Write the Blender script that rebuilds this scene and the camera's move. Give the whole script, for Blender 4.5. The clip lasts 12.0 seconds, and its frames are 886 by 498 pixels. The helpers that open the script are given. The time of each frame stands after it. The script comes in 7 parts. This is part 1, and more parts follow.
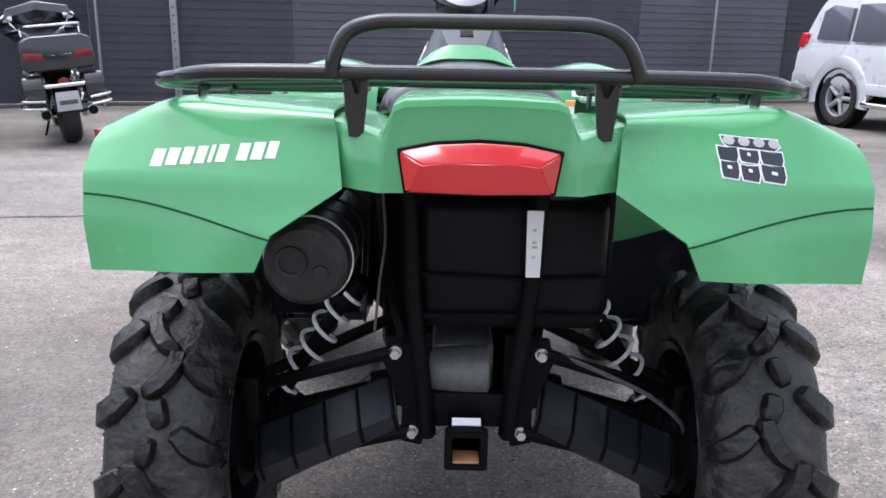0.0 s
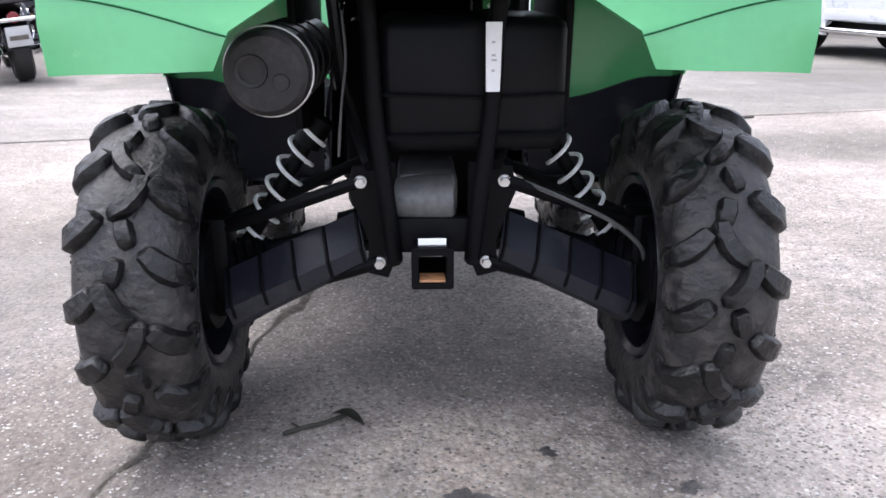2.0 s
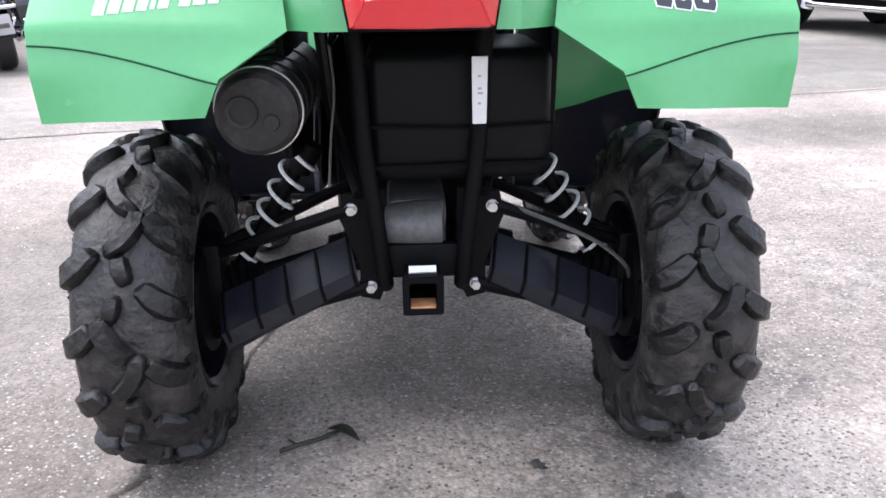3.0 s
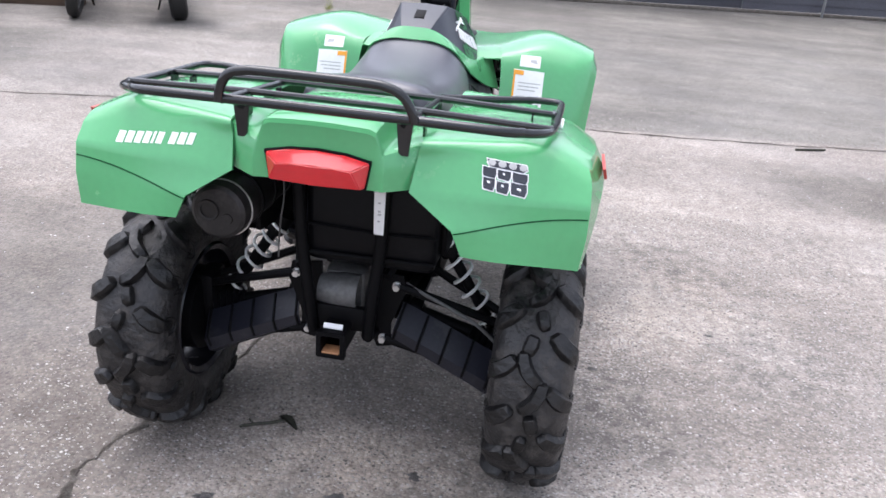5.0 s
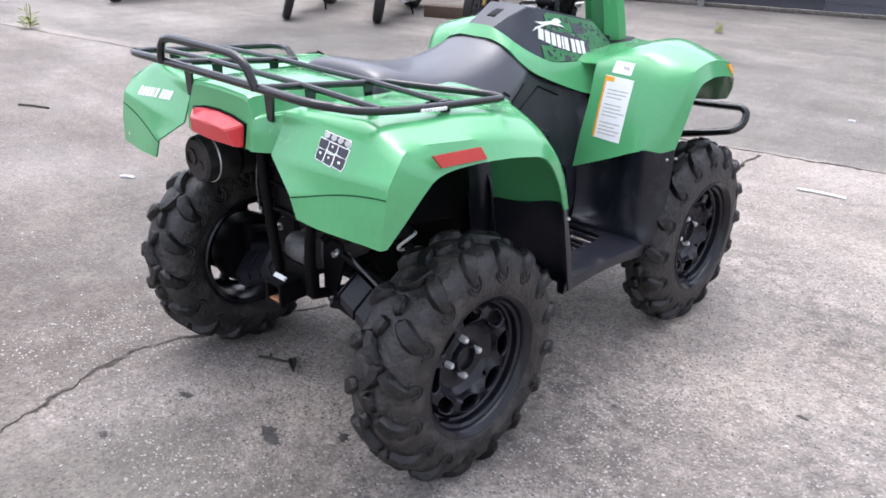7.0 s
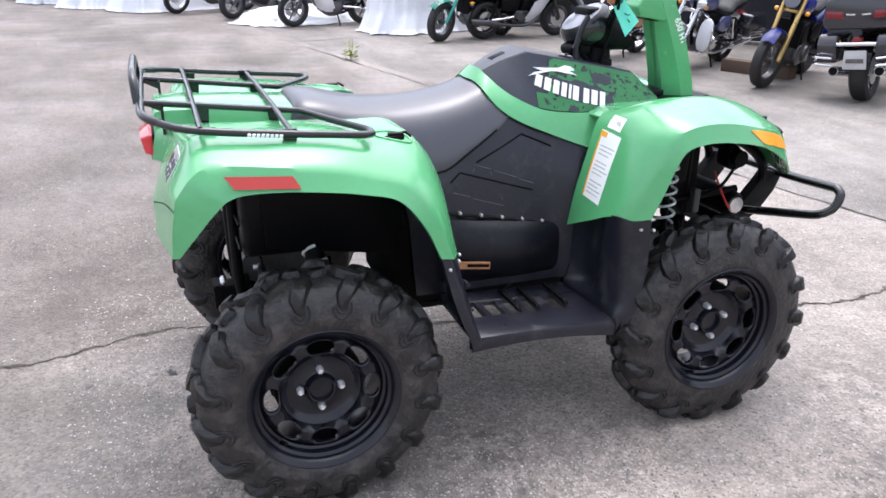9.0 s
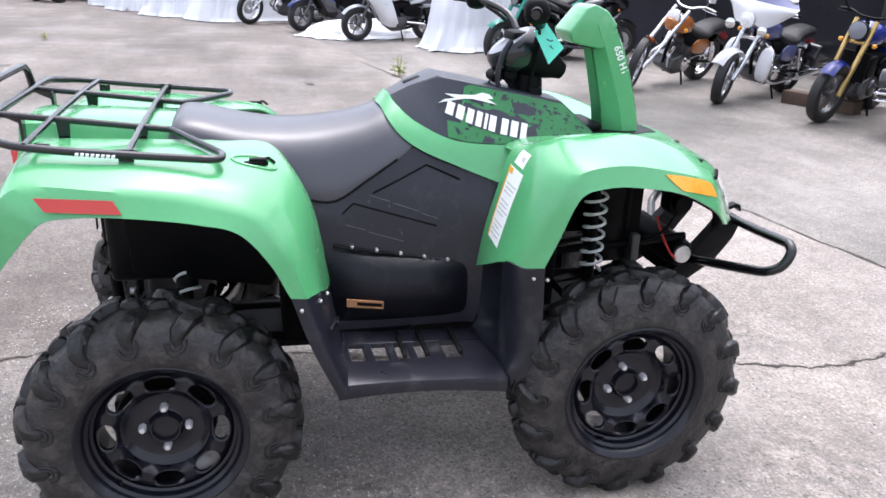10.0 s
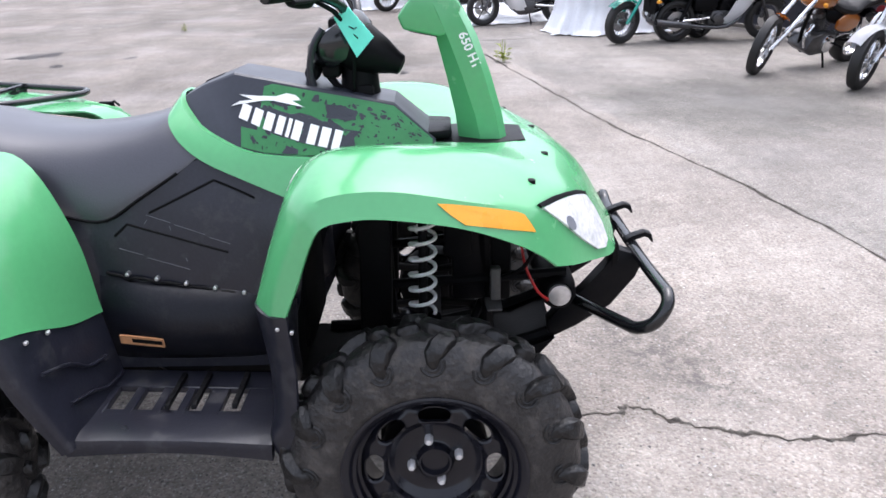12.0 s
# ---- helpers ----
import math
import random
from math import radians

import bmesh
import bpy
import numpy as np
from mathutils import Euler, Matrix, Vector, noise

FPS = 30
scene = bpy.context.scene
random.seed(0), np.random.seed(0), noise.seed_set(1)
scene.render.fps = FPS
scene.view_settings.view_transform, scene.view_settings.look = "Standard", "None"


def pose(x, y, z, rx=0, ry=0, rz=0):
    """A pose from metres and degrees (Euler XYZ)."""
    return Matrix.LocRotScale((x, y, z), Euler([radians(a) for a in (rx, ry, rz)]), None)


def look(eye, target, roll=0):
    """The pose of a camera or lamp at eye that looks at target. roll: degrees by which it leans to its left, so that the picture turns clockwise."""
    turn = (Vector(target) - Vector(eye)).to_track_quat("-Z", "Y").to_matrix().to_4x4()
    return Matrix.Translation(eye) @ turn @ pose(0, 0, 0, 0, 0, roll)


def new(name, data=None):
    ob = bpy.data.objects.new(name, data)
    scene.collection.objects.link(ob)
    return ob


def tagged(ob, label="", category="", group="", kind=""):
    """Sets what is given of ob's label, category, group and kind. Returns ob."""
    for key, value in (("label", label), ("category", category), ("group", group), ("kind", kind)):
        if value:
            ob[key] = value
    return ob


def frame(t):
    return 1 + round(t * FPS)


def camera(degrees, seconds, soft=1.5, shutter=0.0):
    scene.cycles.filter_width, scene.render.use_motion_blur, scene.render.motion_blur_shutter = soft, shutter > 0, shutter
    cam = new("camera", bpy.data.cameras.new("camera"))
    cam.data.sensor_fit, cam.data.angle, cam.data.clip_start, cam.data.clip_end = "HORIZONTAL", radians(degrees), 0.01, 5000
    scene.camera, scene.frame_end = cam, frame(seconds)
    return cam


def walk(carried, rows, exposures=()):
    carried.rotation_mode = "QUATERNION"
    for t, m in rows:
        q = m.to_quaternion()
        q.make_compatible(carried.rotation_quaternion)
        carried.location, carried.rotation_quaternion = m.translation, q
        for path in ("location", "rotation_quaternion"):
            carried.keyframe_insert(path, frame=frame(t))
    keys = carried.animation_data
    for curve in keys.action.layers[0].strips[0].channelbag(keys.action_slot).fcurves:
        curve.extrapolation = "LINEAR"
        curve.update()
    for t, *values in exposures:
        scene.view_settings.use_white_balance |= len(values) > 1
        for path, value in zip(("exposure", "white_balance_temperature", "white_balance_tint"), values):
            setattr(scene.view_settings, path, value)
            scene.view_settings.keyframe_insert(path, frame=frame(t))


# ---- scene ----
cam = camera(58.3, 12.0, 1.6)
PATH = [
    (0, (-0.051, -1.529, 1.154), (-0.053, 0.4, 0.625), 1.1),
    (0.5, (-0.063, -1.572, 1.077), (-0.05, 0.33, 0.458), 0.8),
    (1, (-0.054, -1.617, 1.014), (-0.03, 0.31, 0.478), -1.0),
    (1.5, (-0.048, -1.625, 0.947), (0.036, 0.277, 0.334), -0.3),
    (2, (-0.04, -1.617, 0.927), (0.036, 0.277, 0.289), 0.0),
    (2.5, (-0.036, -1.614, 0.927), (0.029, 0.275, 0.276), -0.6),
    (3, (-0.04, -1.616, 1.034), (0.061, 0.254, 0.332), -0.7),
    (3.2, (-0.036, -1.64, 1.144), (0.071, 0.224, 0.428), -1.0),
    (4.8, (0.379, -2.0, 1.524), (0.083, -0.197, 0.71), 3.0),
    (5, (0.519, -1.975, 1.538), (0.264, -0.172, 0.713), 4.5),
    (5.5, (0.855, -1.939, 1.532), (0.326, -0.195, 0.71), 0.6),
    (6, (1.207, -1.868, 1.53), (0.454, -0.241, 0.645), 1.0),
    (6.5, (1.444, -1.633, 1.55), (0.417, -0.123, 0.735), 2.6),
    (7, (1.791, -1.435, 1.518), (0.545, -0.102, 0.7), 1.2),
    (7.2, (1.91, -1.369, 1.52), (0.565, -0.121, 0.726), 0.4),
    (8.8, (2.465, -0.465, 1.525), (0.744, 0.207, 0.759), 0.4),
    (9, (2.457, -0.345, 1.503), (0.703, 0.285, 0.778), 0.6),
    (9.5, (2.407, -0.043, 1.508), (0.634, 0.557, 0.803), 0.8),
    (10, (2.419, 0.251, 1.506), (0.595, 0.693, 0.815), 2.0),
    (10.5, (2.338, 0.517, 1.488), (0.466, 0.829, 0.858), 1.7),
    (11, (2.169, 0.802, 1.494), (0.338, 1.154, 0.771), 0.3),
    (11.5, (2.16, 1.072, 1.486), (0.305, 1.251, 0.76), 0.8),
    (12, (2.087, 1.291, 1.481), (0.225, 1.298, 0.75), -0.8),
]
walk(cam, [(t, look(eye, target, roll)) for t, eye, target, roll in PATH], [(0, 1.38, 6000, 15), (0.5, 1.58, 6000, 15), (1, 1.86, 6000, 15), (1.5, 1.84, 6050, 15), (2, 1.92, 6080, 15), (2.5, 2.05, 6120, 15), (3, 1.95, 6100, 15), (3.2, 1.9, 6100, 15), (5, 1.5, 6090, 15), (5.5, 1.47, 6080, 15), (6, 1.46, 6080, 15), (7, 1.53, 6080, 15), (9, 1.58, 6100, 15), (10, 1.6, 6100, 15), (10.5, 1.52, 6100, 15), (12, 1.52, 6080, 15)])


# ---- light ----
SKY_STRENGTH, SUN_STRENGTH, SUN_AZ, SUN_EL = 0.15, 0.55, 300.0, 74.0
world = bpy.data.worlds.new("overcast")
scene.world = world
world.use_nodes = True
wn = world.node_tree
wn.nodes.clear()
sky = wn.nodes.new("ShaderNodeTexSky")
sky.sky_type = "NISHITA"
sky.sun_disc = False
sky.sun_elevation, sky.sun_rotation = radians(SUN_EL), radians(SUN_AZ)
sky.air_density, sky.dust_density, sky.ozone_density = 1.0, 4.0, 1.0
grey = wn.nodes.new("ShaderNodeHueSaturation")
grey.inputs["Saturation"].default_value = 0.35
bg = wn.nodes.new("ShaderNodeBackground")
bg.inputs["Strength"].default_value = SKY_STRENGTH
wo = wn.nodes.new("ShaderNodeOutputWorld")
wn.links.new(sky.outputs[0], grey.inputs["Color"])
wn.links.new(grey.outputs[0], bg.inputs["Color"])
wn.links.new(bg.outputs[0], wo.inputs["Surface"])
sun_data = bpy.data.lights.new("sun", "SUN")
sun_data.energy, sun_data.angle, sun_data.color = SUN_STRENGTH, radians(90), (1.0, 0.97, 0.94)
sun = new("sun", sun_data)
az, el = radians(SUN_AZ), radians(SUN_EL)
sun.matrix_world = look((20 * math.sin(az) * math.cos(el), 20 * math.cos(az) * math.cos(el), 20 * math.sin(el)), (0, 0, 0))


# ---- materials ----
def material(name, colour, rough=0.5, metal=0.0, vary=0.15, scale=8.0, fine=90.0, bump=0.15, dirt=None, dirt_at=0.62, dirt_scale=3.0, coat=0.0, transmission=0.0, spec=0.5, bump_scale=None, random=0.0, depth=0.004):
    """A surface with variation at two scales, optional dirt patches and fine relief."""
    m = bpy.data.materials.new(name)
    m.use_nodes = True
    nt = m.node_tree
    b = nt.nodes["Principled BSDF"]
    co = nt.nodes.new("ShaderNodeTexCoord")
    n1 = nt.nodes.new("ShaderNodeTexNoise")
    n1.inputs["Scale"].default_value, n1.inputs["Detail"].default_value = scale, 6
    n2 = nt.nodes.new("ShaderNodeTexNoise")
    n2.inputs["Scale"].default_value, n2.inputs["Detail"].default_value = fine, 3
    for n in (n1, n2):
        nt.links.new(co.outputs["Object"], n.inputs["Vector"])
    mixn = nt.nodes.new("ShaderNodeMath")
    mixn.operation = "ADD"
    nt.links.new(n1.outputs["Fac"], mixn.inputs[0])
    nt.links.new(n2.outputs["Fac"], mixn.inputs[1])
    ramp = nt.nodes.new("ShaderNodeValToRGB")
    c = Vector(colour)
    ramp.color_ramp.elements[0].position, ramp.color_ramp.elements[1].position = 0.32, 0.68
    ramp.color_ramp.elements[0].color = (*(c * (1 - vary)), 1)
    ramp.color_ramp.elements[1].color = (*[min(1, v) for v in c * (1 + vary)], 1)
    half = nt.nodes.new("ShaderNodeMath")
    half.operation = "MULTIPLY"
    half.inputs[1].default_value = 0.5
    nt.links.new(mixn.outputs[0], half.inputs[0])
    nt.links.new(half.outputs[0], ramp.inputs["Fac"])
    out = ramp.outputs["Color"]
    if random:
        info = nt.nodes.new("ShaderNodeObjectInfo")
        hs = nt.nodes.new("ShaderNodeHueSaturation")
        mr = nt.nodes.new("ShaderNodeMapRange")
        mr.inputs["To Min"].default_value, mr.inputs["To Max"].default_value = 1 - random, 1 + random
        nt.links.new(info.outputs["Random"], mr.inputs["Value"])
        nt.links.new(mr.outputs[0], hs.inputs["Value"])
        nt.links.new(out, hs.inputs["Color"])
        out = hs.outputs["Color"]
    rr = nt.nodes.new("ShaderNodeMapRange")
    rr.inputs["To Min"].default_value, rr.inputs["To Max"].default_value = max(0.02, rough - 0.1), min(1, rough + 0.1)
    nt.links.new(n1.outputs["Fac"], rr.inputs["Value"])
    rough_out = rr.outputs[0]
    if dirt:
        n3 = nt.nodes.new("ShaderNodeTexNoise")
        n3.inputs["Scale"].default_value, n3.inputs["Detail"].default_value, n3.inputs["Roughness"].default_value = dirt_scale, 9, 0.7
        nt.links.new(co.outputs["Object"], n3.inputs["Vector"])
        r3 = nt.nodes.new("ShaderNodeValToRGB")
        r3.color_ramp.elements[0].position, r3.color_ramp.elements[1].position = dirt_at - 0.12, dirt_at + 0.1
        nt.links.new(n3.outputs["Fac"], r3.inputs["Fac"])
        mx = nt.nodes.new("ShaderNodeMix")
        mx.data_type = "RGBA"
        nt.links.new(r3.outputs["Color"], mx.inputs["Factor"])
        nt.links.new(out, mx.inputs["A"])
        mx.inputs["B"].default_value = (*dirt, 1)
        out = mx.outputs["Result"]
        mr2 = nt.nodes.new("ShaderNodeMix")
        nt.links.new(r3.outputs["Color"], mr2.inputs["Factor"])
        nt.links.new(rough_out, mr2.inputs["A"])
        mr2.inputs["B"].default_value = 0.9
        rough_out = mr2.outputs["Result"]
    nt.links.new(out, b.inputs["Base Color"])
    nt.links.new(rough_out, b.inputs["Roughness"])
    b.inputs["Metallic"].default_value = metal
    b.inputs["Coat Weight"].default_value = coat
    b.inputs["Specular IOR Level"].default_value = spec
    b.inputs["Transmission Weight"].default_value = transmission
    if bump:
        bp = nt.nodes.new("ShaderNodeBump")
        bp.inputs["Strength"].default_value, bp.inputs["Distance"].default_value = bump, depth
        src = n2
        if bump_scale:
            src = nt.nodes.new("ShaderNodeTexNoise")
            src.inputs["Scale"].default_value, src.inputs["Detail"].default_value = bump_scale, 5
            nt.links.new(co.outputs["Object"], src.inputs["Vector"])
        nt.links.new(src.outputs["Fac"], bp.inputs["Height"])
        nt.links.new(bp.outputs[0], b.inputs["Normal"])
    return m


GREEN = material("green_plastic", (0.085, 0.343, 0.138), 0.24, coat=0.35, vary=0.04, scale=3, fine=60, bump=0.03, dirt=(0.16, 0.34, 0.16), dirt_at=0.74, dirt_scale=5)
BLACK = material("black_plastic", (0.0118, 0.0125, 0.0195), 0.32, spec=0.42, vary=0.25, scale=5, fine=120, bump=0.10, dirt=(0.048, 0.047, 0.050), dirt_at=0.66, dirt_scale=13)
# near-black frame and plastic: underbody shade is put into these two colours
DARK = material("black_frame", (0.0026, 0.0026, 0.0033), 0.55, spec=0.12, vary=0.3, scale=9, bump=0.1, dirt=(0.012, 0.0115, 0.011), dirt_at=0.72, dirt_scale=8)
UNDER = material("deep_black_plastic", (0.003, 0.003, 0.004), 0.45, spec=0.14, vary=0.3, scale=9, bump=0.08, dirt=(0.016, 0.015, 0.0145), dirt_at=0.70, dirt_scale=9)
SOOT = material("sooty_steel", (0.011, 0.010, 0.0105), 0.42, spec=0.4, vary=0.4, scale=14, bump=0.15, dirt=(0.060, 0.052, 0.050), dirt_at=0.62, dirt_scale=13)
GLOSS = material("black_powder_coat", (0.006, 0.007, 0.008), 0.19, spec=0.6, vary=0.2, scale=20, bump=0.05)
VINYL = material("black_vinyl", (0.028, 0.028, 0.039), 0.34, spec=0.85, coat=0.08, vary=0.15, scale=4, fine=220, bump=0.1)
RUBBER = material("tyre_rubber", (0.0038, 0.0036, 0.0040), 0.40, spec=0.45, vary=0.4, scale=11, fine=150, bump=0.75, dirt=(0.034, 0.030, 0.027), dirt_at=0.64, dirt_scale=15, bump_scale=60, depth=0.007)
CARCASS = material("dusty_tyre_carcass", (0.0125, 0.0118, 0.0122), 0.42, spec=0.5, vary=0.45, scale=9, fine=160, bump=0.85, dirt=(0.070, 0.062, 0.056), dirt_at=0.60, dirt_scale=21, bump_scale=58, depth=0.007)
NUT = material("bright_nut", (0.66, 0.66, 0.66), 0.38, metal=0.45, vary=0.1, scale=40, bump=0.0)
RIM = material("black_steel", (0.0065, 0.0068, 0.011), 0.24, spec=0.4, metal=0.0, vary=0.2, scale=12, bump=0.04)
STEEL = material("zinc_steel", (0.62, 0.62, 0.62), 0.35, metal=0.9, vary=0.15, scale=20, bump=0.05)
CAST = material("cast_aluminium", (0.11, 0.11, 0.11), 0.5, metal=0.4, vary=0.3, scale=15, bump=0.2, dirt=(0.12, 0.11, 0.1), dirt_at=0.6)
SPRING = material("white_spring_paint", (0.85, 0.85, 0.85), 0.4, vary=0.1, scale=20, bump=0.03, dirt=(0.3, 0.28, 0.26), dirt_at=0.7, dirt_scale=12)
RED = material("red_lens", (0.55, 0.010, 0.016), 0.22, vary=0.06, scale=6, fine=60, bump=0.0, coat=0.6, spec=0.5)
REDREF = material("red_reflector", (0.46, 0.045, 0.036), 0.3, vary=0.1, fine=300, bump=0.1)
AMBER = material("amber_reflector", (0.85, 0.36, 0.03), 0.28, vary=0.1, fine=300, bump=0.1)
WHITE = material("white_print", (0.8, 0.8, 0.8), 0.5, vary=0.04, bump=0.0)
PRINT = material("grey_print", (0.42, 0.42, 0.42), 0.6, vary=0.1, bump=0.0)
DECAL = material("charcoal_decal", (0.022, 0.025, 0.036), 0.38, vary=0.15, scale=10, bump=0.02)
DECALGREEN = material("green_decal", (0.086, 0.346, 0.139), 0.34, vary=0.08, scale=10, bump=0.02)
LENS = material("clear_lens", (0.80, 0.81, 0.82), 0.22, metal=0.1, vary=0.25, scale=25, bump=0.0, coat=0.8)
CHROME = material("chrome", (0.75, 0.76, 0.78), 0.12, metal=1.0, vary=0.08, bump=0.02)
MINT = material("mint_card", (0.16, 0.78, 0.62), 0.55, vary=0.05, bump=0.02)
WIRE = material("red_wire", (0.45, 0.02, 0.02), 0.4, bump=0.0)
BRASS = material("orange_label", (0.42, 0.21, 0.10), 0.4, vary=0.2, scale=60, bump=0.0)
SCUFF = material("scuffed_plastic", (0.075, 0.075, 0.088), 0.6, vary=0.3, scale=60, bump=0.0)
DIAL = material("dial_glass", (0.20, 0.21, 0.24), 0.12, vary=0.1, bump=0.0)
SEAM = material("green_seam", (0.010, 0.07, 0.027), 0.85, spec=0.1, bump=0.0)
OIL = material("oil_stained_concrete", (0.13, 0.122, 0.12), 0.8, vary=0.45, scale=30, fine=200, bump=0.5)
CRACK = material("crack_dirt", (0.105, 0.092, 0.078), 0.95, vary=0.55, scale=30, fine=160, bump=0.8, dirt=(0.19, 0.175, 0.16), dirt_at=0.60, dirt_scale=26)
FENCE = material("black_fence_screen", (0.072, 0.073, 0.088), 0.5, vary=0.25, scale=1.5, fine=40, bump=0.15, random=0.25)
POST = material("galvanised_post", (0.33, 0.34, 0.35), 0.5, metal=0.5, vary=0.2, scale=10, bump=0.1)


# ---- mesh tools ----
def spline(pts, n, straight=0):
    """Points along a smooth curve through pts, n steps a span."""
    p = [Vector(q) for q in pts]
    p = [p[0] * 2 - p[1]] + p + [p[-1] * 2 - p[-2]]
    out = []
    for i in range(1, len(p) - 2):
        a, b, c, d = p[i - 1], p[i], p[i + 1], p[i + 2]
        for k in range(n):
            t = k / n
            if i <= straight:
                out.append(b.lerp(c, t))
                continue
            out.append(0.5 * (2 * b + (c - a) * t + (2 * a - 5 * b + 4 * c - d) * t * t + (3 * b - a - 3 * c + d) * t ** 3))
    return out + [p[-2].copy()]


def finish(name, bm, mat, parent=None, label="", angle=38):
    me = bpy.data.meshes.new(name)
    bmesh.ops.recalc_face_normals(bm, faces=bm.faces)
    bm.to_mesh(me)
    bm.free()
    me.materials.append(mat)
    me.polygons.foreach_set("use_smooth", [True] * len(me.polygons))
    me.set_sharp_from_angle(angle=radians(angle))
    ob = new(name, me)
    if parent:
        ob.parent = parent
    if label:
        ob["label"] = label
    return ob


def part(name, bm, material_, parent, label="", angle=38):
    return finish(name, bm, material_, parent, label, angle)


def pieces(name, bm, material_, parent, label="", angle=38):
    """Each connected piece of bm as a part of its own."""
    bm.verts.index_update()
    seen, out = set(), []
    for v in list(bm.verts):
        if v in seen:
            continue
        stack, isle = [v], []
        seen.add(v)
        while stack:
            q = stack.pop()
            isle.append(q)
            for e in q.link_edges:
                o = e.other_vert(q)
                if o not in seen:
                    seen.add(o)
                    stack.append(o)
        nb = bmesh.new()
        made = {q: nb.verts.new(q.co) for q in isle}
        for f in {f for q in isle for f in q.link_faces}:
            nb.faces.new([made[q] for q in f.verts])
        out.append(finish(name, nb, material_, parent, label, angle))
    bm.free()
    return out


def thing(name, label, category, m=None, group="", kind=""):
    e = tagged(new(name), label, category, group, kind)
    if m is not None:
        e.matrix_basis = m
    return e


def grid(bm, rows):
    vs = [[bm.verts.new(p) for p in r] for r in rows]
    for i in range(len(vs) - 1):
        for j in range(len(vs[0]) - 1):
            bm.faces.new((vs[i][j], vs[i][j + 1], vs[i + 1][j + 1], vs[i + 1][j]))
    return vs


def loft(curves, nu=4, nv=3, thick=0.006, mirror=False, straight=0):
    """A shell through side-by-side curves of equal length."""
    groups = [[curves[0]]]
    for c in curves[1:]:
        if c is groups[-1][-1]:
            groups.append([c])
        else:
            groups[-1].append(c)
    rows = None
    for g in groups:
        fine = [spline(c, nu, straight) for c in g]
        more = [spline([c[i] for c in fine], nv) for i in range(len(fine[0]))]
        rows = more if rows is None else [r + m[1:] for r, m in zip(rows, more)]
    if mirror:
        rows = [[Vector((-p.x, p.y, p.z)) for p in r] for r in rows]
    bm = bmesh.new()
    grid(bm, rows)
    bmesh.ops.recalc_face_normals(bm, faces=bm.faces)
    if thick:
        bmesh.ops.solidify(bm, geom=bm.faces[:], thickness=thick)
    return bm


def flip(bm):
    """The same mesh on the other side of the middle plane."""
    for v in bm.verts:
        v.co.x = -v.co.x
    bmesh.ops.reverse_faces(bm, faces=bm.faces)
    return bm


def tube(bm, pts, r, n=8, smooth=0, closed=False):
    p = spline(pts, smooth) if smooth else [Vector(q) for q in pts]
    up = Vector((0.31, 0.17, 0.93)).normalized()
    rings = []
    count = len(p)
    for i, q in enumerate(p):
        if closed:
            d = (p[(i + 1) % count] - p[i - 1]).normalized()
        else:
            d = (p[min(i + 1, count - 1)] - p[max(i - 1, 0)]).normalized()
        s = d.cross(up)
        if s.length < 0.05:
            s = d.cross(Vector((1, 0, 0)))
        s.normalize()
        up = s.cross(d).normalized()
        rings.append([bm.verts.new(q + (s * math.cos(a) + up * math.sin(a)) * r) for a in [2 * math.pi * k / n for k in range(n)]])
    for i in range(count if closed else count - 1):
        a, b = rings[i], rings[(i + 1) % count]
        for k in range(n):
            bm.faces.new((a[k], a[(k + 1) % n], b[(k + 1) % n], b[k]))
    if not closed:
        bm.faces.new(rings[0][::-1])
        bm.faces.new(rings[-1])
    return bm


def slab(bm, outline, axis, lo, hi, bevel=0.0, seg=2):
    """A plate: a flat outline pushed along an axis from lo to hi."""
    def at(a, b, c):
        return {"x": (c, a, b), "y": (a, c, b), "z": (a, b, c)}[axis]
    base = [bm.verts.new(at(a, b, lo)) for a, b in outline]
    top = [bm.verts.new(at(a, b, hi)) for a, b in outline]
    n = len(outline)
    faces = [bm.faces.new(base[::-1]), bm.faces.new(top)]
    for i in range(n):
        faces.append(bm.faces.new((base[i], base[(i + 1) % n], top[(i + 1) % n], top[i])))
    if bevel:
        edges = list({e for f in faces for e in f.edges})
        bmesh.ops.bevel(bm, geom=edges, offset=bevel, segments=seg, affect="EDGES", profile=0.5)
    return bm


def box(bm, lo, hi, bevel=0.0, seg=2):
    return slab(bm, [(lo[0], lo[1]), (hi[0], lo[1]), (hi[0], hi[1]), (lo[0], hi[1])], "z", lo[2], hi[2], bevel, seg)


def lathe(bm, profile, n=32, axis="x", centre=(0, 0, 0), cap=False):
    """A turned body: profile of (place along the axis, radius)."""
    c = Vector(centre)
    rings = []
    for u, r in profile:
        ring = []
        for k in range(n):
            a = 2 * math.pi * k / n
            s, t = r * math.cos(a), r * math.sin(a)
            ring.append(bm.verts.new(c + Vector({"x": (u, s, t), "y": (s, u, t), "z": (s, t, u)}[axis])))
        rings.append(ring)
    for a, b in zip(rings, rings[1:]):
        for k in range(n):
            bm.faces.new((a[k], a[(k + 1) % n], b[(k + 1) % n], b[k]))
    if cap:
        bm.faces.new(rings[0][::-1])
        bm.faces.new(rings[-1])
    return bm


def coil(bm, a, b, radius, wire, turns, steps=16):
    a, b = Vector(a), Vector(b)
    d = b - a
    s = d.cross(Vector((0, 1, 0.01))).normalized()
    t = d.cross(s).normalized()
    n = int(turns * steps)
    return tube(bm, [a + d * (i / n) + (s * math.cos(2 * math.pi * i / steps) + t * math.sin(2 * math.pi * i / steps)) * radius for i in range(n + 1)], wire, 6)


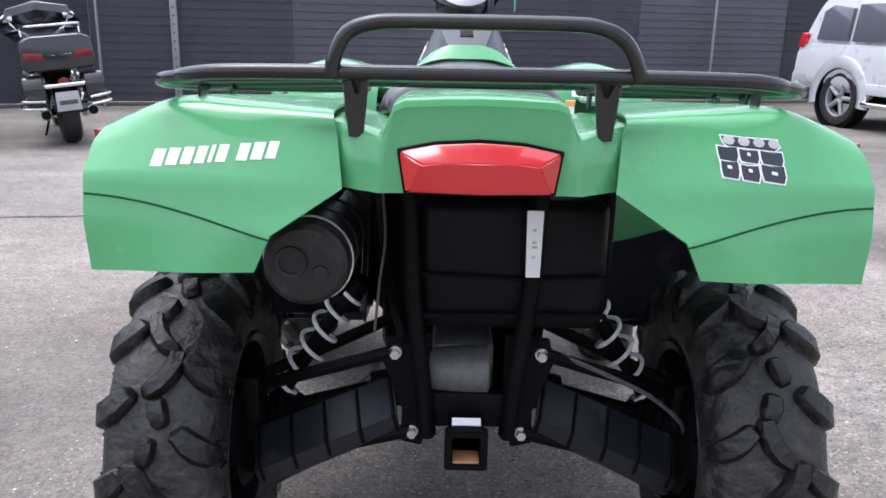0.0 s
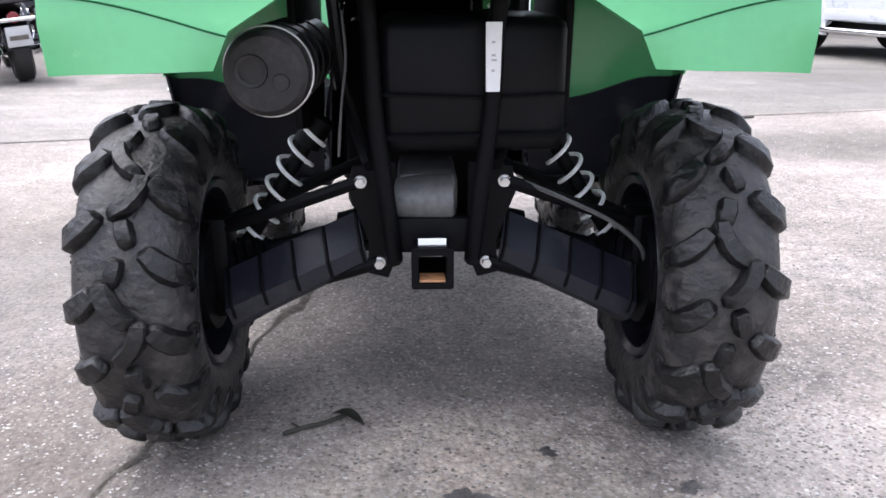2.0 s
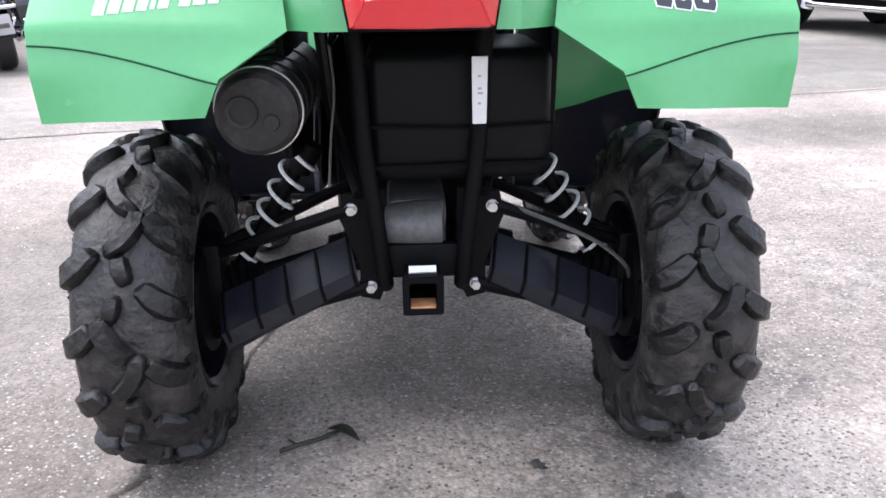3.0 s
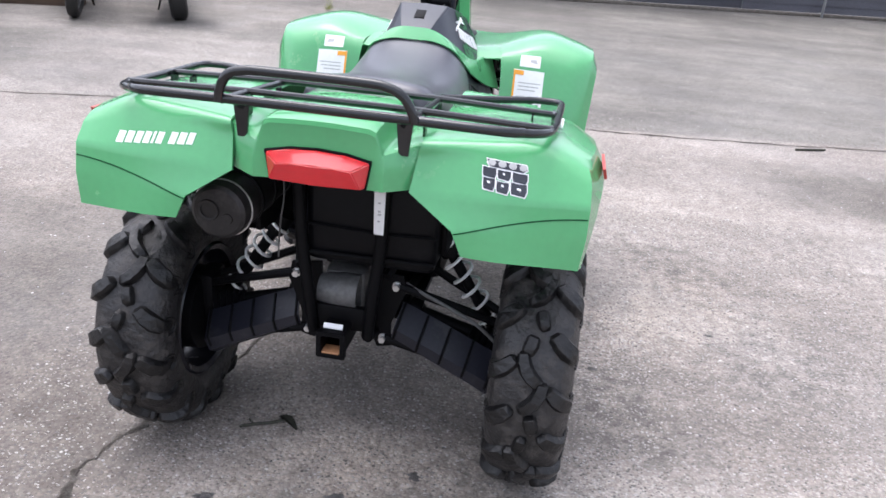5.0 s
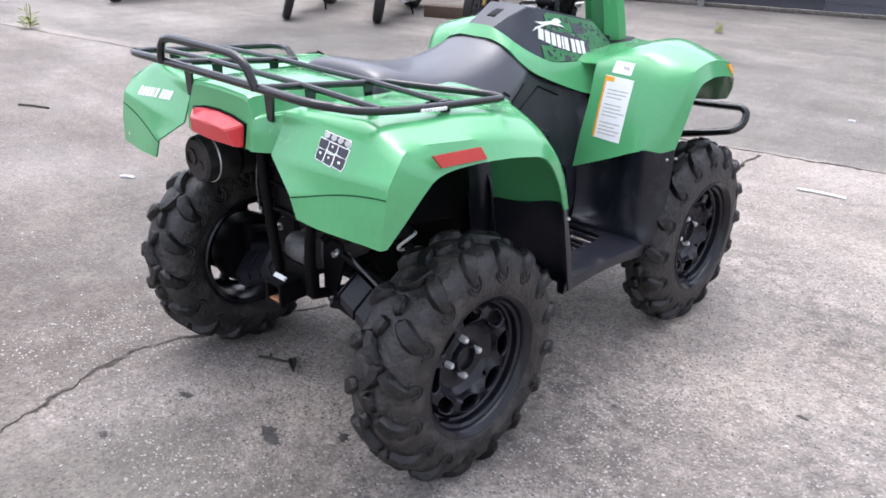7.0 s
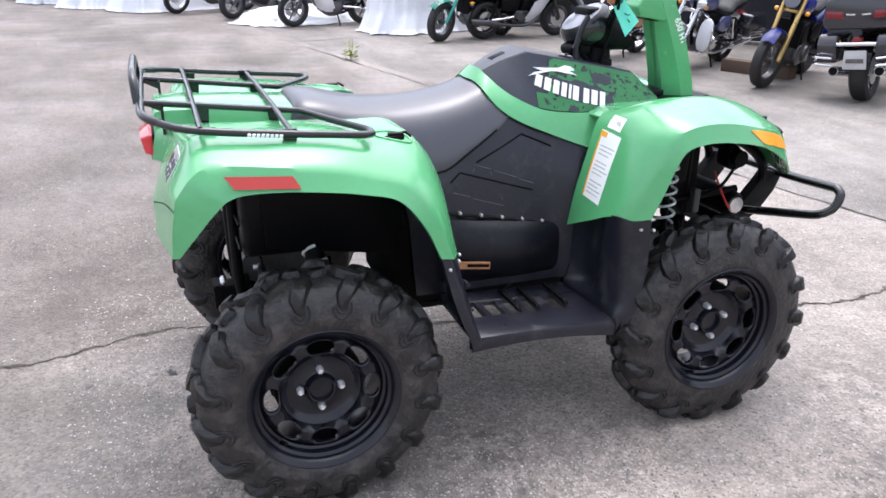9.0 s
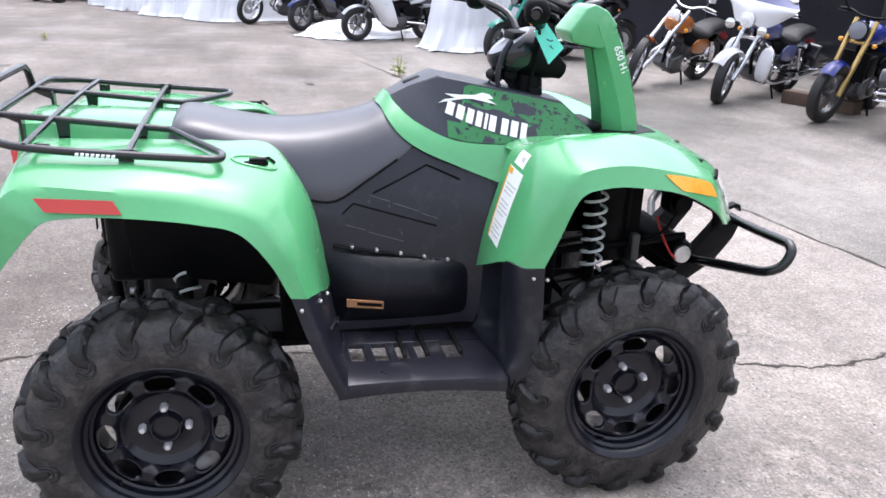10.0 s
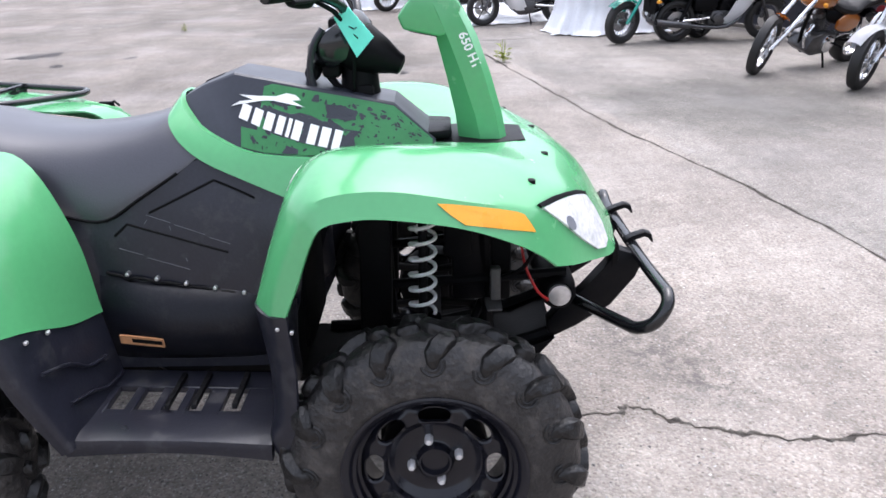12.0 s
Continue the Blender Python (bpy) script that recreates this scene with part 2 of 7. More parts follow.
def blob(bm, sections):
    """A smooth body along y: sections of (y, z centre, half width, half height)."""
    n = 14
    fine = spline([(y, z, w) for y, z, w, h in sections], 4)
    tall = spline([(h, 0, 0) for y, z, w, h in sections], 4)
    rings = []
    for p, q in zip(fine, tall):
        rings.append([bm.verts.new((p.z * math.copysign(abs(math.cos(a)) ** .8, math.cos(a)), p.x, p.y + q.x * math.copysign(abs(math.sin(a)) ** .8, math.sin(a)))) for a in [2 * math.pi * (k + .5) / n for k in range(n)]])
    for a, b in zip(rings, rings[1:]):
        for k in range(n):
            bm.faces.new((a[k], a[(k + 1) % n], b[(k + 1) % n], b[k]))
    bm.faces.new(rings[0][::-1])
    bm.faces.new(rings[-1])
    return bm


# ---- ground ----
def ground_material():
    m = bpy.data.materials.new("weathered_concrete_and_asphalt")
    m.use_nodes = True
    nt = m.node_tree
    b = nt.nodes["Principled BSDF"]
    co = nt.nodes.new("ShaderNodeTexCoord")

    def noise_at(scale, detail=5, rough=0.55):
        n = nt.nodes.new("ShaderNodeTexNoise")
        n.inputs["Scale"].default_value, n.inputs["Detail"].default_value, n.inputs["Roughness"].default_value = scale, detail, rough
        nt.links.new(co.outputs["Object"], n.inputs["Vector"])
        return n.outputs["Fac"]

    def ramp(src, lo, hi, a=(0, 0, 0), c=(1, 1, 1)):
        r = nt.nodes.new("ShaderNodeValToRGB")
        r.color_ramp.elements[0].position, r.color_ramp.elements[1].position = lo, hi
        r.color_ramp.elements[0].color, r.color_ramp.elements[1].color = (*a, 1), (*c, 1)
        nt.links.new(src, r.inputs["Fac"])
        return r.outputs["Color"]

    def mix(fac, a, c, mode="MIX"):
        x = nt.nodes.new("ShaderNodeMix")
        x.data_type, x.blend_type = "RGBA", mode
        for value, key in ((fac, "Factor"), (a, "A"), (c, "B")):
            if isinstance(value, (float, int)):
                x.inputs[key].default_value = value
            elif isinstance(value, tuple):
                x.inputs[key].default_value = (*value, 1)
            else:
                nt.links.new(value, x.inputs[key])
        return x.outputs["Result"]

    big = ramp(noise_at(0.42, 9, 0.68), 0.40, 0.62)
    concrete = mix(big, (0.196, 0.181, 0.168), (0.314, 0.291, 0.270))
    asphalt = mix(ramp(noise_at(0.55, 9, 0.66), 0.40, 0.62), (0.170, 0.162, 0.153), (0.255, 0.244, 0.231))
    # the joint between the slab and the older paving beyond it
    sep = nt.nodes.new("ShaderNodeSeparateXYZ")
    nt.links.new(co.outputs["Object"], sep.inputs[0])
    line = nt.nodes.new("ShaderNodeMath")
    line.operation = "MULTIPLY_ADD"
    nt.links.new(sep.outputs["X"], line.inputs[0])
    line.inputs[1].default_value, line.inputs[2].default_value = -0.185, -3.7
    past = nt.nodes.new("ShaderNodeMath")
    past.operation = "ADD"
    nt.links.new(sep.outputs["Y"], past.inputs[0])
    nt.links.new(line.outputs[0], past.inputs[1])
    side = ramp(past.outputs[0], 0.0, 0.06)
    base = mix(side, concrete, asphalt)
    # exposed aggregate: rounded stones of mixed tone with dark gaps between them
    warp = nt.nodes.new("ShaderNodeMix")
    warp.data_type, warp.blend_type = "RGBA", "LINEAR_LIGHT"
    warp.inputs["Factor"].default_value = 0.006
    shake = nt.nodes.new("ShaderNodeTexNoise")
    shake.inputs["Scale"].default_value, shake.inputs["Detail"].default_value = 70, 2
    nt.links.new(co.outputs["Object"], shake.inputs["Vector"])
    nt.links.new(co.outputs["Object"], warp.inputs["A"])
    nt.links.new(shake.outputs["Color"], warp.inputs["B"])
    vor = nt.nodes.new("ShaderNodeTexVoronoi")
    vor.inputs["Scale"].default_value = 84
    nt.links.new(warp.outputs["Result"], vor.inputs["Vector"])
    vsep = nt.nodes.new("ShaderNodeSeparateColor")
    nt.links.new(vor.outputs["Color"], vsep.inputs[0])
    grains = ramp(vsep.outputs[0], 0.0, 1.0, (0.72, 0.71, 0.70), (1.28, 1.27, 1.25))
    grains = mix(1.0, grains, ramp(vsep.outputs[2], 0.0, 1.0, (1.03, 0.995, 0.97), (0.98, 1.0, 1.02)), "MULTIPLY")
    grains = mix(1.0, grains, ramp(vor.outputs["Distance"], 0.30, 0.72, (1.13, 1.13, 1.13), (0.82, 0.81, 0.80)), "MULTIPLY")
    worn = ramp(noise_at(1.1, 7, 0.65), 0.36, 0.6)
    grain_fac = nt.nodes.new("ShaderNodeMath")
    grain_fac.operation = "MULTIPLY_ADD"
    nt.links.new(worn, grain_fac.inputs[0])
    grain_fac.inputs[1].default_value, grain_fac.inputs[2].default_value = 0.38, 0.36
    base = mix(grain_fac.outputs[0], base, grains, "MULTIPLY")
    # larger pale and brown stones showing here and there
    stones = nt.nodes.new("ShaderNodeTexVoronoi")
    stones.inputs["Scale"].default_value = 62
    nt.links.new(co.outputs["Object"], stones.inputs["Vector"])
    ssep = nt.nodes.new("ShaderNodeSeparateColor")
    nt.links.new(stones.outputs["Color"], ssep.inputs[0])
    inside = ramp(stones.outputs["Distance"], 0.28, 0.40, (1, 1, 1), (0, 0, 0))
    pale = mix(ramp(ssep.outputs[0], 0.78, 0.80), (0.0, 0.0, 0.0), inside)
    brown = mix(ramp(ssep.outputs[1], 0.80, 0.82), (0.0, 0.0, 0.0), inside)
    base = mix(mix(pale, (0.0, 0.0, 0.0), (0.30, 0.30, 0.30)), base, (0.40, 0.385, 0.37))
    # scattered light chips and dark pits of uneven shape
    for scale, lo, hi, k, tone in ((78, 0.58, 0.64, 0.60, (0.44, 0.42, 0.396)), (55, 0.59, 0.655, 0.66, (0.088, 0.082, 0.077)), (31, 0.62, 0.69, 0.55, (0.11, 0.103, 0.097))):
        flecks = ramp(noise_at(scale, 3, 0.6), lo, hi)
        base = mix(mix(flecks, (0.0, 0.0, 0.0), (k, k, k)), base, tone)
    base = mix(mix(brown, (0.0, 0.0, 0.0), (0.6, 0.6, 0.6)), base, (0.13, 0.108, 0.092))
    base = mix(0.12, base, ramp(noise_at(260, 2), 0.25, 0.75, (0.4, 0.4, 0.4), (1.55, 1.55, 1.55)), "MULTIPLY")
    base = mix(1.0, base, ramp(noise_at(4.2, 10, 0.78), 0.40, 0.60, (0.88, 0.875, 0.87), (1.06, 1.055, 1.045)), "MULTIPLY")
    base = mix(1.0, base, ramp(noise_at(17, 8, 0.7), 0.40, 0.60, (0.90, 0.895, 0.89), (1.06, 1.055, 1.05)), "MULTIPLY")
    # worn bands and old tyre dirt across the yard
    streak = nt.nodes.new("ShaderNodeMapping")
    streak.inputs["Scale"].default_value, streak.inputs["Rotation"].default_value = (0.28, 1.6, 1.0), (0, 0, radians(-28))
    nt.links.new(co.outputs["Object"], streak.inputs["Vector"])
    band = nt.nodes.new("ShaderNodeTexNoise")
    band.inputs["Scale"].default_value, band.inputs["Detail"].default_value, band.inputs["Roughness"].default_value = 0.9, 8, 0.62
    nt.links.new(streak.outputs[0], band.inputs["Vector"])
    base = mix(1.0, base, ramp(band.outputs["Fac"], 0.38, 0.60, (0.82, 0.81, 0.80), (1.08, 1.07, 1.06)), "MULTIPLY")
    slab_x = nt.nodes.new("ShaderNodeMath")
    slab_x.operation = "MULTIPLY_ADD"
    nt.links.new(sep.outputs["Y"], slab_x.inputs[0])
    slab_x.inputs[1].default_value, slab_x.inputs[2].default_value = -0.17, 0.90
    slab_at = nt.nodes.new("ShaderNodeMath")
    slab_at.operation = "ADD"
    nt.links.new(sep.outputs["X"], slab_at.inputs[0])
    nt.links.new(slab_x.outputs[0], slab_at.inputs[1])
    older = mix(ramp(slab_at.outputs[0], 0.40, 0.60), (0.68, 0.66, 0.64), (1.06, 1.05, 1.04))
    ahead = nt.nodes.new("ShaderNodeMapRange")
    ahead.inputs["From Min"].default_value, ahead.inputs["From Max"].default_value = 0.9, 2.6
    nt.links.new(sep.outputs["Y"], ahead.inputs["Value"])
    base = mix(1.0, base, mix(ahead.outputs[0], older, (1.04, 1.02, 1.0)), "MULTIPLY")
    # the older paving is darker past one side, with damp and other darker patches elsewhere
    past_x = nt.nodes.new("ShaderNodeMapRange")
    past_x.inputs["From Min"].default_value, past_x.inputs["From Max"].default_value = -2.6, -0.6
    nt.links.new(sep.outputs["X"], past_x.inputs["Value"])
    ragged = nt.nodes.new("ShaderNodeMath")
    ragged.operation = "MULTIPLY_ADD"
    nt.links.new(noise_at(1.3, 9, 0.7), ragged.inputs[0])
    ragged.inputs[1].default_value, ragged.inputs[2].default_value = 1.5, -0.75
    older_dark = mix(past_x.outputs[0], (0.0, 0.0, 0.0), ramp(past.outputs[0], 0.0, 0.05))
    base = mix(older_dark, base, (0.755, 0.77, 0.755), "MULTIPLY")
    for x, y, r in ((-5.2, 4.1, 1.75), (-5.5, 4.2, 1.6), (-4.6, 6.3, 0.9), (-2.3, 6.4, 0.95), (-8.3, 1.2, 0.85), (-11.0, -1.2, 0.95), (2.6, 3.05, 0.75), (-1.75, 0.75, 0.95), (0.1, -1.05, 0.95), (0.3, -0.85, 0.75)):
        dist = nt.nodes.new("ShaderNodeVectorMath")
        dist.operation = "DISTANCE"
        nt.links.new(co.outputs["Object"], dist.inputs[0])
        dist.inputs[1].default_value = (x, y, 0)
        wob = nt.nodes.new("ShaderNodeMath")
        wob.operation = "ADD"
        nt.links.new(dist.outputs["Value"], wob.inputs[0])
        nt.links.new(ragged.outputs[0], wob.inputs[1])
        unit = nt.nodes.new("ShaderNodeMath")
        unit.operation = "DIVIDE"
        nt.links.new(wob.outputs[0], unit.inputs[0])
        unit.inputs[1].default_value = r
        base = mix(ramp(unit.outputs[0], 0.6, 1.0, (1, 1, 1), (0, 0, 0)), base, (0.72, 0.725, 0.715), "MULTIPLY")
    # single dark and bright chips
    chips = nt.nodes.new("ShaderNodeTexVoronoi")
    chips.inputs["Scale"].default_value = 26
    nt.links.new(co.outputs["Object"], chips.inputs["Vector"])
    csep = nt.nodes.new("ShaderNodeSeparateColor")
    nt.links.new(chips.outputs["Color"], csep.inputs[0])
    core = ramp(chips.outputs["Distance"], 0.10, 0.17, (1, 1, 1), (0, 0, 0))
    base = mix(mix(ramp(csep.outputs[0], 0.88, 0.90), (0.0, 0.0, 0.0), core), base, (0.07, 0.062, 0.056))
    base = mix(mix(ramp(csep.outputs[1], 0.93, 0.94), (0.0, 0.0, 0.0), core), base, (0.50, 0.48, 0.45))
    # oil and damp stains
    stain = ramp(noise_at(0.9, 10, 0.72), 0.6, 0.72)
    base = mix(mix(stain, (0.0, 0.0, 0.0), (0.35, 0.35, 0.35)), base, (0.12, 0.11, 0.105))
    # pale tones paint light into ground under the quad; one darker stretch lies behind
    # dusty is only the ragged mask of these tones
    dusty = ramp(noise_at(3.0, 8, 0.7), 0.38, 0.56)
    for x, y, r, tone in ((0.55, 1.0, 0.55, (1.35, 1.32, 1.28)), (1.1, 1.15, 0.6, (1.35, 1.32, 1.28)), (-0.95, -0.7, 1.0, (0.62, 0.60, 0.58)), (0.1, -0.35, 0.5, (1.15, 1.12, 1.08)), (0.03, -0.02, 0.45, (1.20, 1.18, 1.16))):
        dist = nt.nodes.new("ShaderNodeVectorMath")
        dist.operation = "DISTANCE"
        nt.links.new(co.outputs["Object"], dist.inputs[0])
        dist.inputs[1].default_value = (x, y, 0)
        near = ramp(dist.outputs["Value"], r * 0.3, r, (1, 1, 1), (0, 0, 0))
        base = mix(mix(near, (0.0, 0.0, 0.0), dusty), base, tone, "MULTIPLY")
    # dark speckled patches, some under the quad and most around it
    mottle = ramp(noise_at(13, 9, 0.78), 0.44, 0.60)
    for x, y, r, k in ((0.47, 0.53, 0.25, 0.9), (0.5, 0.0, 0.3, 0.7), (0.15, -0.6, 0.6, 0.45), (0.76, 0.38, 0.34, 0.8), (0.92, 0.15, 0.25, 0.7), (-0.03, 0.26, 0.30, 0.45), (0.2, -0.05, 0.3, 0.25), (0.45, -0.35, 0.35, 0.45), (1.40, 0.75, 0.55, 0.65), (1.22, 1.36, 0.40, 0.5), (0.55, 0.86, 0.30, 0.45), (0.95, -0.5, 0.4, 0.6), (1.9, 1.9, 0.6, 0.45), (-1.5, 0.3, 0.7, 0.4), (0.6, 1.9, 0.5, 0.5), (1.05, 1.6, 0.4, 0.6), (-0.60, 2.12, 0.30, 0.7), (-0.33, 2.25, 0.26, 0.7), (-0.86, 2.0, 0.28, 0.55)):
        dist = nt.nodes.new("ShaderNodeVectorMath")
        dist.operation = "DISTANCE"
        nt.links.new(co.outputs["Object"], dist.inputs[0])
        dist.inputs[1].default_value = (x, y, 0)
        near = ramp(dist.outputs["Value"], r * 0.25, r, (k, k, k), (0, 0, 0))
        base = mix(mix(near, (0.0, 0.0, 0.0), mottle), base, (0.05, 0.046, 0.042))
    spots = ramp(noise_at(5.5, 6, 0.6), 0.69, 0.76)
    base = mix(mix(spots, (0.0, 0.0, 0.0), (0.6, 0.6, 0.6)), base, (0.06, 0.055, 0.055))
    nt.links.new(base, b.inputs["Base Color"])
    damp = ramp(noise_at(0.8, 7, 0.6), 0.45, 0.65, (0.88, 0.88, 0.88), (0.55, 0.55, 0.55))
    nt.links.new(damp, b.inputs["Roughness"])
    bp = nt.nodes.new("ShaderNodeBump")
    bp.inputs["Strength"].default_value, bp.inputs["Distance"].default_value = 0.55, -0.005
    nt.links.new(vor.outputs["Distance"], bp.inputs["Height"])
    nt.links.new(bp.outputs[0], b.inputs["Normal"])
    return m


bm = bmesh.new()
slab(bm, [(-300, -300), (300, -300), (300, 300), (-300, 300)], "z", -0.3, 0.0)
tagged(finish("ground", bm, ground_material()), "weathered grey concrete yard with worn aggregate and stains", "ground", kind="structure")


def crack(pts, width, seed):
    rnd = random.Random(seed)
    p = spline([(x, y, 0) for x, y in pts], 18)
    bm = bmesh.new()
    rows = []
    ph = [rnd.uniform(0, 6.28) for _ in range(3)]
    for i, q in enumerate(p):
        d = (p[min(i + 1, len(p) - 1)] - p[max(i - 1, 0)]).normalized()
        s = Vector((-d.y, d.x, 0))
        q = q + s * (rnd.uniform(-0.004, 0.004) + .008 * math.sin(i * .53 + ph[0]) + .006 * math.sin(i * 1.31 + ph[1]))
        w = width * rnd.uniform(0.35, 1.2) * (1 + .45 * math.sin(i * .29 + ph[2])) * (1.9 if rnd.random() < .08 else 1.0)
        rows.append([q - s * w + Vector((0, 0, 0.0015)), q + Vector((0, 0, 0.004)), q + s * w + Vector((0, 0, 0.0015))])
    grid(bm, rows)
    bmesh.ops.solidify(bm, geom=bm.faces[:], thickness=0.003)
    return tagged(finish("crack", bm, CRACK), "dark dirt-filled crack in the concrete", "crack", "cracks in the yard", "structure")


crack([(-10.4, 1.65), (-7.66, 2.15), (-5.6, 2.53), (-4.3, 2.78), (-2.8, 3.19), (-1.45, 3.45), (-0.07, 3.67), (0.5, 3.8), (1.2, 3.87), (2.2, 4.04), (4.5, 4.5), (9, 5.4)], 0.0135, 1)
crack([(-0.50, -1.9), (-0.53, -1.2), (-0.54, -0.87), (-0.6, -0.69), (-0.67, -0.43), (-0.62, -0.2), (-0.45, 0.4), (-0.28, 1.1), (-0.158, 1.77), (-0.205, 1.93), (-0.11, 2.06), (-0.05, 2.22), (0.0, 2.45), (-0.03, 2.69), (-0.08, 2.95), (-0.12, 3.6)], 0.011, 2)
crack([(-10.6, 1.5), (-10.35, 2.0), (-10.6, 2.8)], 0.02, 3)


# ---- fence round the yard ----
def fence_run(name, a, b, height, step, label):
    a, b = Vector(a), Vector(b)
    d = (b - a).normalized()
    n = max(1, round((b - a).length / step))
    m = Matrix.Translation((a.x, a.y, 0)) @ Matrix.Rotation(math.atan2(d.y, d.x), 4, "Z")
    run = thing(name, label, "fence", m, kind="structure")
    w = (b - a).length / n
    bm = bmesh.new()
    laps = 24
    rows = []
    for k in range(laps):
        z0, z1 = 0.06 + (height - 0.06) * k / laps, 0.06 + (height - 0.06) * (k + 1) / laps
        for y, z in ((0.0, z0), (0.012, z1 - 0.004), (0.0, z1 - 0.003)):
            rows.append([Vector((0, y, z)), Vector((w * 0.5, y, z)), Vector((w - 0.012, y, z))])
    grid(bm, rows)
    bmesh.ops.solidify(bm, geom=bm.faces[:], thickness=0.004)
    first = part("panel", bm, FENCE, run)
    for i in range(1, n):
        o = first.copy()
        scene.collection.objects.link(o)
        o.location.x = i * w
    bm = bmesh.new()
    box(bm, (-0.03, 0.03, 0), (0.03, 0.09, height + 0.1), 0.004)
    p0 = part("post", bm, POST, run)
    for i in range(1, n + 1):
        o = p0.copy()
        scene.collection.objects.link(o)
        o.location.x = i * w
    bm = bmesh.new()
    box(bm, (0, -0.05, 0), ((b - a).length, 0.03, 0.055), 0.01)
    part("kerb", bm, CRACK, run)
    return run


fence_run("fence", (-5.2, 10.3), (20, 17.0), 3.0, 2.9, "tall black slatted yard fence with grey posts")
fence_run("fence", (-16.9, 3.4), (-5.2, 10.3), 3.0, 2.6, "tall black slatted yard fence behind motorcycles")
fence_run("fence", (-26.5, -6.5), (-16.9, 3.4), 3.0, 2.6, "tall black slatted yard fence behind covered machines")
fence_run("fence", (-34, -20), (-26.5, -6.5), 3.0, 2.6, "tall black slatted yard fence at the far side")


# ---- the quad bike ----
atv = thing("quad_bike", "green and black utility quad bike with mud tyres and snorkel", "quad bike")


def both(name, build, mat, label="", parent=None, angle=38, split=False):
    """One part on each side of the machine, or each of its pieces."""
    if split:
        return pieces(name, build(), mat, parent or atv, label, angle), pieces(name, flip(build()), mat, parent or atv, label, angle)
    a = part(name, build(), mat, parent or atv, label, angle)
    b = part(name, flip(build()), mat, parent or atv, label, angle)
    return a, b


# rear fenders: curves from the rear hem over the top to the front hem, from the middle outwards
RF_IN = [(.335, -.392, .80), (.309, -.391, .857), (.205, -.362, .924), (.214, -.330, .992), (.222, -.313, 1.031), (.23, -.16, 1.030), (.23, .02, 1.026), (.23, .16, 1.02), (.24, .30, 1.0), (.255, .396, .815), (.27, .437, .612)]
RF_MID = [(.42, -.390, .797), (.40, -.378, .865), (.36, -.362, .93), (.362, -.322, .998), (.366, -.282, 1.040), (.37, -.16, 1.038), (.37, .02, 1.03), (.37, .16, 1.02), (.37, .305, .992), (.38, .385, .865), (.40, .418, .640)]
RF_OUT = [(.53, -.371, .793), (.53, -.362, .865), (.527, -.350, .935), (.508, -.308, 1.003), (.478, -.266, 1.044), (.50, -.14, 1.038), (.515, .02, 1.025), (.52, .15, 1.0), (.52, .27, .955), (.525, .345, .86), (.53, .39, .69)]
RF_EDGE = [(.594, -.358, .789), (.602, -.352, .865), (.602, -.338, .935), (.598, -.306, .976), (.588, -.250, 1.004), (.604, -.10, .995), (.604, .03, .98), (.602, .12, .958), (.604, .235, .918), (.610, .305, .825), (.607, .352, .705)]
RF_LIP = [(.600, -.342, .790), (.614, -.296, .848), (.622, -.262, .890), (.627, -.228, .925), (.630, -.180, .941), (.632, -.09, .941), (.632, .02, .930), (.631, .11, .915), (.629, .197, .889), (.627, .265, .81), (.622, .312, .715)]
both("rear_fender", lambda: loft([RF_IN, RF_MID, RF_OUT, RF_EDGE, RF_EDGE, RF_LIP], 6, 4, 0.005, False, 3), GREEN, "green moulded plastic fender")

# middle of the rear bodywork, between the fenders
def rear_middle():
    cols = [(.236, 1.020), (.214, 1.022), (.150, 1.006), (.145, 1.008), (.127, 1.052), (.112, 1.059), (.05, 1.062), (0, 1.063)]
    cols = [(-x, z) for x, z in cols] + [(x, z) for x, z in cols[-2::-1]]
    rows = []
    for y, k, d in ((-.379, 0, .922), (-.376, 0, .96), (-.368, 1, -.012), (-.362, 1, -.003), (-.350, 1, 0), (-.30, 1, .001), (-.15, 1, -.004), (.06, 1, -.018)):
        rows.append([Vector((x, y + (.004 if abs(x) < .128 and not k else (.048 if abs(x) > .2 and y < -.34 else 0)), z + d if k else d)) for x, z in cols])
    bm = bmesh.new()
    grid(bm, rows)
    bmesh.ops.recalc_face_normals(bm, faces=bm.faces)
    bmesh.ops.solidify(bm, geom=bm.faces[:], thickness=.005)
    return bm


part("tail_cowl", rear_middle(), GREEN, atv, "green plastic cowl between the fenders", 24)

# tail lamp
bm = bmesh.new()
rim = [(-.119, -.379, .984), (-.065, -.383, .995), (0, -.385, .999), (.065, -.383, .995), (.119, -.379, .984), (.109, -.383, .925), (0, -.387, .924), (-.109, -.383, .925)]
face = [(-.084, -.409, .970), (-.045, -.412, .973), (0, -.413, .974), (.045, -.412, .973), (.084, -.409, .970), (.104, -.400, .929), (0, -.405, .927), (-.104, -.400, .929)]
vs = [[bm.verts.new(p) for p in r] for r in ([(x, -.33, z) for x, y, z in rim], rim, face)]
for a, b in zip(vs, vs[1:]):
    for k in range(8):
        bm.faces.new((a[k], a[(k + 1) % 8], b[(k + 1) % 8], b[k]))
bm.faces.new(vs[0][::-1])
bm.faces.new((vs[2][0], vs[2][1], vs[2][2], vs[2][6], vs[2][7]))
bm.faces.new((vs[2][2], vs[2][3], vs[2][4], vs[2][5], vs[2][6]))
bmesh.ops.bevel(bm, geom=bm.edges[:], offset=0.0025, segments=2, affect="EDGES")
tail = part("tail_lamp", bm, RED, atv, "red plastic tail lamp", 25)
bm = bmesh.new()
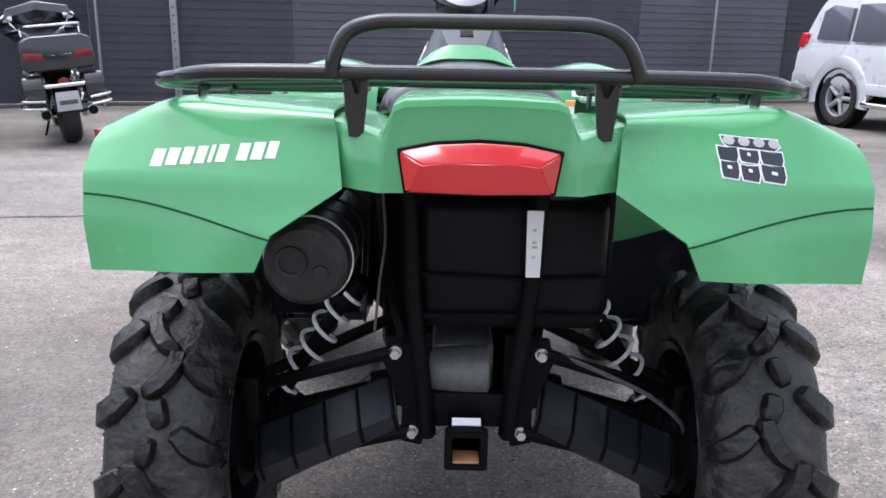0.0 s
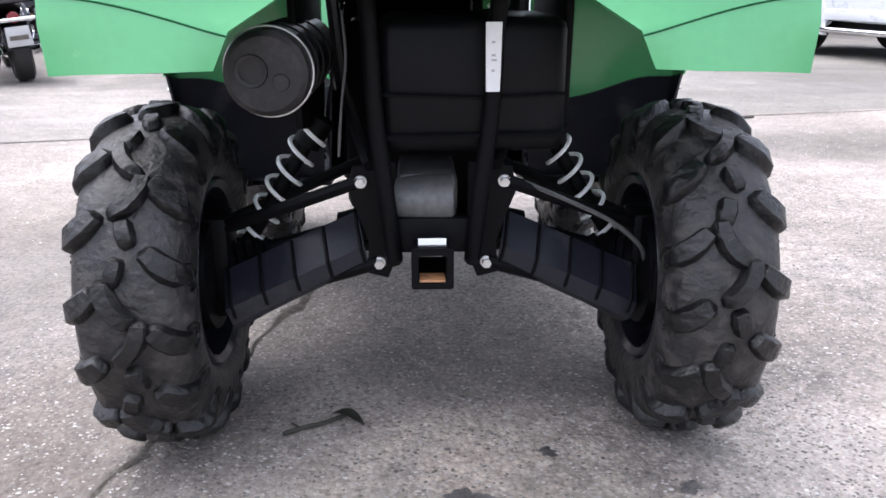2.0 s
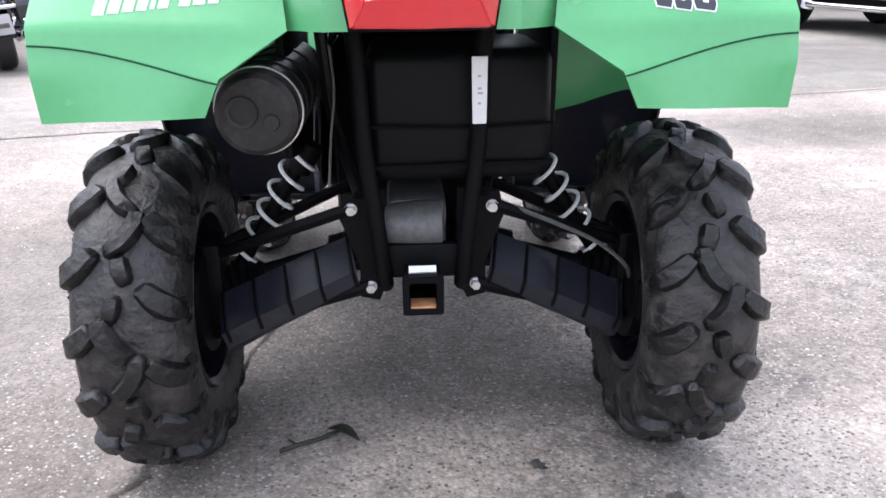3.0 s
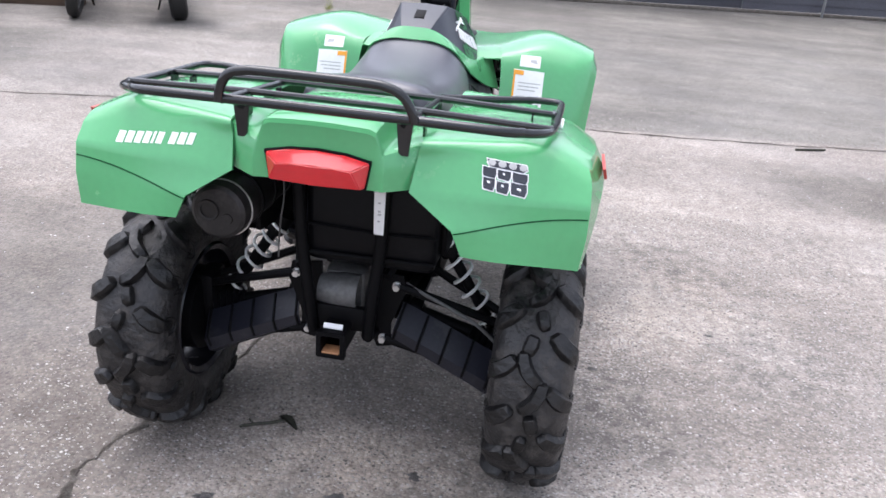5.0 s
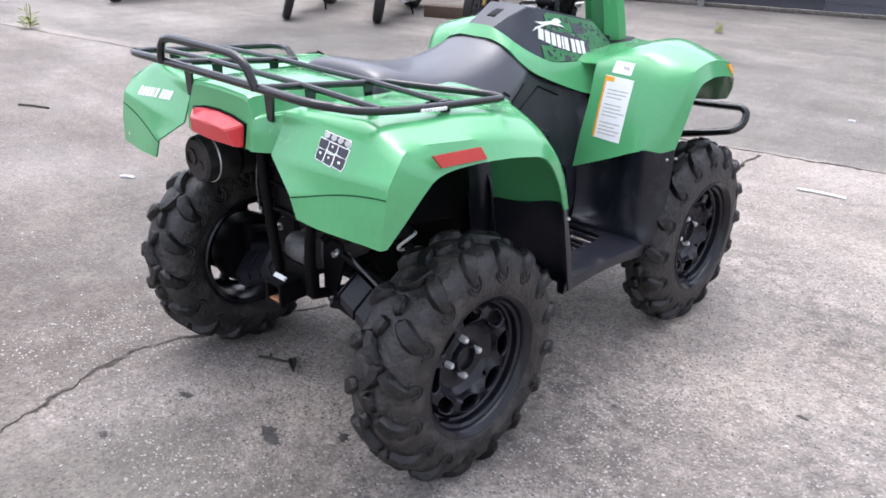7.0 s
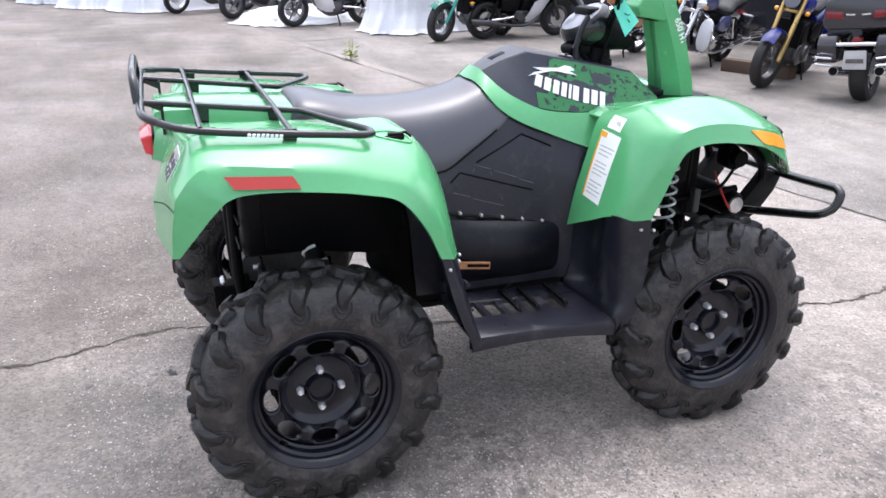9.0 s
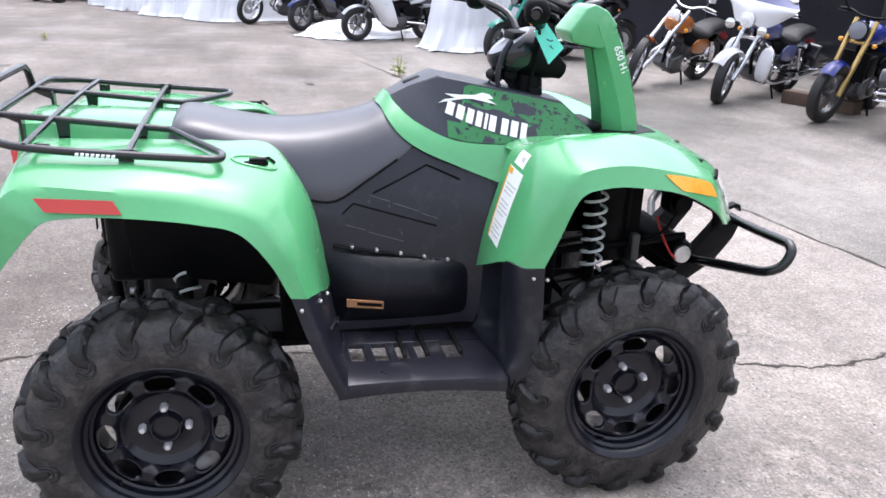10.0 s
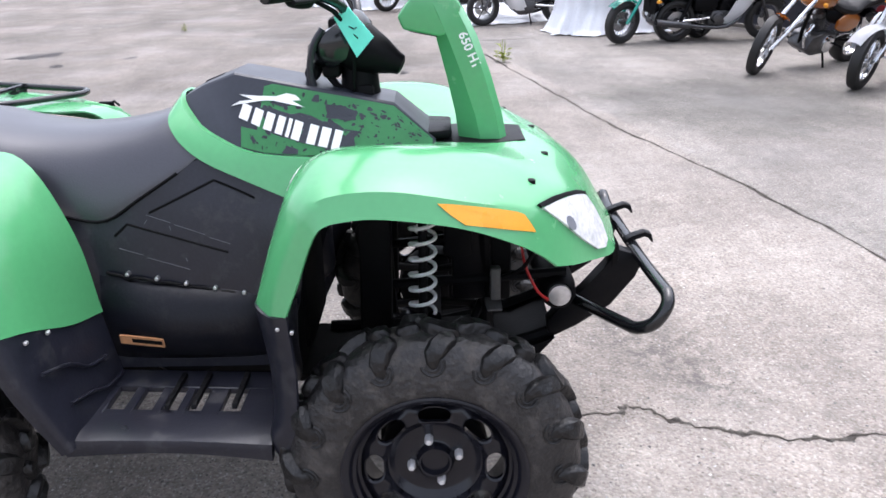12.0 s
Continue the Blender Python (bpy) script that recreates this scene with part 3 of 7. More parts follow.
slab(bm, [(-.1225, .9875), (-.066, .999), (0, 1.003), (.066, .999), (.1225, .9875), (.1125, .9215), (0, .9205), (-.1125, .9215)], "y", -.3775, -.33, 0.002)
part("lamp_gasket", bm, DARK, tail, "black gasket round the lamp")


# flat marks on curved panels: thin plates built from a corner frame
def plate(bm, origin, right, up, outline, thick=0.0016):
    o, r, u = Vector(origin), Vector(right), Vector(up)
    n = r.cross(u).normalized()
    f = [bm.verts.new(o + r * a + u * b + n * thick) for a, b in outline]
    g = [bm.verts.new(o + r * a + u * b - n * 0.004) for a, b in outline]
    bm.faces.new(f)
    bm.faces.new(g[::-1])
    k = len(outline)
    for i in range(k):
        bm.faces.new((f[i], g[i], g[(i + 1) % k], f[(i + 1) % k]))


def brand_bars(bm, origin, right, up, widths, height, slant, gap):
    """A brand wordmark as plain slanted bars."""
    x = 0.0
    for w in widths:
        if w > 0:
            plate(bm, origin, right, up, [(x, 0), (x + w, 0), (x + w + slant * height, height), (x + slant * height, height)])
            x += w + gap
        else:
            x -= w
    return bm


# side reflectors
def reflector():
    bm = bmesh.new()
    plate(bm, (.632, -.205, .958), (0, 1, -.075), (-.26, -.0, 1), [(0, 0), (.155, 0), (.138, .029), (-.022, .029)], 0.003)
    return bm


both("side_reflector", reflector, REDREF, "red side reflector")

# wordmark and badge on the rear faces
bpy.context.view_layer.update()


def on_skin(ob, flat, way, lift):
    """The point of a panel that lies along way from flat, lifted off it."""
    hit, place, normal, _ = ob.ray_cast(Vector(flat), Vector(way).normalized())
    if not hit:
        return None
    if normal.dot(Vector(way)) > 0:
        normal = -normal
    return place + normal * lift


def skin_mark(bm, ob, outline, to_flat, way, lift, drop=.004):
    """A thin mark that follows a panel; outline in two flat coordinates, filled as a fan of strips."""
    cx, cy = sum(p[0] for p in outline) / len(outline), sum(p[1] for p in outline) / len(outline)
    n = len(outline)
    rows = []
    for s in (1.0, .66, .33):
        row = [on_skin(ob, to_flat(cx + (x - cx) * s, cy + (y - cy) * s), way, lift) for x, y in outline]
        if any(p is None for p in row):
            return
        rows.append([bm.verts.new(p) for p in row])
    low = [bm.verts.new(on_skin(ob, to_flat(x, y), way, lift - drop)) for x, y in outline]
    mid = on_skin(ob, to_flat(cx, cy), way, lift)
    c = bm.verts.new(mid)
    for a, b in zip([low] + rows, rows):
        for k in range(n):
            bm.faces.new((a[k], a[(k + 1) % n], b[(k + 1) % n], b[k]))
    for k in range(n):
        bm.faces.new((rows[-1][k], rows[-1][(k + 1) % n], c))


rear_right, rear_left = [o for o in atv.children if o.name.startswith("rear_fender")][:2]
BACK = (0, 1, -.12)


def rear_flat(x, z):
    return (x, -.60, z + .03)


def badge_flat(x, z):
    return (.358 + (x - .348) * .93, -.60, 1.008 + (z - .96) * .9 - (x - .348) * .07)


bm = bmesh.new()
x = -.497
for w in (.0175, .017, .016, .015, .006, .015, -.011, .016, .017, .015):
    if w < 0:
        x -= w
        continue
    z = .950 + (x + .50) * .085
    skin_mark(bm, rear_left, [(x, z), (x + w, z), (x + w + .006, z + .026), (x + .006, z + .026)], rear_flat, BACK, .0012)
    x += w + .0055
pieces("wordmark", bm, WHITE, atv, "white slanted wordmark bar")
BADGE_BLOCKS = [(.354, .931, .029, .026), (.3865, .929, .030, .024), (.420, .930, .039, .026), (.350, .9595, .033, .0215), (.3855, .9595, .032, .0195), (.4205, .9585, .037, .0205), (.357, .983, .097, .016)]


def badge_block(bm, x0, z0, w, h, grow, lift):
    """A block with cut corners, grown on all sides."""
    x0, z0, w, h = x0 - grow, z0 - grow, w + 2 * grow, h + 2 * grow
    skin_mark(bm, rear_right, [(x0 + w * .10, z0), (x0 + w * .9, z0 - .002), (x0 + w, z0 + h * .35), (x0 + w * .95, z0 + h), (x0 + w * .4, z0 + h * .95), (x0, z0 + h), (x0 + w * .03, z0 + h * .4)], badge_flat, BACK, lift)


bm = bmesh.new()
for block in BADGE_BLOCKS:
    badge_block(bm, *block, .0024, .0010)
badge = pieces("badge", bm, WHITE, atv, "white-edged charcoal badge block")[0]
bm = bmesh.new()
for block in BADGE_BLOCKS:
    badge_block(bm, *block, 0, .0020)
pieces("badge_bar", bm, DECAL, badge)
bm = bmesh.new()
for k in range(4):
    skin_mark(bm, rear_right, [(.369 + k * .025 + .010 * math.cos(a), .992 + .008 * math.sin(a)) for a in [math.pi * i / 4 for i in range(8)]], badge_flat, BACK, .0028)
pieces("badge_dot", bm, PRINT, badge)
bm = bmesh.new()
for x0, z0, w in ((.364, .945, .007), (.398, .942, .006), (.436, .941, .009), (.398, .969, .005)):
    skin_mark(bm, rear_right, [(x0, z0), (x0 + w, z0 - .001), (x0 + w, z0 + .004), (x0, z0 + .005)], badge_flat, BACK, .0030)
pieces("badge_mark", bm, WHITE, badge)

# seam between each fender and its lower extension
for ob, s in ((rear_right, 1), (rear_left, -1)):
    pts = []
    for k in range(25):
        t = k / 24
        xx = .312 + .288 * t
        p = on_skin(ob, (s * xx, -.60, .850 + .062 * math.sin(t * 1.5) ** 1.1 + .025), BACK, .0002)
        if p:
            pts.append(p)
    part("seam", tube(bmesh.new(), pts, .0018, 6), SEAM, atv, "dark seam line in the fender")

# front fenders
FF_IN = [(.257, .880, .628), (.265, .897, .75), (.27, .93, .88), (.262, .968, .985), (.25, 1.05, 1.008), (.215, 1.25, 1.008), (.19, 1.40, 1.003), (.17, 1.53, .983), (.155, 1.65, .912), (.14, 1.742, .765)]
FF_MID = [(.40, .875, .69), (.41, .897, .78), (.415, .93, .89), (.41, .975, 1.0), (.40, 1.06, 1.052), (.39, 1.25, 1.058), (.36, 1.40, 1.028), (.335, 1.525, .974), (.305, 1.615, .915), (.255, 1.722, .748)]
FF_OUT = [(.507, .883, .737), (.515, .905, .80), (.52, .94, .90), (.52, .985, .99), (.515, 1.07, 1.035), (.51, 1.22, 1.04), (.49, 1.37, 1.008), (.45, 1.48, .970), (.425, 1.545, .925), (.372, 1.640, .773)]
FF_EDGE = [(.565, .92, .737), (.575, .945, .81), (.585, .985, .91), (.592, 1.03, .985), (.595, 1.09, 1.012), (.59, 1.20, 1.015), (.572, 1.345, .987), (.522, 1.455, .953), (.490, 1.508, .920), (.442, 1.592, .792)]
FF_LIP = [(.60, .966, .748), (.607, 1.0, .83), (.612, 1.03, .91), (.615, 1.055, .948), (.615, 1.10, .962), (.612, 1.18, .965), (.598, 1.33, .940), (.556, 1.445, .889), (.525, 1.508, .848), (.497, 1.545, .812)]
both("front_fender", lambda: loft([FF_IN, FF_MID, FF_OUT, FF_EDGE, FF_EDGE, FF_LIP], 5, 4, 0.005), GREEN, "green moulded plastic fender")


def hood():
    left = [(-x, y, z) for x, y, z in FF_IN[3:]]
    mid = [(0, y + .012 * i / 6, z - (.018 if i < 4 else -.006)) for i, (x, y, z) in enumerate(FF_IN[3:])]
    return loft([left, mid, FF_IN[3:]], 5, 5, 0.005)


part("hood", hood(), GREEN, atv, "green plastic hood")


# turn reflectors and headlamps
bpy.context.view_layer.update()
front_right, front_left = [o for o in atv.children if o.name.startswith("front_fender")][:2]
for ob, s in ((front_right, 1), (front_left, -1)):
    # amber reflector between its four corners
    c0, c1 = Vector((.618 * s, 1.272, 1.003)), Vector((.515 * s, 1.462, .943))
    drop = Vector((.016 * s, .027, -.037))
    way = Vector((-.80 * s, -.50, -.30)).normalized()

    def amber_flat(u, v):
        return c0 + (c1 - c0) * u + drop * v - way * .3

    bm = bmesh.new()
    skin_mark(bm, ob, [(.13, .0), (.25, -.03), (.4, -.03), (.7, -.03), (.92, 0), (1.0, .1), (1.03, .55), (1.05, 1.0), (.8, 1.02), (.5, 1.02), (.27, 1.0), (.19, .55)], amber_flat, way, .003, .008)
    part("amber_reflector", bm, AMBER, atv, "amber side reflector")
    brow, across = Vector((.480 * s, 1.502, .948)), Vector((-.233 * s, .146, -.047))
    fall = Vector((-.006 * s, .077, -.16))
    way2 = Vector((-.438 * s, -.82, -.376)).normalized()

    def lamp_flat(u, v):
        return brow + across * u + fall * v - way2 * .25

    bm = bmesh.new()
    skin_mark(bm, ob, [(.03, .06), (.25, .02), (.5, .0), (.75, .0), (.93, .04), (.98, .25), (.97, .5), (.90, .76), (.78, .86), (.62, .84), (.45, .64), (.22, .32)], lamp_flat, way2, .006, .012)
    lens = part("headlamp", bm, LENS, atv, "clear headlamp lens", 60)
    bm = bmesh.new()
    skin_mark(bm, ob, [(.0, .0), (.25, -.05), (.5, -.07), (.75, -.06), (.96, -.01), (.96, .03), (.75, -.01), (.5, -.02), (.25, .0), (.02, .05)], lamp_flat, way2, .0068, .012)
    part("lamp_brow", bm, DARK, lens, "black gap above the headlamp")
    bm = bmesh.new()
    skin_mark(bm, ob, [(.34 + .07 * math.cos(q), .36 + .11 * math.sin(q)) for q in [2 * math.pi * k / 12 for k in range(12)]], lamp_flat, way2, .0072, .004)
    part("bulb_reflector", bm, DIAL, lens, "grey bulb reflector")

# seat: a saddle from rear to front
SEAT = [(0, .985, .15, 1.0, .15), (.03, 1.062, .165, 1.0, .17), (.09, 1.07, .18, .985, .185), (.20, 1.046, .185, .94, .20), (.30, 1.035, .185, .875, .212), (.38, 1.035, .185, .848, .217), (.462, 1.043, .18, .840, .217), (.55, 1.060, .165, .893, .209), (.645, 1.088, .14, .952, .190), (.715, 1.06, .12, 1.0, .162)]


def seat():
    curves = []
    for f, g in ((-1, -.04), (-1.015, .10), (-1.0, .32), (-.93, .62), (-.75, .86), (-.4, .975), (0, 1), (.4, .975), (.75, .86), (.93, .62), (1.0, .32), (1.015, .10), (1, -.04)):
        curves.append([(f * (wt + (wb - wt) * (1 - g)), y, lo + (top - lo) * g) for y, top, wt, lo, wb in SEAT])
    return loft(curves, 5, 3, 0)


part("seat", seat(), VINYL, atv, "black vinyl saddle seat with light sheen")


def seat_seam():
    return tube(bmesh.new(), [(wb + .001, y, lo - .004) for y, top, wt, lo, wb in SEAT[3:9]], .004, 8, 4)


both("seat_piping", seat_seam, DARK, "black piping along the seat hem")

# green collar and black pod with its printed side panels
COL_LOW = [(.0, .606, 1.085), (.07, .612, 1.083), (.135, .622, 1.060), (.168, .655, 1.016), (.188, .715, .973), (.207, .82, .928), (.23, .92, .890), (.262, .985, .87)]
COL_UP = [(.0, .634, 1.120), (.045, .638, 1.117), (.086, .652, 1.095), (.132, .702, 1.050), (.161, .785, 1.008), (.174, .85, .992), (.180, .95, .984), (.20, 1.06, .985)]


def collar():
    top = [(x + .012 * min(1, x / .08), y, z) for x, y, z in COL_UP]
    ledge = [(x - .012 * min(1, x / .08), y + .006, z - .003) for x, y, z in COL_UP]
    mid = [((p[0] + q[0]) / 2 + .0015, (p[1] + q[1]) / 2, (p[2] + q[2]) / 2) for p, q in zip(COL_LOW, top)]
    full = []
    for curve in (COL_LOW, mid, top):
        full.append([(-x, y, z) for x, y, z in curve[:0:-1]] + list(curve))
    full.append(full[-1])
    full.append([(-x, y, z) for x, y, z in ledge[:0:-1]] + list(ledge))
    return loft(full, 4, 4, 0.005)


part("collar", collar(), GREEN, atv, "green plastic collar round the seat nose")

POD_Y = [.642, .70, .785, .86, .95, 1.06, 1.18, 1.284]
POD_TOP = [1.105, 1.137, 1.170, 1.156, 1.138, 1.116, 1.090, .999]
POD_HALF = [.05, .066, .085, .090, .090, .090, .087, .112]
POD_LOW = [1.094, 1.045, 1.003, .987, .979, .979, .979, .982]
POD_WIDE = [.082, .127, .156, .169, .174, .166, .150, .118]


def pod():
    rows = []
    for i in range(8):
        half = [(POD_WIDE[i] - .012, POD_LOW[i] - .03), (POD_WIDE[i], POD_LOW[i]), (POD_HALF[i], POD_TOP[i]), (POD_HALF[i] * .93, POD_TOP[i] + .004), (0, POD_TOP[i] + .008)]
        line = [Vector((-x, POD_Y[i], z)) for x, z in half] + [Vector((x, POD_Y[i], z)) for x, z in half[-2::-1]]
        rows.append(line)
    bm = bmesh.new()
    grid(bm, rows)
    bmesh.ops.recalc_face_normals(bm, faces=bm.faces)
    bmesh.ops.solidify(bm, geom=bm.faces[:], thickness=.006)
    return bm


part("pod", pod(), DECAL, atv, "charcoal plastic console pod", 20)


def pod_point(y, f, lift=0.0):
    """A point of the pod's right flank: f from the hem (0) to the top edge (1)."""
    i = max(k for k in range(7) if POD_Y[k] <= y)
    t = (y - POD_Y[i]) / (POD_Y[i + 1] - POD_Y[i])
    g = lambda a: a[i] + (a[i + 1] - a[i]) * t
    low, top = Vector((g(POD_WIDE), y, g(POD_LOW))), Vector((g(POD_HALF), y, g(POD_TOP)))
    n = Vector((top.z - low.z, 0, low.x - top.x)).normalized()
    return low + (top - low) * f + n * (lift + .0015)


def flank_patch(bm, outline, lift):
    """A thin printed patch on the flank; outline of (y, f) in order."""
    cy, cf = sum(p[0] for p in outline) / len(outline), sum(p[1] for p in outline) / len(outline)
    c = bm.verts.new(pod_point(cy, cf, lift))
    ring = [bm.verts.new(pod_point(y, f, lift)) for y, f in outline]
    low = [bm.verts.new(pod_point(y, f, lift - .005)) for y, f in outline]
    for k in range(len(ring)):
        j = (k + 1) % len(ring)
        bm.faces.new((c, ring[k], ring[j]))
        bm.faces.new((ring[k], low[k], low[j], ring[j]))


def green_graphic():
    bm = bmesh.new()
    rows = []
    ys = [.802, .815, .83, .842, .85, .855, .86, .88, .90, .93, .95, .98, 1.01, 1.04, 1.06, 1.10, 1.14, 1.18, 1.21, 1.24, 1.262, 1.276]
    for y in ys:
        hi = min(.965, .30 + max(0, y - .842) * 34)
        rows.append([pod_point(y, .02 + (hi - .02) * k / 8, .0012) for k in range(9)])
    grid(bm, rows)
    bmesh.ops.solidify(bm, geom=bm.faces[:], thickness=.003)
    return bm


both("printed_panel", green_graphic, DECALGREEN, "green printed panel with charcoal splatter")


def splatter():
    bm = bmesh.new()
    rnd = random.Random(5)
    for k in range(190):
        y = .81 + .46 * rnd.random() ** 1.25
        f = rnd.uniform(.06, .90)
        if f > .24 and y < .87:
            continue
        r = rnd.uniform(.0022, .0062) * (1.8 if rnd.random() < .25 else 1)
        a0 = rnd.uniform(0, 6.28)
        e = rnd.uniform(.3, .9)
        ring = []
        for i in range(9):
            a = 2 * math.pi * i / 9
            q = r * rnd.uniform(.65, 1.3)
            dy, dz = q * math.cos(a), q * e * math.sin(a)
            ring.append((y + dy * math.cos(a0) - dz * math.sin(a0), f + (dy * math.sin(a0) + dz * math.cos(a0)) / .16))
        if max(p[0] for p in ring) < 1.27:
            flank_patch(bm, ring, .0024)

    def blot(outline, seed):
        """A larger ragged patch."""
        rag = random.Random(seed)
        cy, cf = sum(p[0] for p in outline) / len(outline), sum(p[1] for p in outline) / len(outline)
        ring = []
        for (y0, f0), (y1, f1) in zip(outline, outline[1:] + outline[:1]):
            for t in (0, .33, .67):
                s = rag.uniform(.86, 1.12)
                ring.append((cy + (y0 + (y1 - y0) * t - cy) * s, cf + (f0 + (f1 - f0) * t - cf) * s))
        flank_patch(bm, ring, .0020)

    blot([(.86, .34), (.93, .22), (1.0, .14), (1.07, .05), (1.09, .40), (1.03, .52), (.95, .60), (.86, .66)], 1)
    blot([(1.015, .60), (1.05, .56), (1.085, .60), (1.09, .74), (1.05, .82), (1.015, .78)], 2)
    blot([(1.0, .03), (1.05, .03), (1.06, .10), (1.02, .16)], 3)
    blot([(.87, .70), (.91, .66), (.93, .72), (.90, .80)], 4)
    blot([(.905, .03), (.94, .03), (.945, .10), (.915, .14)], 6)
    return bm


both("splatter", splatter, DECAL, "charcoal splatter print")


def pod_wordmark():
    bm = bmesh.new()
    y = .797
    for w in (.026, .025, .024, .021, .010, .024, -.009, .025, .027, .023):
        if w < 0:
            y -= w
            continue
        f0, f1 = .42 - (y - .795) * 1.34, .42 - (y + w - .795) * 1.34
        tall = .215 + (y - .795) * .40
        flank_patch(bm, [(y, f0), (y + w * .82, f1 + w * .24), (y + w * .82 + .012, f1 + w * .24 + tall), (y + .012, f0 + tall)], .0034)
        y += w + .0045
    flank_patch(bm, [(.779, .565), (.80, .645), (.832, .70), (.80, .735), (.845, .765), (.89, .80), (.915, .865), (.938, .86), (.950, .80), (.928, .775), (.958, .705), (.915, .745), (.88, .735), (.85, .705), (.815, .64)], .0034)
    return bm


both("wordmark", pod_wordmark, WHITE, "white slanted wordmark bars and emblem", split=True)

# slot in the top of the pod
bm = bmesh.new()
box(bm, (-.018, .690, 1.1445), (.018, .745, 1.1535), .003)
bmesh.ops.rotate(bm, verts=bm.verts, cent=(0, .72, 1.15), matrix=Matrix.Rotation(radians(21), 3, "X"))
part("pod_latch", bm, DARK, atv, "black latch")

# side panels under the seat, engine cover and footwells
SIDE_TOP = [(.205, .30, .872), (.211, .38, .842), (.212, .462, .834), (.205, .55, .887), (.190, .64, .945), (.172, .715, .980), (.188, .82, .925), (.228, .965, .885)]
SIDE_MID = [(.225, .32, .80), (.225, .38, .79), (.226, .462, .785), (.222, .55, .80), (.218, .64, .82), (.214, .715, .84), (.222, .82, .81), (.270, .955, .77)]
SIDE_LOW = [(.235, .34, .70), (.235, .40, .70), (.236, .462, .70), (.238, .55, .69), (.24, .64, .678), (.242, .715, .665), (.247, .82, .645), (.270, .935, .63)]
SIDE_FOOT = [(.25, .36, .44), (.25, .42, .44), (.25, .48, .44), (.25, .56, .44), (.25, .66, .44), (.25, .76, .44), (.25, .85, .44), (.262, .88, .44)]
panel_right, panel_left = both("side_panel", lambda: loft([SIDE_TOP, SIDE_MID, SIDE_LOW, SIDE_LOW, SIDE_FOOT], 4, 4, 0.006), BLACK, "scuffed black plastic side panel")
bpy.context.view_layer.update()


def panel_lines(ob, s, lines, r, sink):
    """Thin lines that lie along a side panel; lines of (y, z)."""
    bm = bmesh.new()
    for line in lines:
        pts = []
        for (y0, z0), (y1, z1) in zip(line, line[1:]):
            for k in range(9):
                p = on_skin(ob, (s * .5, y0 + (y1 - y0) * k / 8, z0 + (z1 - z0) * k / 8), (-s, 0, 0), sink)
                if p and (not pts or (p - pts[-1]).length > .004):
                    pts.append(p)
        tube(bm, pts, r, 6)
    return bm


for ob, s in ((panel_right, 1), (panel_left, -1)):
    pieces("panel_rib", panel_lines(ob, s, ([(.570, .853), (.732, .928), (.832, .885)], [(.480, .797), (.513, .826), (.60, .800), (.76, .752)]), .0032, .0006), DARK, atv, "moulded rib line")
    pieces("scuff_mark", panel_lines(ob, s, ([(.562, .848), (.62, .828)], [(.63, .823), (.705, .797)], [(.715, .790), (.765, .773)], [(.488, .766), (.545, .748)], [(.556, .741), (.66, .709)], [(.556, .826), (.563, .838)], [(.62, .81), (.616, .822)], [(.655, .73), (.650, .742)]), .0011, .0002), SCUFF, atv, "pale scuff along a rib")


def engine_cover():
    bm = bmesh.new()
    rows = []
    for i in range(15):
        y = .43 + .425 * i / 14
        e = math.sin(math.pi * min(1, max(0, (i + .6) / 15.2))) ** .5
        rows.append([Vector((.235 + (.068 * e) * math.sin(math.pi * (k / 10)) ** .6, y, .455 + (.245 - .05 * i / 14) * k / 10)) for k in range(11)])
    grid(bm, rows)
    bmesh.ops.solidify(bm, geom=bm.faces[:], thickness=.006)
    return bm


both("engine_cover", engine_cover, BLACK, "black rounded engine cover")


def cover_bolts():
    bm = bmesh.new()
    for i in range(5):
        lathe(bm, [(.235, .0055), (.251, .0055), (.253, .003)], 10, "x", (0, .505 + i * .072, .703 - i * .0135), True)
    return bm


def cover_ridge():
    pts = []
    for i in range(49):
        y = .452 + .36 * i / 48
        pts.append((.246 - .006 * (i in (0, 48)), y, .700 - (y - .505) * .187 + .009 * abs(math.sin(math.pi * (y - .505) / .072)) ** .5 - .012))
    return tube(bmesh.new(), pts, .0045, 8)


both("cover_screw", cover_bolts, STEEL, "small bright screw", split=True)
both("cover_ridge", cover_ridge, DARK, "scalloped cover edge")


def id_plate():
    bm = bmesh.new()
    plate(bm, (.299, .482, .545), (0, 1, -.13), (.12, 0, 1), [(0, -.008), (.108, -.008), (.108, .016), (0, .016)])
    return bm


both("id_plate", id_plate, BRASS, "orange label plate with plain bars")


def id_bar():
    bm = bmesh.new()
    plate(bm, (.2998, .482, .545), (0, 1, -.13), (.12, 0, 1), [(.030, -.001), (.104, -.001), (.104, .010), (.030, .010)])
    return bm


both("id_bar", id_bar, DARK, "dark plain bar on the plate")


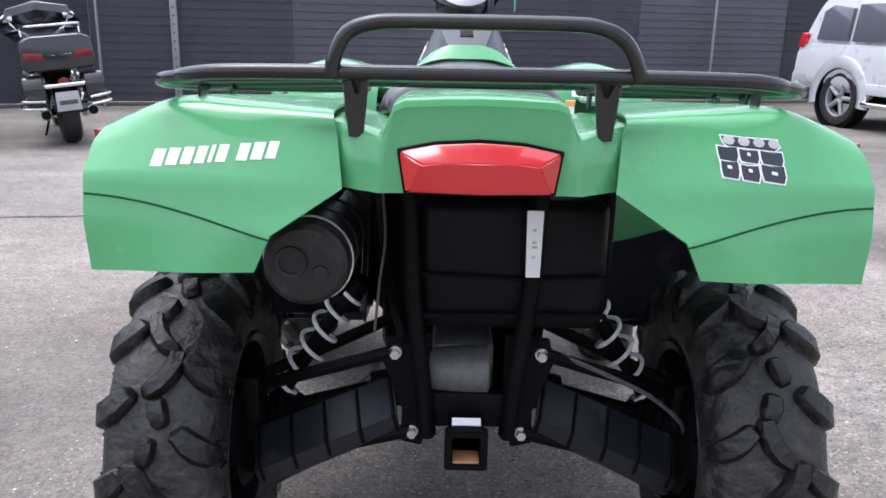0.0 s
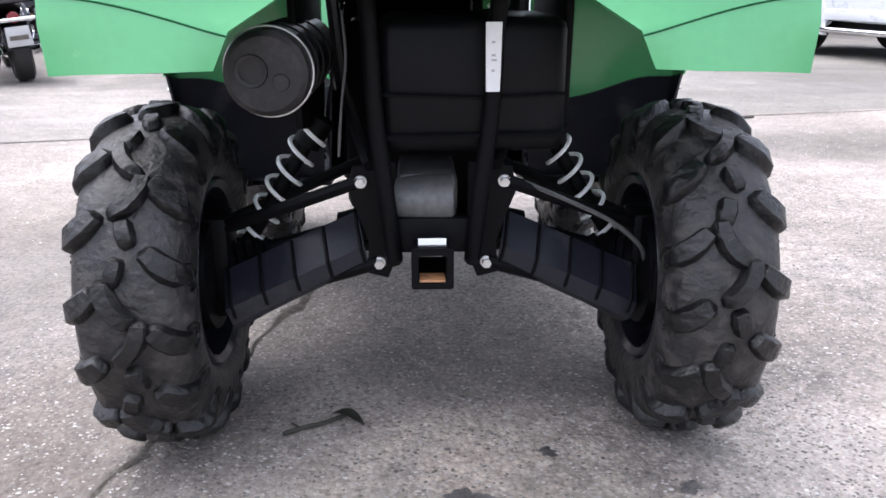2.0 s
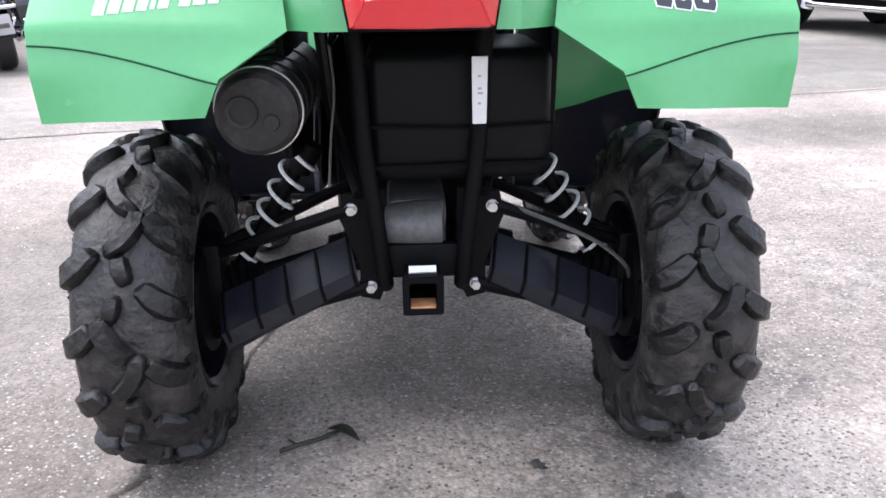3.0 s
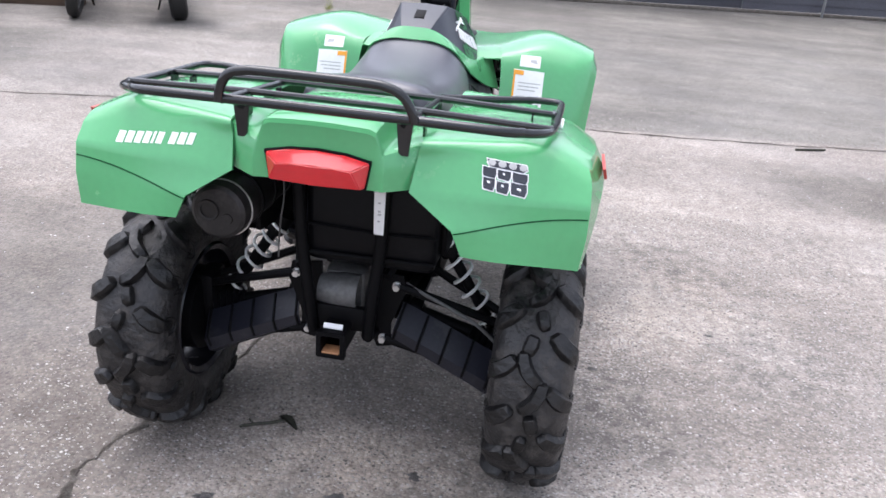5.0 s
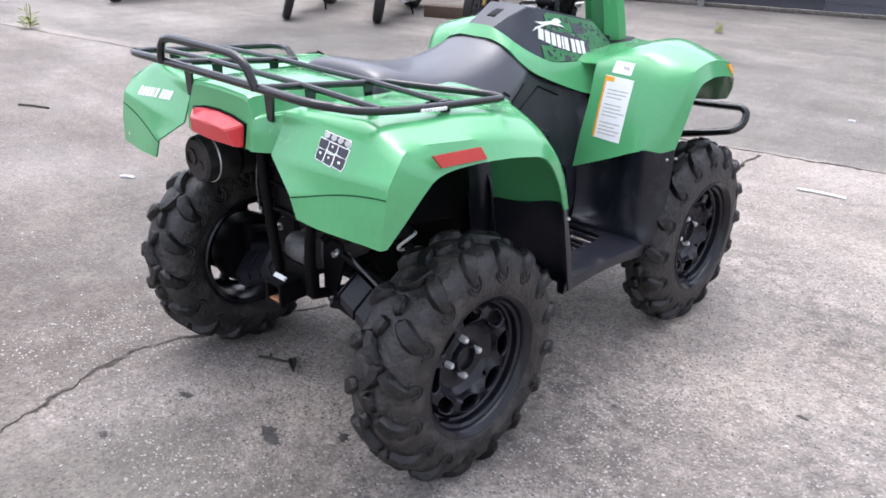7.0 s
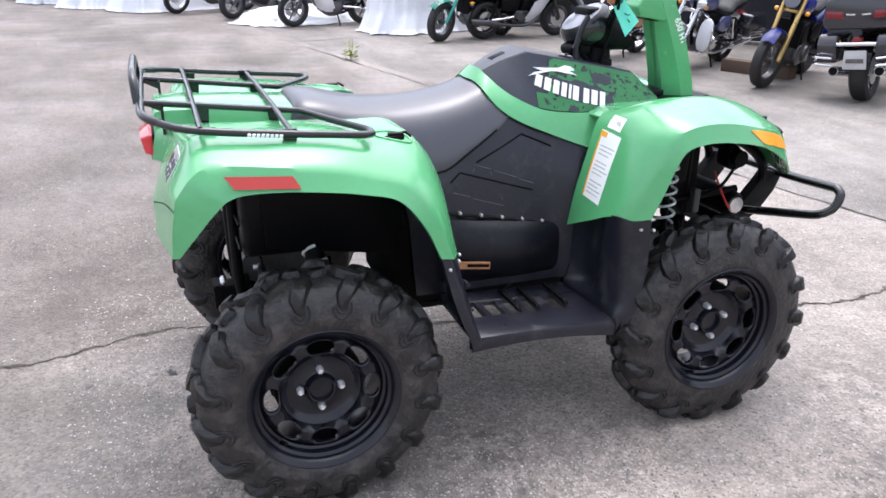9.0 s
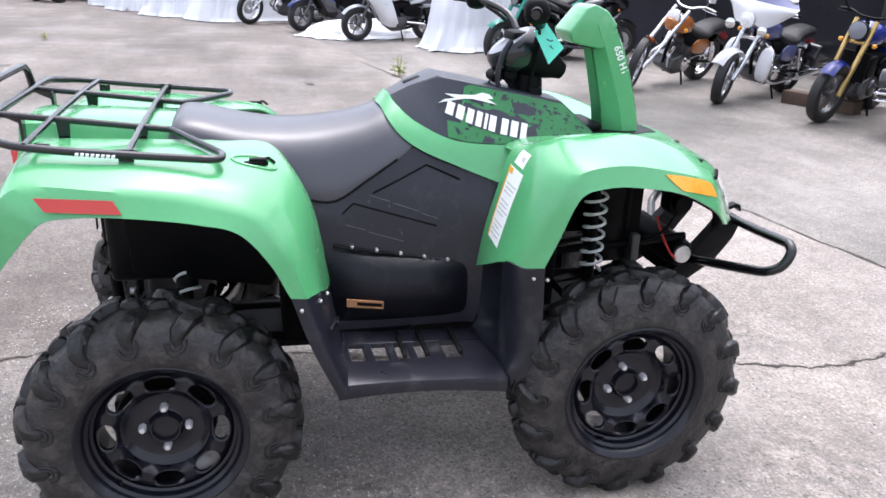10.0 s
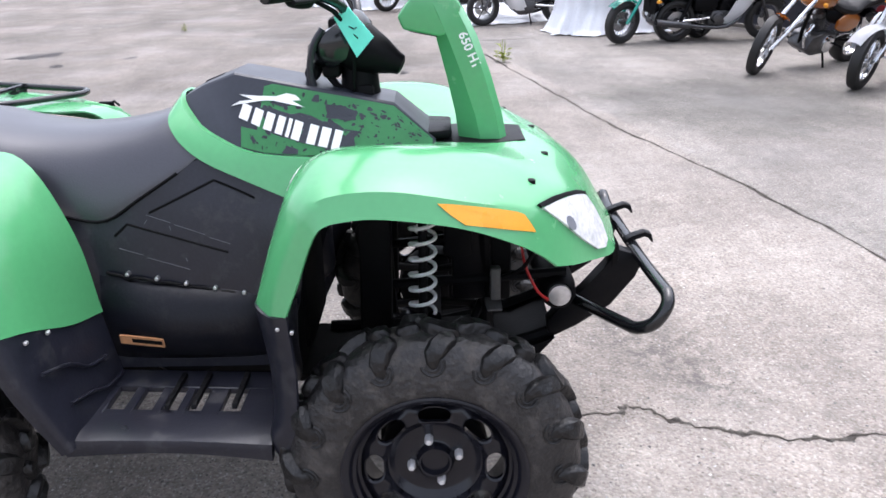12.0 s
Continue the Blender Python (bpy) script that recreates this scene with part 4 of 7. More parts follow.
def footwell():
    bm = bmesh.new()
    z0, z1 = .418, .436
    # deck with slots: bars between rails
    box(bm, (.25, .43, z0), (.335, .90, z1), .003, 1)
    rows = []
    for i in range(13):
        y = .43 + .47 * i / 12
        up = .016 * math.sin(math.pi * i / 12) - .006
        rows.append([Vector((x, y, z + u)) for x, z, u in ((.455, z0, 0), (.455, z1, 0), (.535, z1 + .002, 0), (.562, z1 - .006, up * .4), (.566, z1 - .02, up * .7), (.562, z0 - .028, up), (.54, z0 - .028, up), (.535, z0, 0), (.455, z0, 0))])
    grid(bm, rows)
    for y0, y1 in ((.43, .479), (.521, .546), (.588, .612), (.648, .67), (.706, .753), (.80, .90)):
        box(bm, (.335, y0, z0), (.46, y1, z1), .003, 1)
    box(bm, (.437, .43, z0 + .001), (.46, .90, z1 - .001), .002, 1)
    for v in bm.verts:
        v.co.z -= (v.co.y - .43) * .04
    return bm


both("footrest", footwell, BLACK, "black slotted plastic footrest", split=True)


def tread_bars():
    bm = bmesh.new()
    for y in (.624, .688, .786):
        slab(bm, [(.29, .434), (.45, .434), (.446, .446), (.42, .449), (.40, .445), (.38, .449), (.36, .445), (.34, .449), (.32, .445), (.294, .448)], "y", y, y + .012, .0015, 1)
    return bm


both("foot_peg", tread_bars, DARK, "ribbed foot peg", split=True)


def rear_guard():
    a = [(.618, .312, .718), (.602, .349, .708), (.53, .384, .70), (.40, .408, .655), (.27, .427, .630)]
    b = [(.606, .362, .56), (.596, .398, .56), (.52, .42, .56), (.40, .432, .56), (.27, .442, .56)]
    c = [(.582, .430, .402), (.575, .455, .41), (.52, .465, .42), (.40, .465, .425), (.27, .465, .43)]
    return loft([a, b, c], 4, 4, .006)


both("rear_splash_guard", rear_guard, BLACK, "black plastic splash guard")


def front_guard():
    a = [(.262, .90, .635), (.33, .935, .668), (.43, .925, .715), (.475, .893, .733), (.53, .888, .745), (.575, .925, .738), (.60, .968, .75)]
    b = [(.27, .895, .53), (.33, .930, .55), (.41, .925, .565), (.455, .90, .58), (.52, .905, .59), (.565, .935, .59), (.592, .975, .59)]
    c = [(.275, .885, .46), (.33, .93, .465), (.38, .93, .47), (.43, .90, .475), (.50, .90, .475), (.56, .925, .47), (.582, .965, .47)]
    d = [(.275, .87, .43), (.33, .88, .43), (.38, .885, .43), (.44, .89, .43), (.50, .895, .43), (.555, .90, .42), (.575, .955, .42)]
    e = [(.275, .90, .37), (.33, .905, .368), (.38, .905, .365), (.44, .907, .362), (.50, .91, .36), (.55, .915, .355), (.56, .945, .345)]
    return loft([a, b, c, d, e], 4, 4, .006)


def guard_step():
    bm = bmesh.new()
    tube(bm, [(.56, .415, .600), (.47, .432, .575), (.40, .442, .530), (.33, .452, .520)], .0045, 8, 3)
    tube(bm, [(.52, .444, .500), (.43, .455, .480), (.37, .463, .455), (.29, .468, .450)], .0045, 8, 3)
    return bm


both("guard_step", guard_step, BLACK, "moulded step in the splash guard", split=True)
both("front_splash_guard", front_guard, BLACK, "black plastic splash guard")


def guard_screws():
    bm = bmesh.new()
    for x, y, z in ((.585, .945, .715), (.60, .978, .715), (.618, .337, .680), (.548, .388, .672), (.492, .410, .668)):
        lathe(bm, [(-.004, .0048), (.004, .0048), (.006, .003)], 10, "x", (x, y, z), True)
    return bm


both("screw", guard_screws, STEEL, "bright screw heads", split=True)


# warning labels on the front fenders
for ob, s in ((front_right, 1), (front_left, -1)):
    def label_flat(x, z):
        return (s * x, .70, z + .04)

    WARN = (0, 1, -.16)
    bm = bmesh.new()
    skin_mark(bm, ob, [(.319, .742), (.356, .7405), (.394, .739), (.430, .738), (.429, .81), (.427, .88), (.426, .953), (.39, .955), (.352, .956), (.315, .957), (.316, .885), (.318, .81)], label_flat, WARN, .0012)
    skin_mark(bm, ob, [(.334, .968), (.371, .967), (.408, .966), (.408, .988), (.407, 1.008), (.371, 1.008), (.335, 1.008), (.334, .988)], label_flat, WARN, .0012)
    made = pieces("warning_label", bm, WHITE, atv, "white warning label")
    owner = made[0]
    bm = bmesh.new()
    for k in range(13):
        z = .758 + .0125 * k
        e = .41 + .012 * math.sin(k * 2.3)
        if k in (4, 9):
            continue
        skin_mark(bm, ob, [(.336, z), (e, z - .001), (e, z + .0025), (.336, z + .0035)], label_flat, WARN, .0020, .002)
    skin_mark(bm, ob, [(.372, .985), (.398, .98), (.393, .995), (.37, .994)], label_flat, WARN, .0020, .002)
    pieces("print_bar", bm, PRINT, owner)
    bm = bmesh.new()
    skin_mark(bm, ob, [(.3185, .744), (.326, .744), (.3235, .85), (.322, .955), (.3155, .955), (.3165, .85)], label_flat, WARN, .0022, .002)
    skin_mark(bm, ob, [(.322, .938), (.352, .937), (.352, .953), (.322, .954)], label_flat, WARN, .0024, .002)
    pieces("orange_strip", bm, AMBER, owner)

# rear rack
bm = bmesh.new()
tube(bm, [(-.44, -.350, 1.084), (-.415, -.375, 1.089), (-.36, -.393, 1.094), (-.2, -.395, 1.096), (.2, -.395, 1.096), (.36, -.393, 1.094), (.415, -.375, 1.089), (.44, -.350, 1.084)], .0110, 10, 3)
part("rack_tube", bm, GLOSS, atv, "black rear cross tube")


def rack_side():
    bm = bmesh.new()
    tube(bm, [(.40, -.381, 1.090), (.478, -.318, 1.078), (.50, -.22, 1.066), (.505, -.06, 1.052), (.508, .10, 1.040), (.507, .135, 1.037), (.501, .153, 1.036), (.488, .164, 1.035), (.458, .166, 1.035), (.440, .162, 1.035), (.415, .150, 1.036), (.30, .083, 1.041), (.225, .038, 1.046), (.205, .02, 1.048)], .0098, 10, 3)
    return bm


both("rack_side_loop", rack_side, GLOSS, "black bent rack tube")


def rack_rail():
    bm = bmesh.new()
    tube(bm, [(.205, -.40, 1.094), (.205, -.2, 1.072), (.205, .03, 1.047)], .0092, 10)
    return bm


both("rack_rail", rack_rail, GLOSS)
for y in (-.262, -.045):
    z = 1.09 - (y + .4) * .098
    bm = tube(bmesh.new(), [(-.50, y, z - .002), (-.2, y, z + .006), (.2, y, z + .006), (.50, y, z - .002)], .0082, 8)
    part("rack_crossbar", bm, GLOSS, atv)
bm = tube(bmesh.new(), [(-.212, -.402, 1.092), (-.206, -.404, 1.12), (-.188, -.406, 1.15), (-.155, -.407, 1.163), (-.10, -.407, 1.166), (.10, -.407, 1.166), (.155, -.407, 1.162), (.19, -.406, 1.146), (.21, -.404, 1.116), (.218, -.402, 1.092)], .0108, 10, 3)
part("rack_hoop", bm, GLOSS, atv, "upright black hoop of the rack")


def rack_legs():
    bm = bmesh.new()
    slab(bm, [(.165, 1.088), (.205, 1.088), (.196, 1.0), (.174, 1.0)], "y", -.346, -.338, .001, 1)
    slab(bm, [(-.402, 1.09), (-.34, 1.082), (-.34, 1.06)], "x", .180, .186, .0, 1)
    slab(bm, [(-.07, 1.062), (-.03, 1.062), (-.035, 1.0), (-.06, 1.0)], "x", .49, .496, .001, 1)
    for y in (-.255, -.065):
        slab(bm, [(y, 1.074 - (y + .25) * .1), (y + .034, 1.072 - (y + .25) * .1), (y + .030, 1.02), (y + .004, 1.02)], "x", .208, .213, .001, 1)
        slab(bm, [(y, 1.068 - (y + .25) * .1), (y + .034, 1.066 - (y + .25) * .1), (y + .030, 1.01), (y + .004, 1.01)], "x", .44, .445, .001, 1)
    return bm


both("rack_bracket", rack_legs, GLOSS, "flat black rack brackets", split=True)
bm = brand_bars(bmesh.new(), (.5175, -.155, 1.053), (0, 1, -.09), (0.1, 0, 1), (.007, .007, .007, .007, .007, .007, .007, .007), .0075, .3, .004)
pieces("rack_wordmark", bm, WHITE, atv, "white plain bars on the rack tube")


# tank-side pocket on the rear fender
for ob, s in ((rear_right, 1), (rear_left, -1)):
    ring = []
    for k in range(28):
        t = 2 * math.pi * k / 28
        ring.append(on_skin(ob, (s * (.408 + .030 * math.cos(t)), .240 + .054 * math.sin(t), 1.3), (0, 0, -1), .0004))
    part("pocket_rim", tube(bmesh.new(), ring, .0042, 8, 0, True), GREEN, atv, "raised green lip round a fender pocket")
    mid = on_skin(ob, (s * .412, .240, 1.3), (0, 0, -1), 0)
    bm = slab(bmesh.new(), [(mid.x - .016, mid.y - .030), (mid.x + .004, mid.y - .036), (mid.x + .016, mid.y - .020), (mid.x + .012, mid.y + .024), (mid.x - .002, mid.y + .036), (mid.x - .016, mid.y + .020)], "z", mid.z - .014, mid.z + .003, .003)
    box(bm, (mid.x - .010, mid.y - .012, mid.z), (mid.x + .010, mid.y + .030, mid.z + .010), .003)
    tube(bm, [(mid.x - .006, mid.y + .02, mid.z + .004), (mid.x, mid.y + .036, mid.z + .010), (mid.x + .006, mid.y + .052, mid.z - .002)], .004, 6)
    part("pocket_latch", bm, DARK, atv, "black latch in a fender pocket")

# snorkel
def snorkel():
    bm = bmesh.new()
    prof = [(.975, 1.347, 1.404, 1.472, .080), (1.06, 1.335, 1.385, 1.455, .078), (1.16, 1.312, 1.352, 1.425, .075), (1.25, 1.288, 1.318, 1.392, .072), (1.31, 1.262, 1.292, 1.362, .070), (1.365, 1.248, 1.268, 1.318, .062)]
    rings = []
    for z, rear, edge, front, w in prof:
        rings.append([bm.verts.new((x, y, z)) for x, y in ((w, edge), (w, front - .018), (w * .62, front), (-w * .62, front), (-w, front - .018), (-w, edge), (-w * .55, rear), (-w * .42, rear + .022), (w * .42, rear + .022), (w * .55, rear))])
    for a, b in zip(rings, rings[1:]):
        for k in range(10):
            bm.faces.new((a[k], a[(k + 1) % 10], b[(k + 1) % 10], b[k]))
    bm.faces.new(rings[0][::-1])
    bm.faces.new(rings[-1])
    bmesh.ops.bevel(bm, geom=[e for e in bm.edges if len(e.link_faces) == 2 and e.calc_face_angle(0) > .35], offset=.004, segments=2, affect="EDGES")
    return bm


part("snorkel", snorkel(), GREEN, atv, "tall green plastic snorkel tower", 30)
bm = bmesh.new()
slab(bm, [(1.194, 1.302), (1.207, 1.270), (1.298, 1.252), (1.330, 1.262), (1.352, 1.325), (1.318, 1.366), (1.274, 1.385), (1.25, 1.374)], "x", -.071, .071, .007, 3)
for v in bm.verts:
    v.co.x *= 1 - max(0, v.co.z - 1.31) * 1.6
part("snorkel_head", bm, GREEN, atv, "green snorkel intake hood", 30)
bm = bmesh.new()
slab(bm, [(1.222, 1.2655), (1.292, 1.2515), (1.292, 1.2495), (1.222, 1.2635)], "x", -.052, .052)
part("intake_mouth", bm, DARK, atv, "dark intake opening")
bpy.context.view_layer.update()
tower = [o for o in atv.children if o.name == "snorkel"][0]
for s in (1, -1):
    words = bpy.data.curves.new("print", "FONT")
    words.body, words.size, words.align_y, words.offset = "650 H1", .031, "CENTER", .0007
    source = new("print", words)
    bpy.context.view_layer.update()
    flat = bpy.data.meshes.new_from_object(source.evaluated_get(bpy.context.evaluated_depsgraph_get()))
    bpy.data.objects.remove(source)
    bm = bmesh.new()
    bm.from_mesh(flat)
    bpy.data.meshes.remove(flat)
    bmesh.ops.triangulate(bm, faces=bm.faces[:])
    for v in bm.verts:
        u, w = v.co.x, (v.co.y if s > 0 else -v.co.y)
        v.co = on_skin(tower, (s * .30, 1.352 + u * .40 + w * .92, 1.262 - u * .92 + w * .40), (-s, 0, 0), .0012) or v.co
    part("snorkel_print", bm, WHITE, atv, "white model number down the snorkel")
bm = bmesh.new()
slab(bm, [(-.11, 1.25), (.11, 1.25), (.112, 1.44), (.085, 1.515), (-.085, 1.515), (-.112, 1.44)], "z", .975, .996, .004)
slab(bm, [(-.10, 1.262), (.10, 1.262), (.085, 1.325), (-.085, 1.325)], "z", 1.0, 1.022, .006)
part("snorkel_tray", bm, UNDER, atv, "black plastic tray at the snorkel foot")
bm = bmesh.new()
hood_ob = [o for o in atv.children if o.name == "hood"][0]
for x, y in ((.151, 1.554), (-.151, 1.554), (.40, 1.493), (-.40, 1.493)):
    for ob in (hood_ob, front_right, front_left):
        p = on_skin(ob, (x, y, 1.5), (0, 0, -1), 0)
        if p:
            lathe(bm, [(p.z - .01, .011), (p.z + .002, .011), (p.z + .0035, .007)], 12, "z", (p.x, p.y, 0), True)
            break
pieces("hood_bolt", bm, DARK, atv, "black push pins")

# handlebar, controls and console
bar = part("handlebar", tube(bmesh.new(), [(-.44, .95, 1.375), (-.30, 1.0, 1.375), (-.16, 1.07, 1.335), (-.07, 1.085, 1.25), (0, 1.085, 1.235), (.07, 1.085, 1.25), (.16, 1.07, 1.335), (.30, 1.0, 1.375), (.44, .95, 1.375)], .012, 10, 4), GLOSS, atv, "black handlebar")


def grip():
    bm = bmesh.new()
    d = (Vector((.44, .952, 1.376)) - Vector((.33, .992, 1.375)))
    tube(bm, [Vector((.33, .992, 1.375)) + d * t for t in (0, .02, .05, .95, 1.0)], .0155, 12)
    return bm


both("grip", grip, DARK, "black rubber grip", bar)


def controls():
    bm = bmesh.new()
    blob(bm, [(.965, 1.375, .012, .016), (.975, 1.376, .024, .030), (1.0, 1.377, .028, .036), (1.022, 1.374, .024, .030), (1.034, 1.372, .012, .014)])
    for v in bm.verts:
        v.co.x += .31
    tube(bm, [(.30, 1.02, 1.37), (.33, 1.045, 1.366), (.39, 1.03, 1.364), (.44, 1.008, 1.364)], .005, 8, 3)
    return bm


both("brake_control", controls, DARK, "black switch and lever housing", bar)
bm = bmesh.new()
lathe(bm, [(0, .012), (.02, .075), (.05, .092), (.085, .088), (.10, .076)], 28, "z")
bm.faces.new([v for v in bm.verts if abs(v.co.z) < 1e-6][::-1])
for v in bm.verts:
    v.co = Matrix.Rotation(radians(35), 3, "X") @ v.co + Vector((0, 1.08, 1.19))
dash = part("instrument_pod", bm, GLOSS, atv, "round black instrument pod")
bm = bmesh.new()
lathe(bm, [(.096, .076), (.101, .06), (.103, .001)], 28, "z")
for v in bm.verts:
    v.co = Matrix.Rotation(radians(35), 3, "X") @ v.co + Vector((0, 1.08, 1.19))
part("dial", bm, DIAL, dash, "grey dial glass")
bm = tube(bmesh.new(), [(.066, .985, 1.10), (.070, .972, 1.17), (.074, .985, 1.235), (.070, 1.01, 1.275)], .009, 8, 4)
part("dial_bracket", bm, BLACK, dash, "dark grey bracket beside the dial")
bm = bmesh.new()
lathe(bm, [(0, .05), (.03, .052), (.10, .045), (.14, .03)], 16, "z", (0, 1.09, 1.08), True)
part("steering_stem", bm, DARK, atv, "black steering stem")
bm = bmesh.new()
lathe(bm, [(-.03, .030), (-.015, .060), (.03, .066), (.085, .048), (.125, .030), (.140, .026), (.146, .014)], 12, "z", (0, 0, 0), True)
turn = Matrix.Translation((.02, 1.07, 1.235)) @ Matrix.Rotation(radians(-114), 4, "X")
for v in bm.verts:
    v.co = turn @ v.co
box(bm, (-.03, .998, 1.150), (.05, 1.045, 1.205), .012, 2)
box(bm, (-.01, 1.072, 1.082), (.055, 1.128, 1.135), .012, 2)
box(bm, (-.07, 1.055, 1.12), (-.03, 1.10, 1.18), .012, 2)
lathe(bm, [(-.01, .018), (.05, .020), (.058, .014)], 12, "x", (0, .975, 1.165), True)
tube(bm, [(.03, 1.01, 1.16), (.035, 1.045, 1.118), (.03, 1.075, 1.095)], .009, 8, 3)
tube(bm, [(-.02, 1.0, 1.12), (.03, 1.05, 1.082), (.05, 1.12, 1.075)], .011, 8, 3)
box(bm, (-.055, 1.02, 1.265), (.055, 1.075, 1.30), .012, 2)
tube(bm, [(.0, 1.07, 1.06), (.0, 1.075, 1.28)], .030, 10)
pieces("control_housing", bm, DARK, atv, "black control housings")
bm = bmesh.new()
for k in range(4):
    s = 1 if k % 2 else -1
    tube(bm, [(s * .24, 1.015, 1.355), (s * (.14 + .01 * k), 1.06, 1.315), (s * (.075 + .006 * k), 1.085, 1.24), (s * .05, 1.075, 1.09)], .005, 6, 4)
pieces("cable", bm, DARK, atv, "black control cable")
bm = tube(bmesh.new(), [(.02, .955, 1.14), (.045, .962, 1.16), (.06, .97, 1.18), (.075, .985, 1.20)], .0035, 6, 4)
part("wire_loom", bm, CAST, atv, "pale wire ties")
bm = bmesh.new()
plate(bm, (.155, 0, 0), (.10, 1, 0), (0, 0, 1), [(1.050, 1.309), (1.100, 1.217), (1.142, 1.265), (1.085, 1.333)], .001)
for v in bm.verts:
    v.co.x -= .105
tag = part("price_tag", bm, MINT, atv, "mint green card tag")
bm = tube(bmesh.new(), [(.168, 1.085, 1.290), (.170, 1.097, 1.284), (.169, 1.104, 1.287)], .0016, 6)
tube(bm, [(.169, 1.096, 1.272), (.170, 1.106, 1.262)], .0016, 6)
pieces("pen_mark", bm, DARK, tag, "short dark pen stroke")
part("tag_string", tube(bmesh.new(), [(.165, 1.070, 1.318), (.14, 1.062, 1.335), (.15, 1.075, 1.345)], .0014, 6, 3), DARK, tag)

# front bumper, winch, shocks and front frame
half = [(.42, 1.804, .722), (.455, 1.804, .722), (.480, 1.797, .703), (.482, 1.773, .664), (.455, 1.744, .638), (.40, 1.724, .623), (.25, 1.677, .593), (.14, 1.642, .572)]
loop = [(-x * .66, y, z) for x, y, z in half[::-1]] + [(-.2, 1.805, .708), (.2, 1.805, .708)] + half
part("front_bumper", tube(bmesh.new(), loop, .0155, 10, 5), GLOSS, atv, "black tubular front bumper")
for x in (-.14, .10):
    bm = slab(bmesh.new(), [(1.785, .714), (1.800, .721), (1.818, .727), (1.834, .735), (1.846, .732), (1.854, .716), (1.860, .718), (1.853, .741), (1.834, .747), (1.812, .738), (1.796, .731), (1.785, .724)], "x", x - .014, x + .014, .002, 1)
    part("bumper_hook", bm, UNDER, atv, "small bent black bracket on the bumper")


def bumper_plate():
    return slab(bmesh.new(), [(1.58, .475), (1.65, .495), (1.745, .560), (1.805, .640), (1.828, .698), (1.752, .722), (1.720, .668), (1.668, .606), (1.605, .548), (1.575, .520)], "x", .125, .17, .008)


both("bumper_plate", bumper_plate, UNDER, "curved black bumper side plate")
bm = bmesh.new()
box(bm, (-.125, 1.60, .500), (.125, 1.665, .545), .008)
part("winch_mount", bm, UNDER, atv, "black winch mount")
bm = bmesh.new()
lathe(bm, [(-.20, .035), (-.15, .05), (.15, .05), (.19, .046), (.205, .036)], 20, "x", (0, 1.60, .609), True)
winch = part("winch", bm, DARK, atv, "black winch drum")
bm = lathe(bmesh.new(), [(.204, .031), (.212, .029), (.214, .012)], 18, "x", (0, 1.60, .609), True)
part("winch_cap", bm, STEEL, winch, "bright round end cap")
bm = tube(bmesh.new(), [(.19, 1.50, .74), (.215, 1.51, .69), (.225, 1.54, .63), (.215, 1.57, .60)], .004, 6, 4)
part("wire", bm, WIRE, atv, "red wire")


def front_shock():
    return coil(bmesh.new(), (.262, 1.25, .91), (.275, 1.245, .60), .032, .0050, 7.8, 20)


def shock_rod():
    bm = bmesh.new()
    tube(bm, [(.26, 1.25, .93), (.28, 1.245, .52)], .012, 10)
    tube(bm, [(.26, 1.25, .93), (.262, 1.249, .87)], .03, 12)
    return bm


fa, fb = both("front_shock", shock_rod, DARK, "black shock absorber")
part("spring", front_shock(), SPRING, fa, "white coil spring")
part("spring", flip(front_shock()), SPRING, fb, "white coil spring")


def front_frame():
    bm = bmesh.new()
    tube(bm, [(.17, 1.05, .90), (.19, 1.30, .93), (.18, 1.52, .88), (.165, 1.70, .78), (.155, 1.745, .68), (.135, 1.68, .55), (.13, 1.60, .47), (.12, 1.3, .38), (.13, .95, .36)], .017, 8, 4)
    tube(bm, [(.15, 1.12, .93), (.14, 1.14, .40)], .017, 8)
    tube(bm, [(.17, 1.40, .91), (.13, 1.42, .42)], .017, 8)
    tube(bm, [(.15, 1.12, .62), (.17, 1.62, .66)], .014, 8)
    return bm


both("frame_tube", front_frame, DARK, "black frame tubes", split=True)


def front_arms():
    bm = bmesh.new()
    for z0, z1, w in ((.43, .30, .013), (.56, .42, .012)):
        tube(bm, [(.13, 1.13, z0), (.43, 1.26, z1)], w, 8)
        tube(bm, [(.13, 1.40, z0), (.43, 1.27, z1)], w, 8)
    tube(bm, [(.10, 1.27, .40), (.44, 1.27, .352)], .022, 10)
    box(bm, (.41, 1.22, .28), (.47, 1.32, .46), .012)
    return bm


both("front_suspension_arm", front_arms, DARK, "black suspension arms", split=True)


def front_liner():
    bm = bmesh.new()
    slab(bm, [(1.075, .45), (1.16, .45), (1.17, .93), (1.10, .95), (1.085, .80)], "x", .15, .20, .01)
    slab(bm, [(1.30, .72), (1.37, .72), (1.38, .92), (1.30, .93)], "x", .17, .21, .008)
    return bm


both("inner_liner", front_liner, DARK, "black inner liner", split=True)


def lamp_bowl():
    bm = bmesh.new()
    slab(bm, [(1.515, .765), (1.555, .745), (1.60, .775), (1.58, .82), (1.53, .855), (1.515, .865)], "x", .165, .235, .012)
    tube(bm, [(.235, 1.548, .80), (.262, 1.55, .798)], .030, 14)
    tube(bm, [(.25, 1.54, .775), (.235, 1.50, .70), (.20, 1.45, .66)], .006, 6, 4)
    tube(bm, [(.20, 1.40, .90), (.21, 1.46, .85), (.20, 1.52, .83)], .010, 6, 4)
    return bm


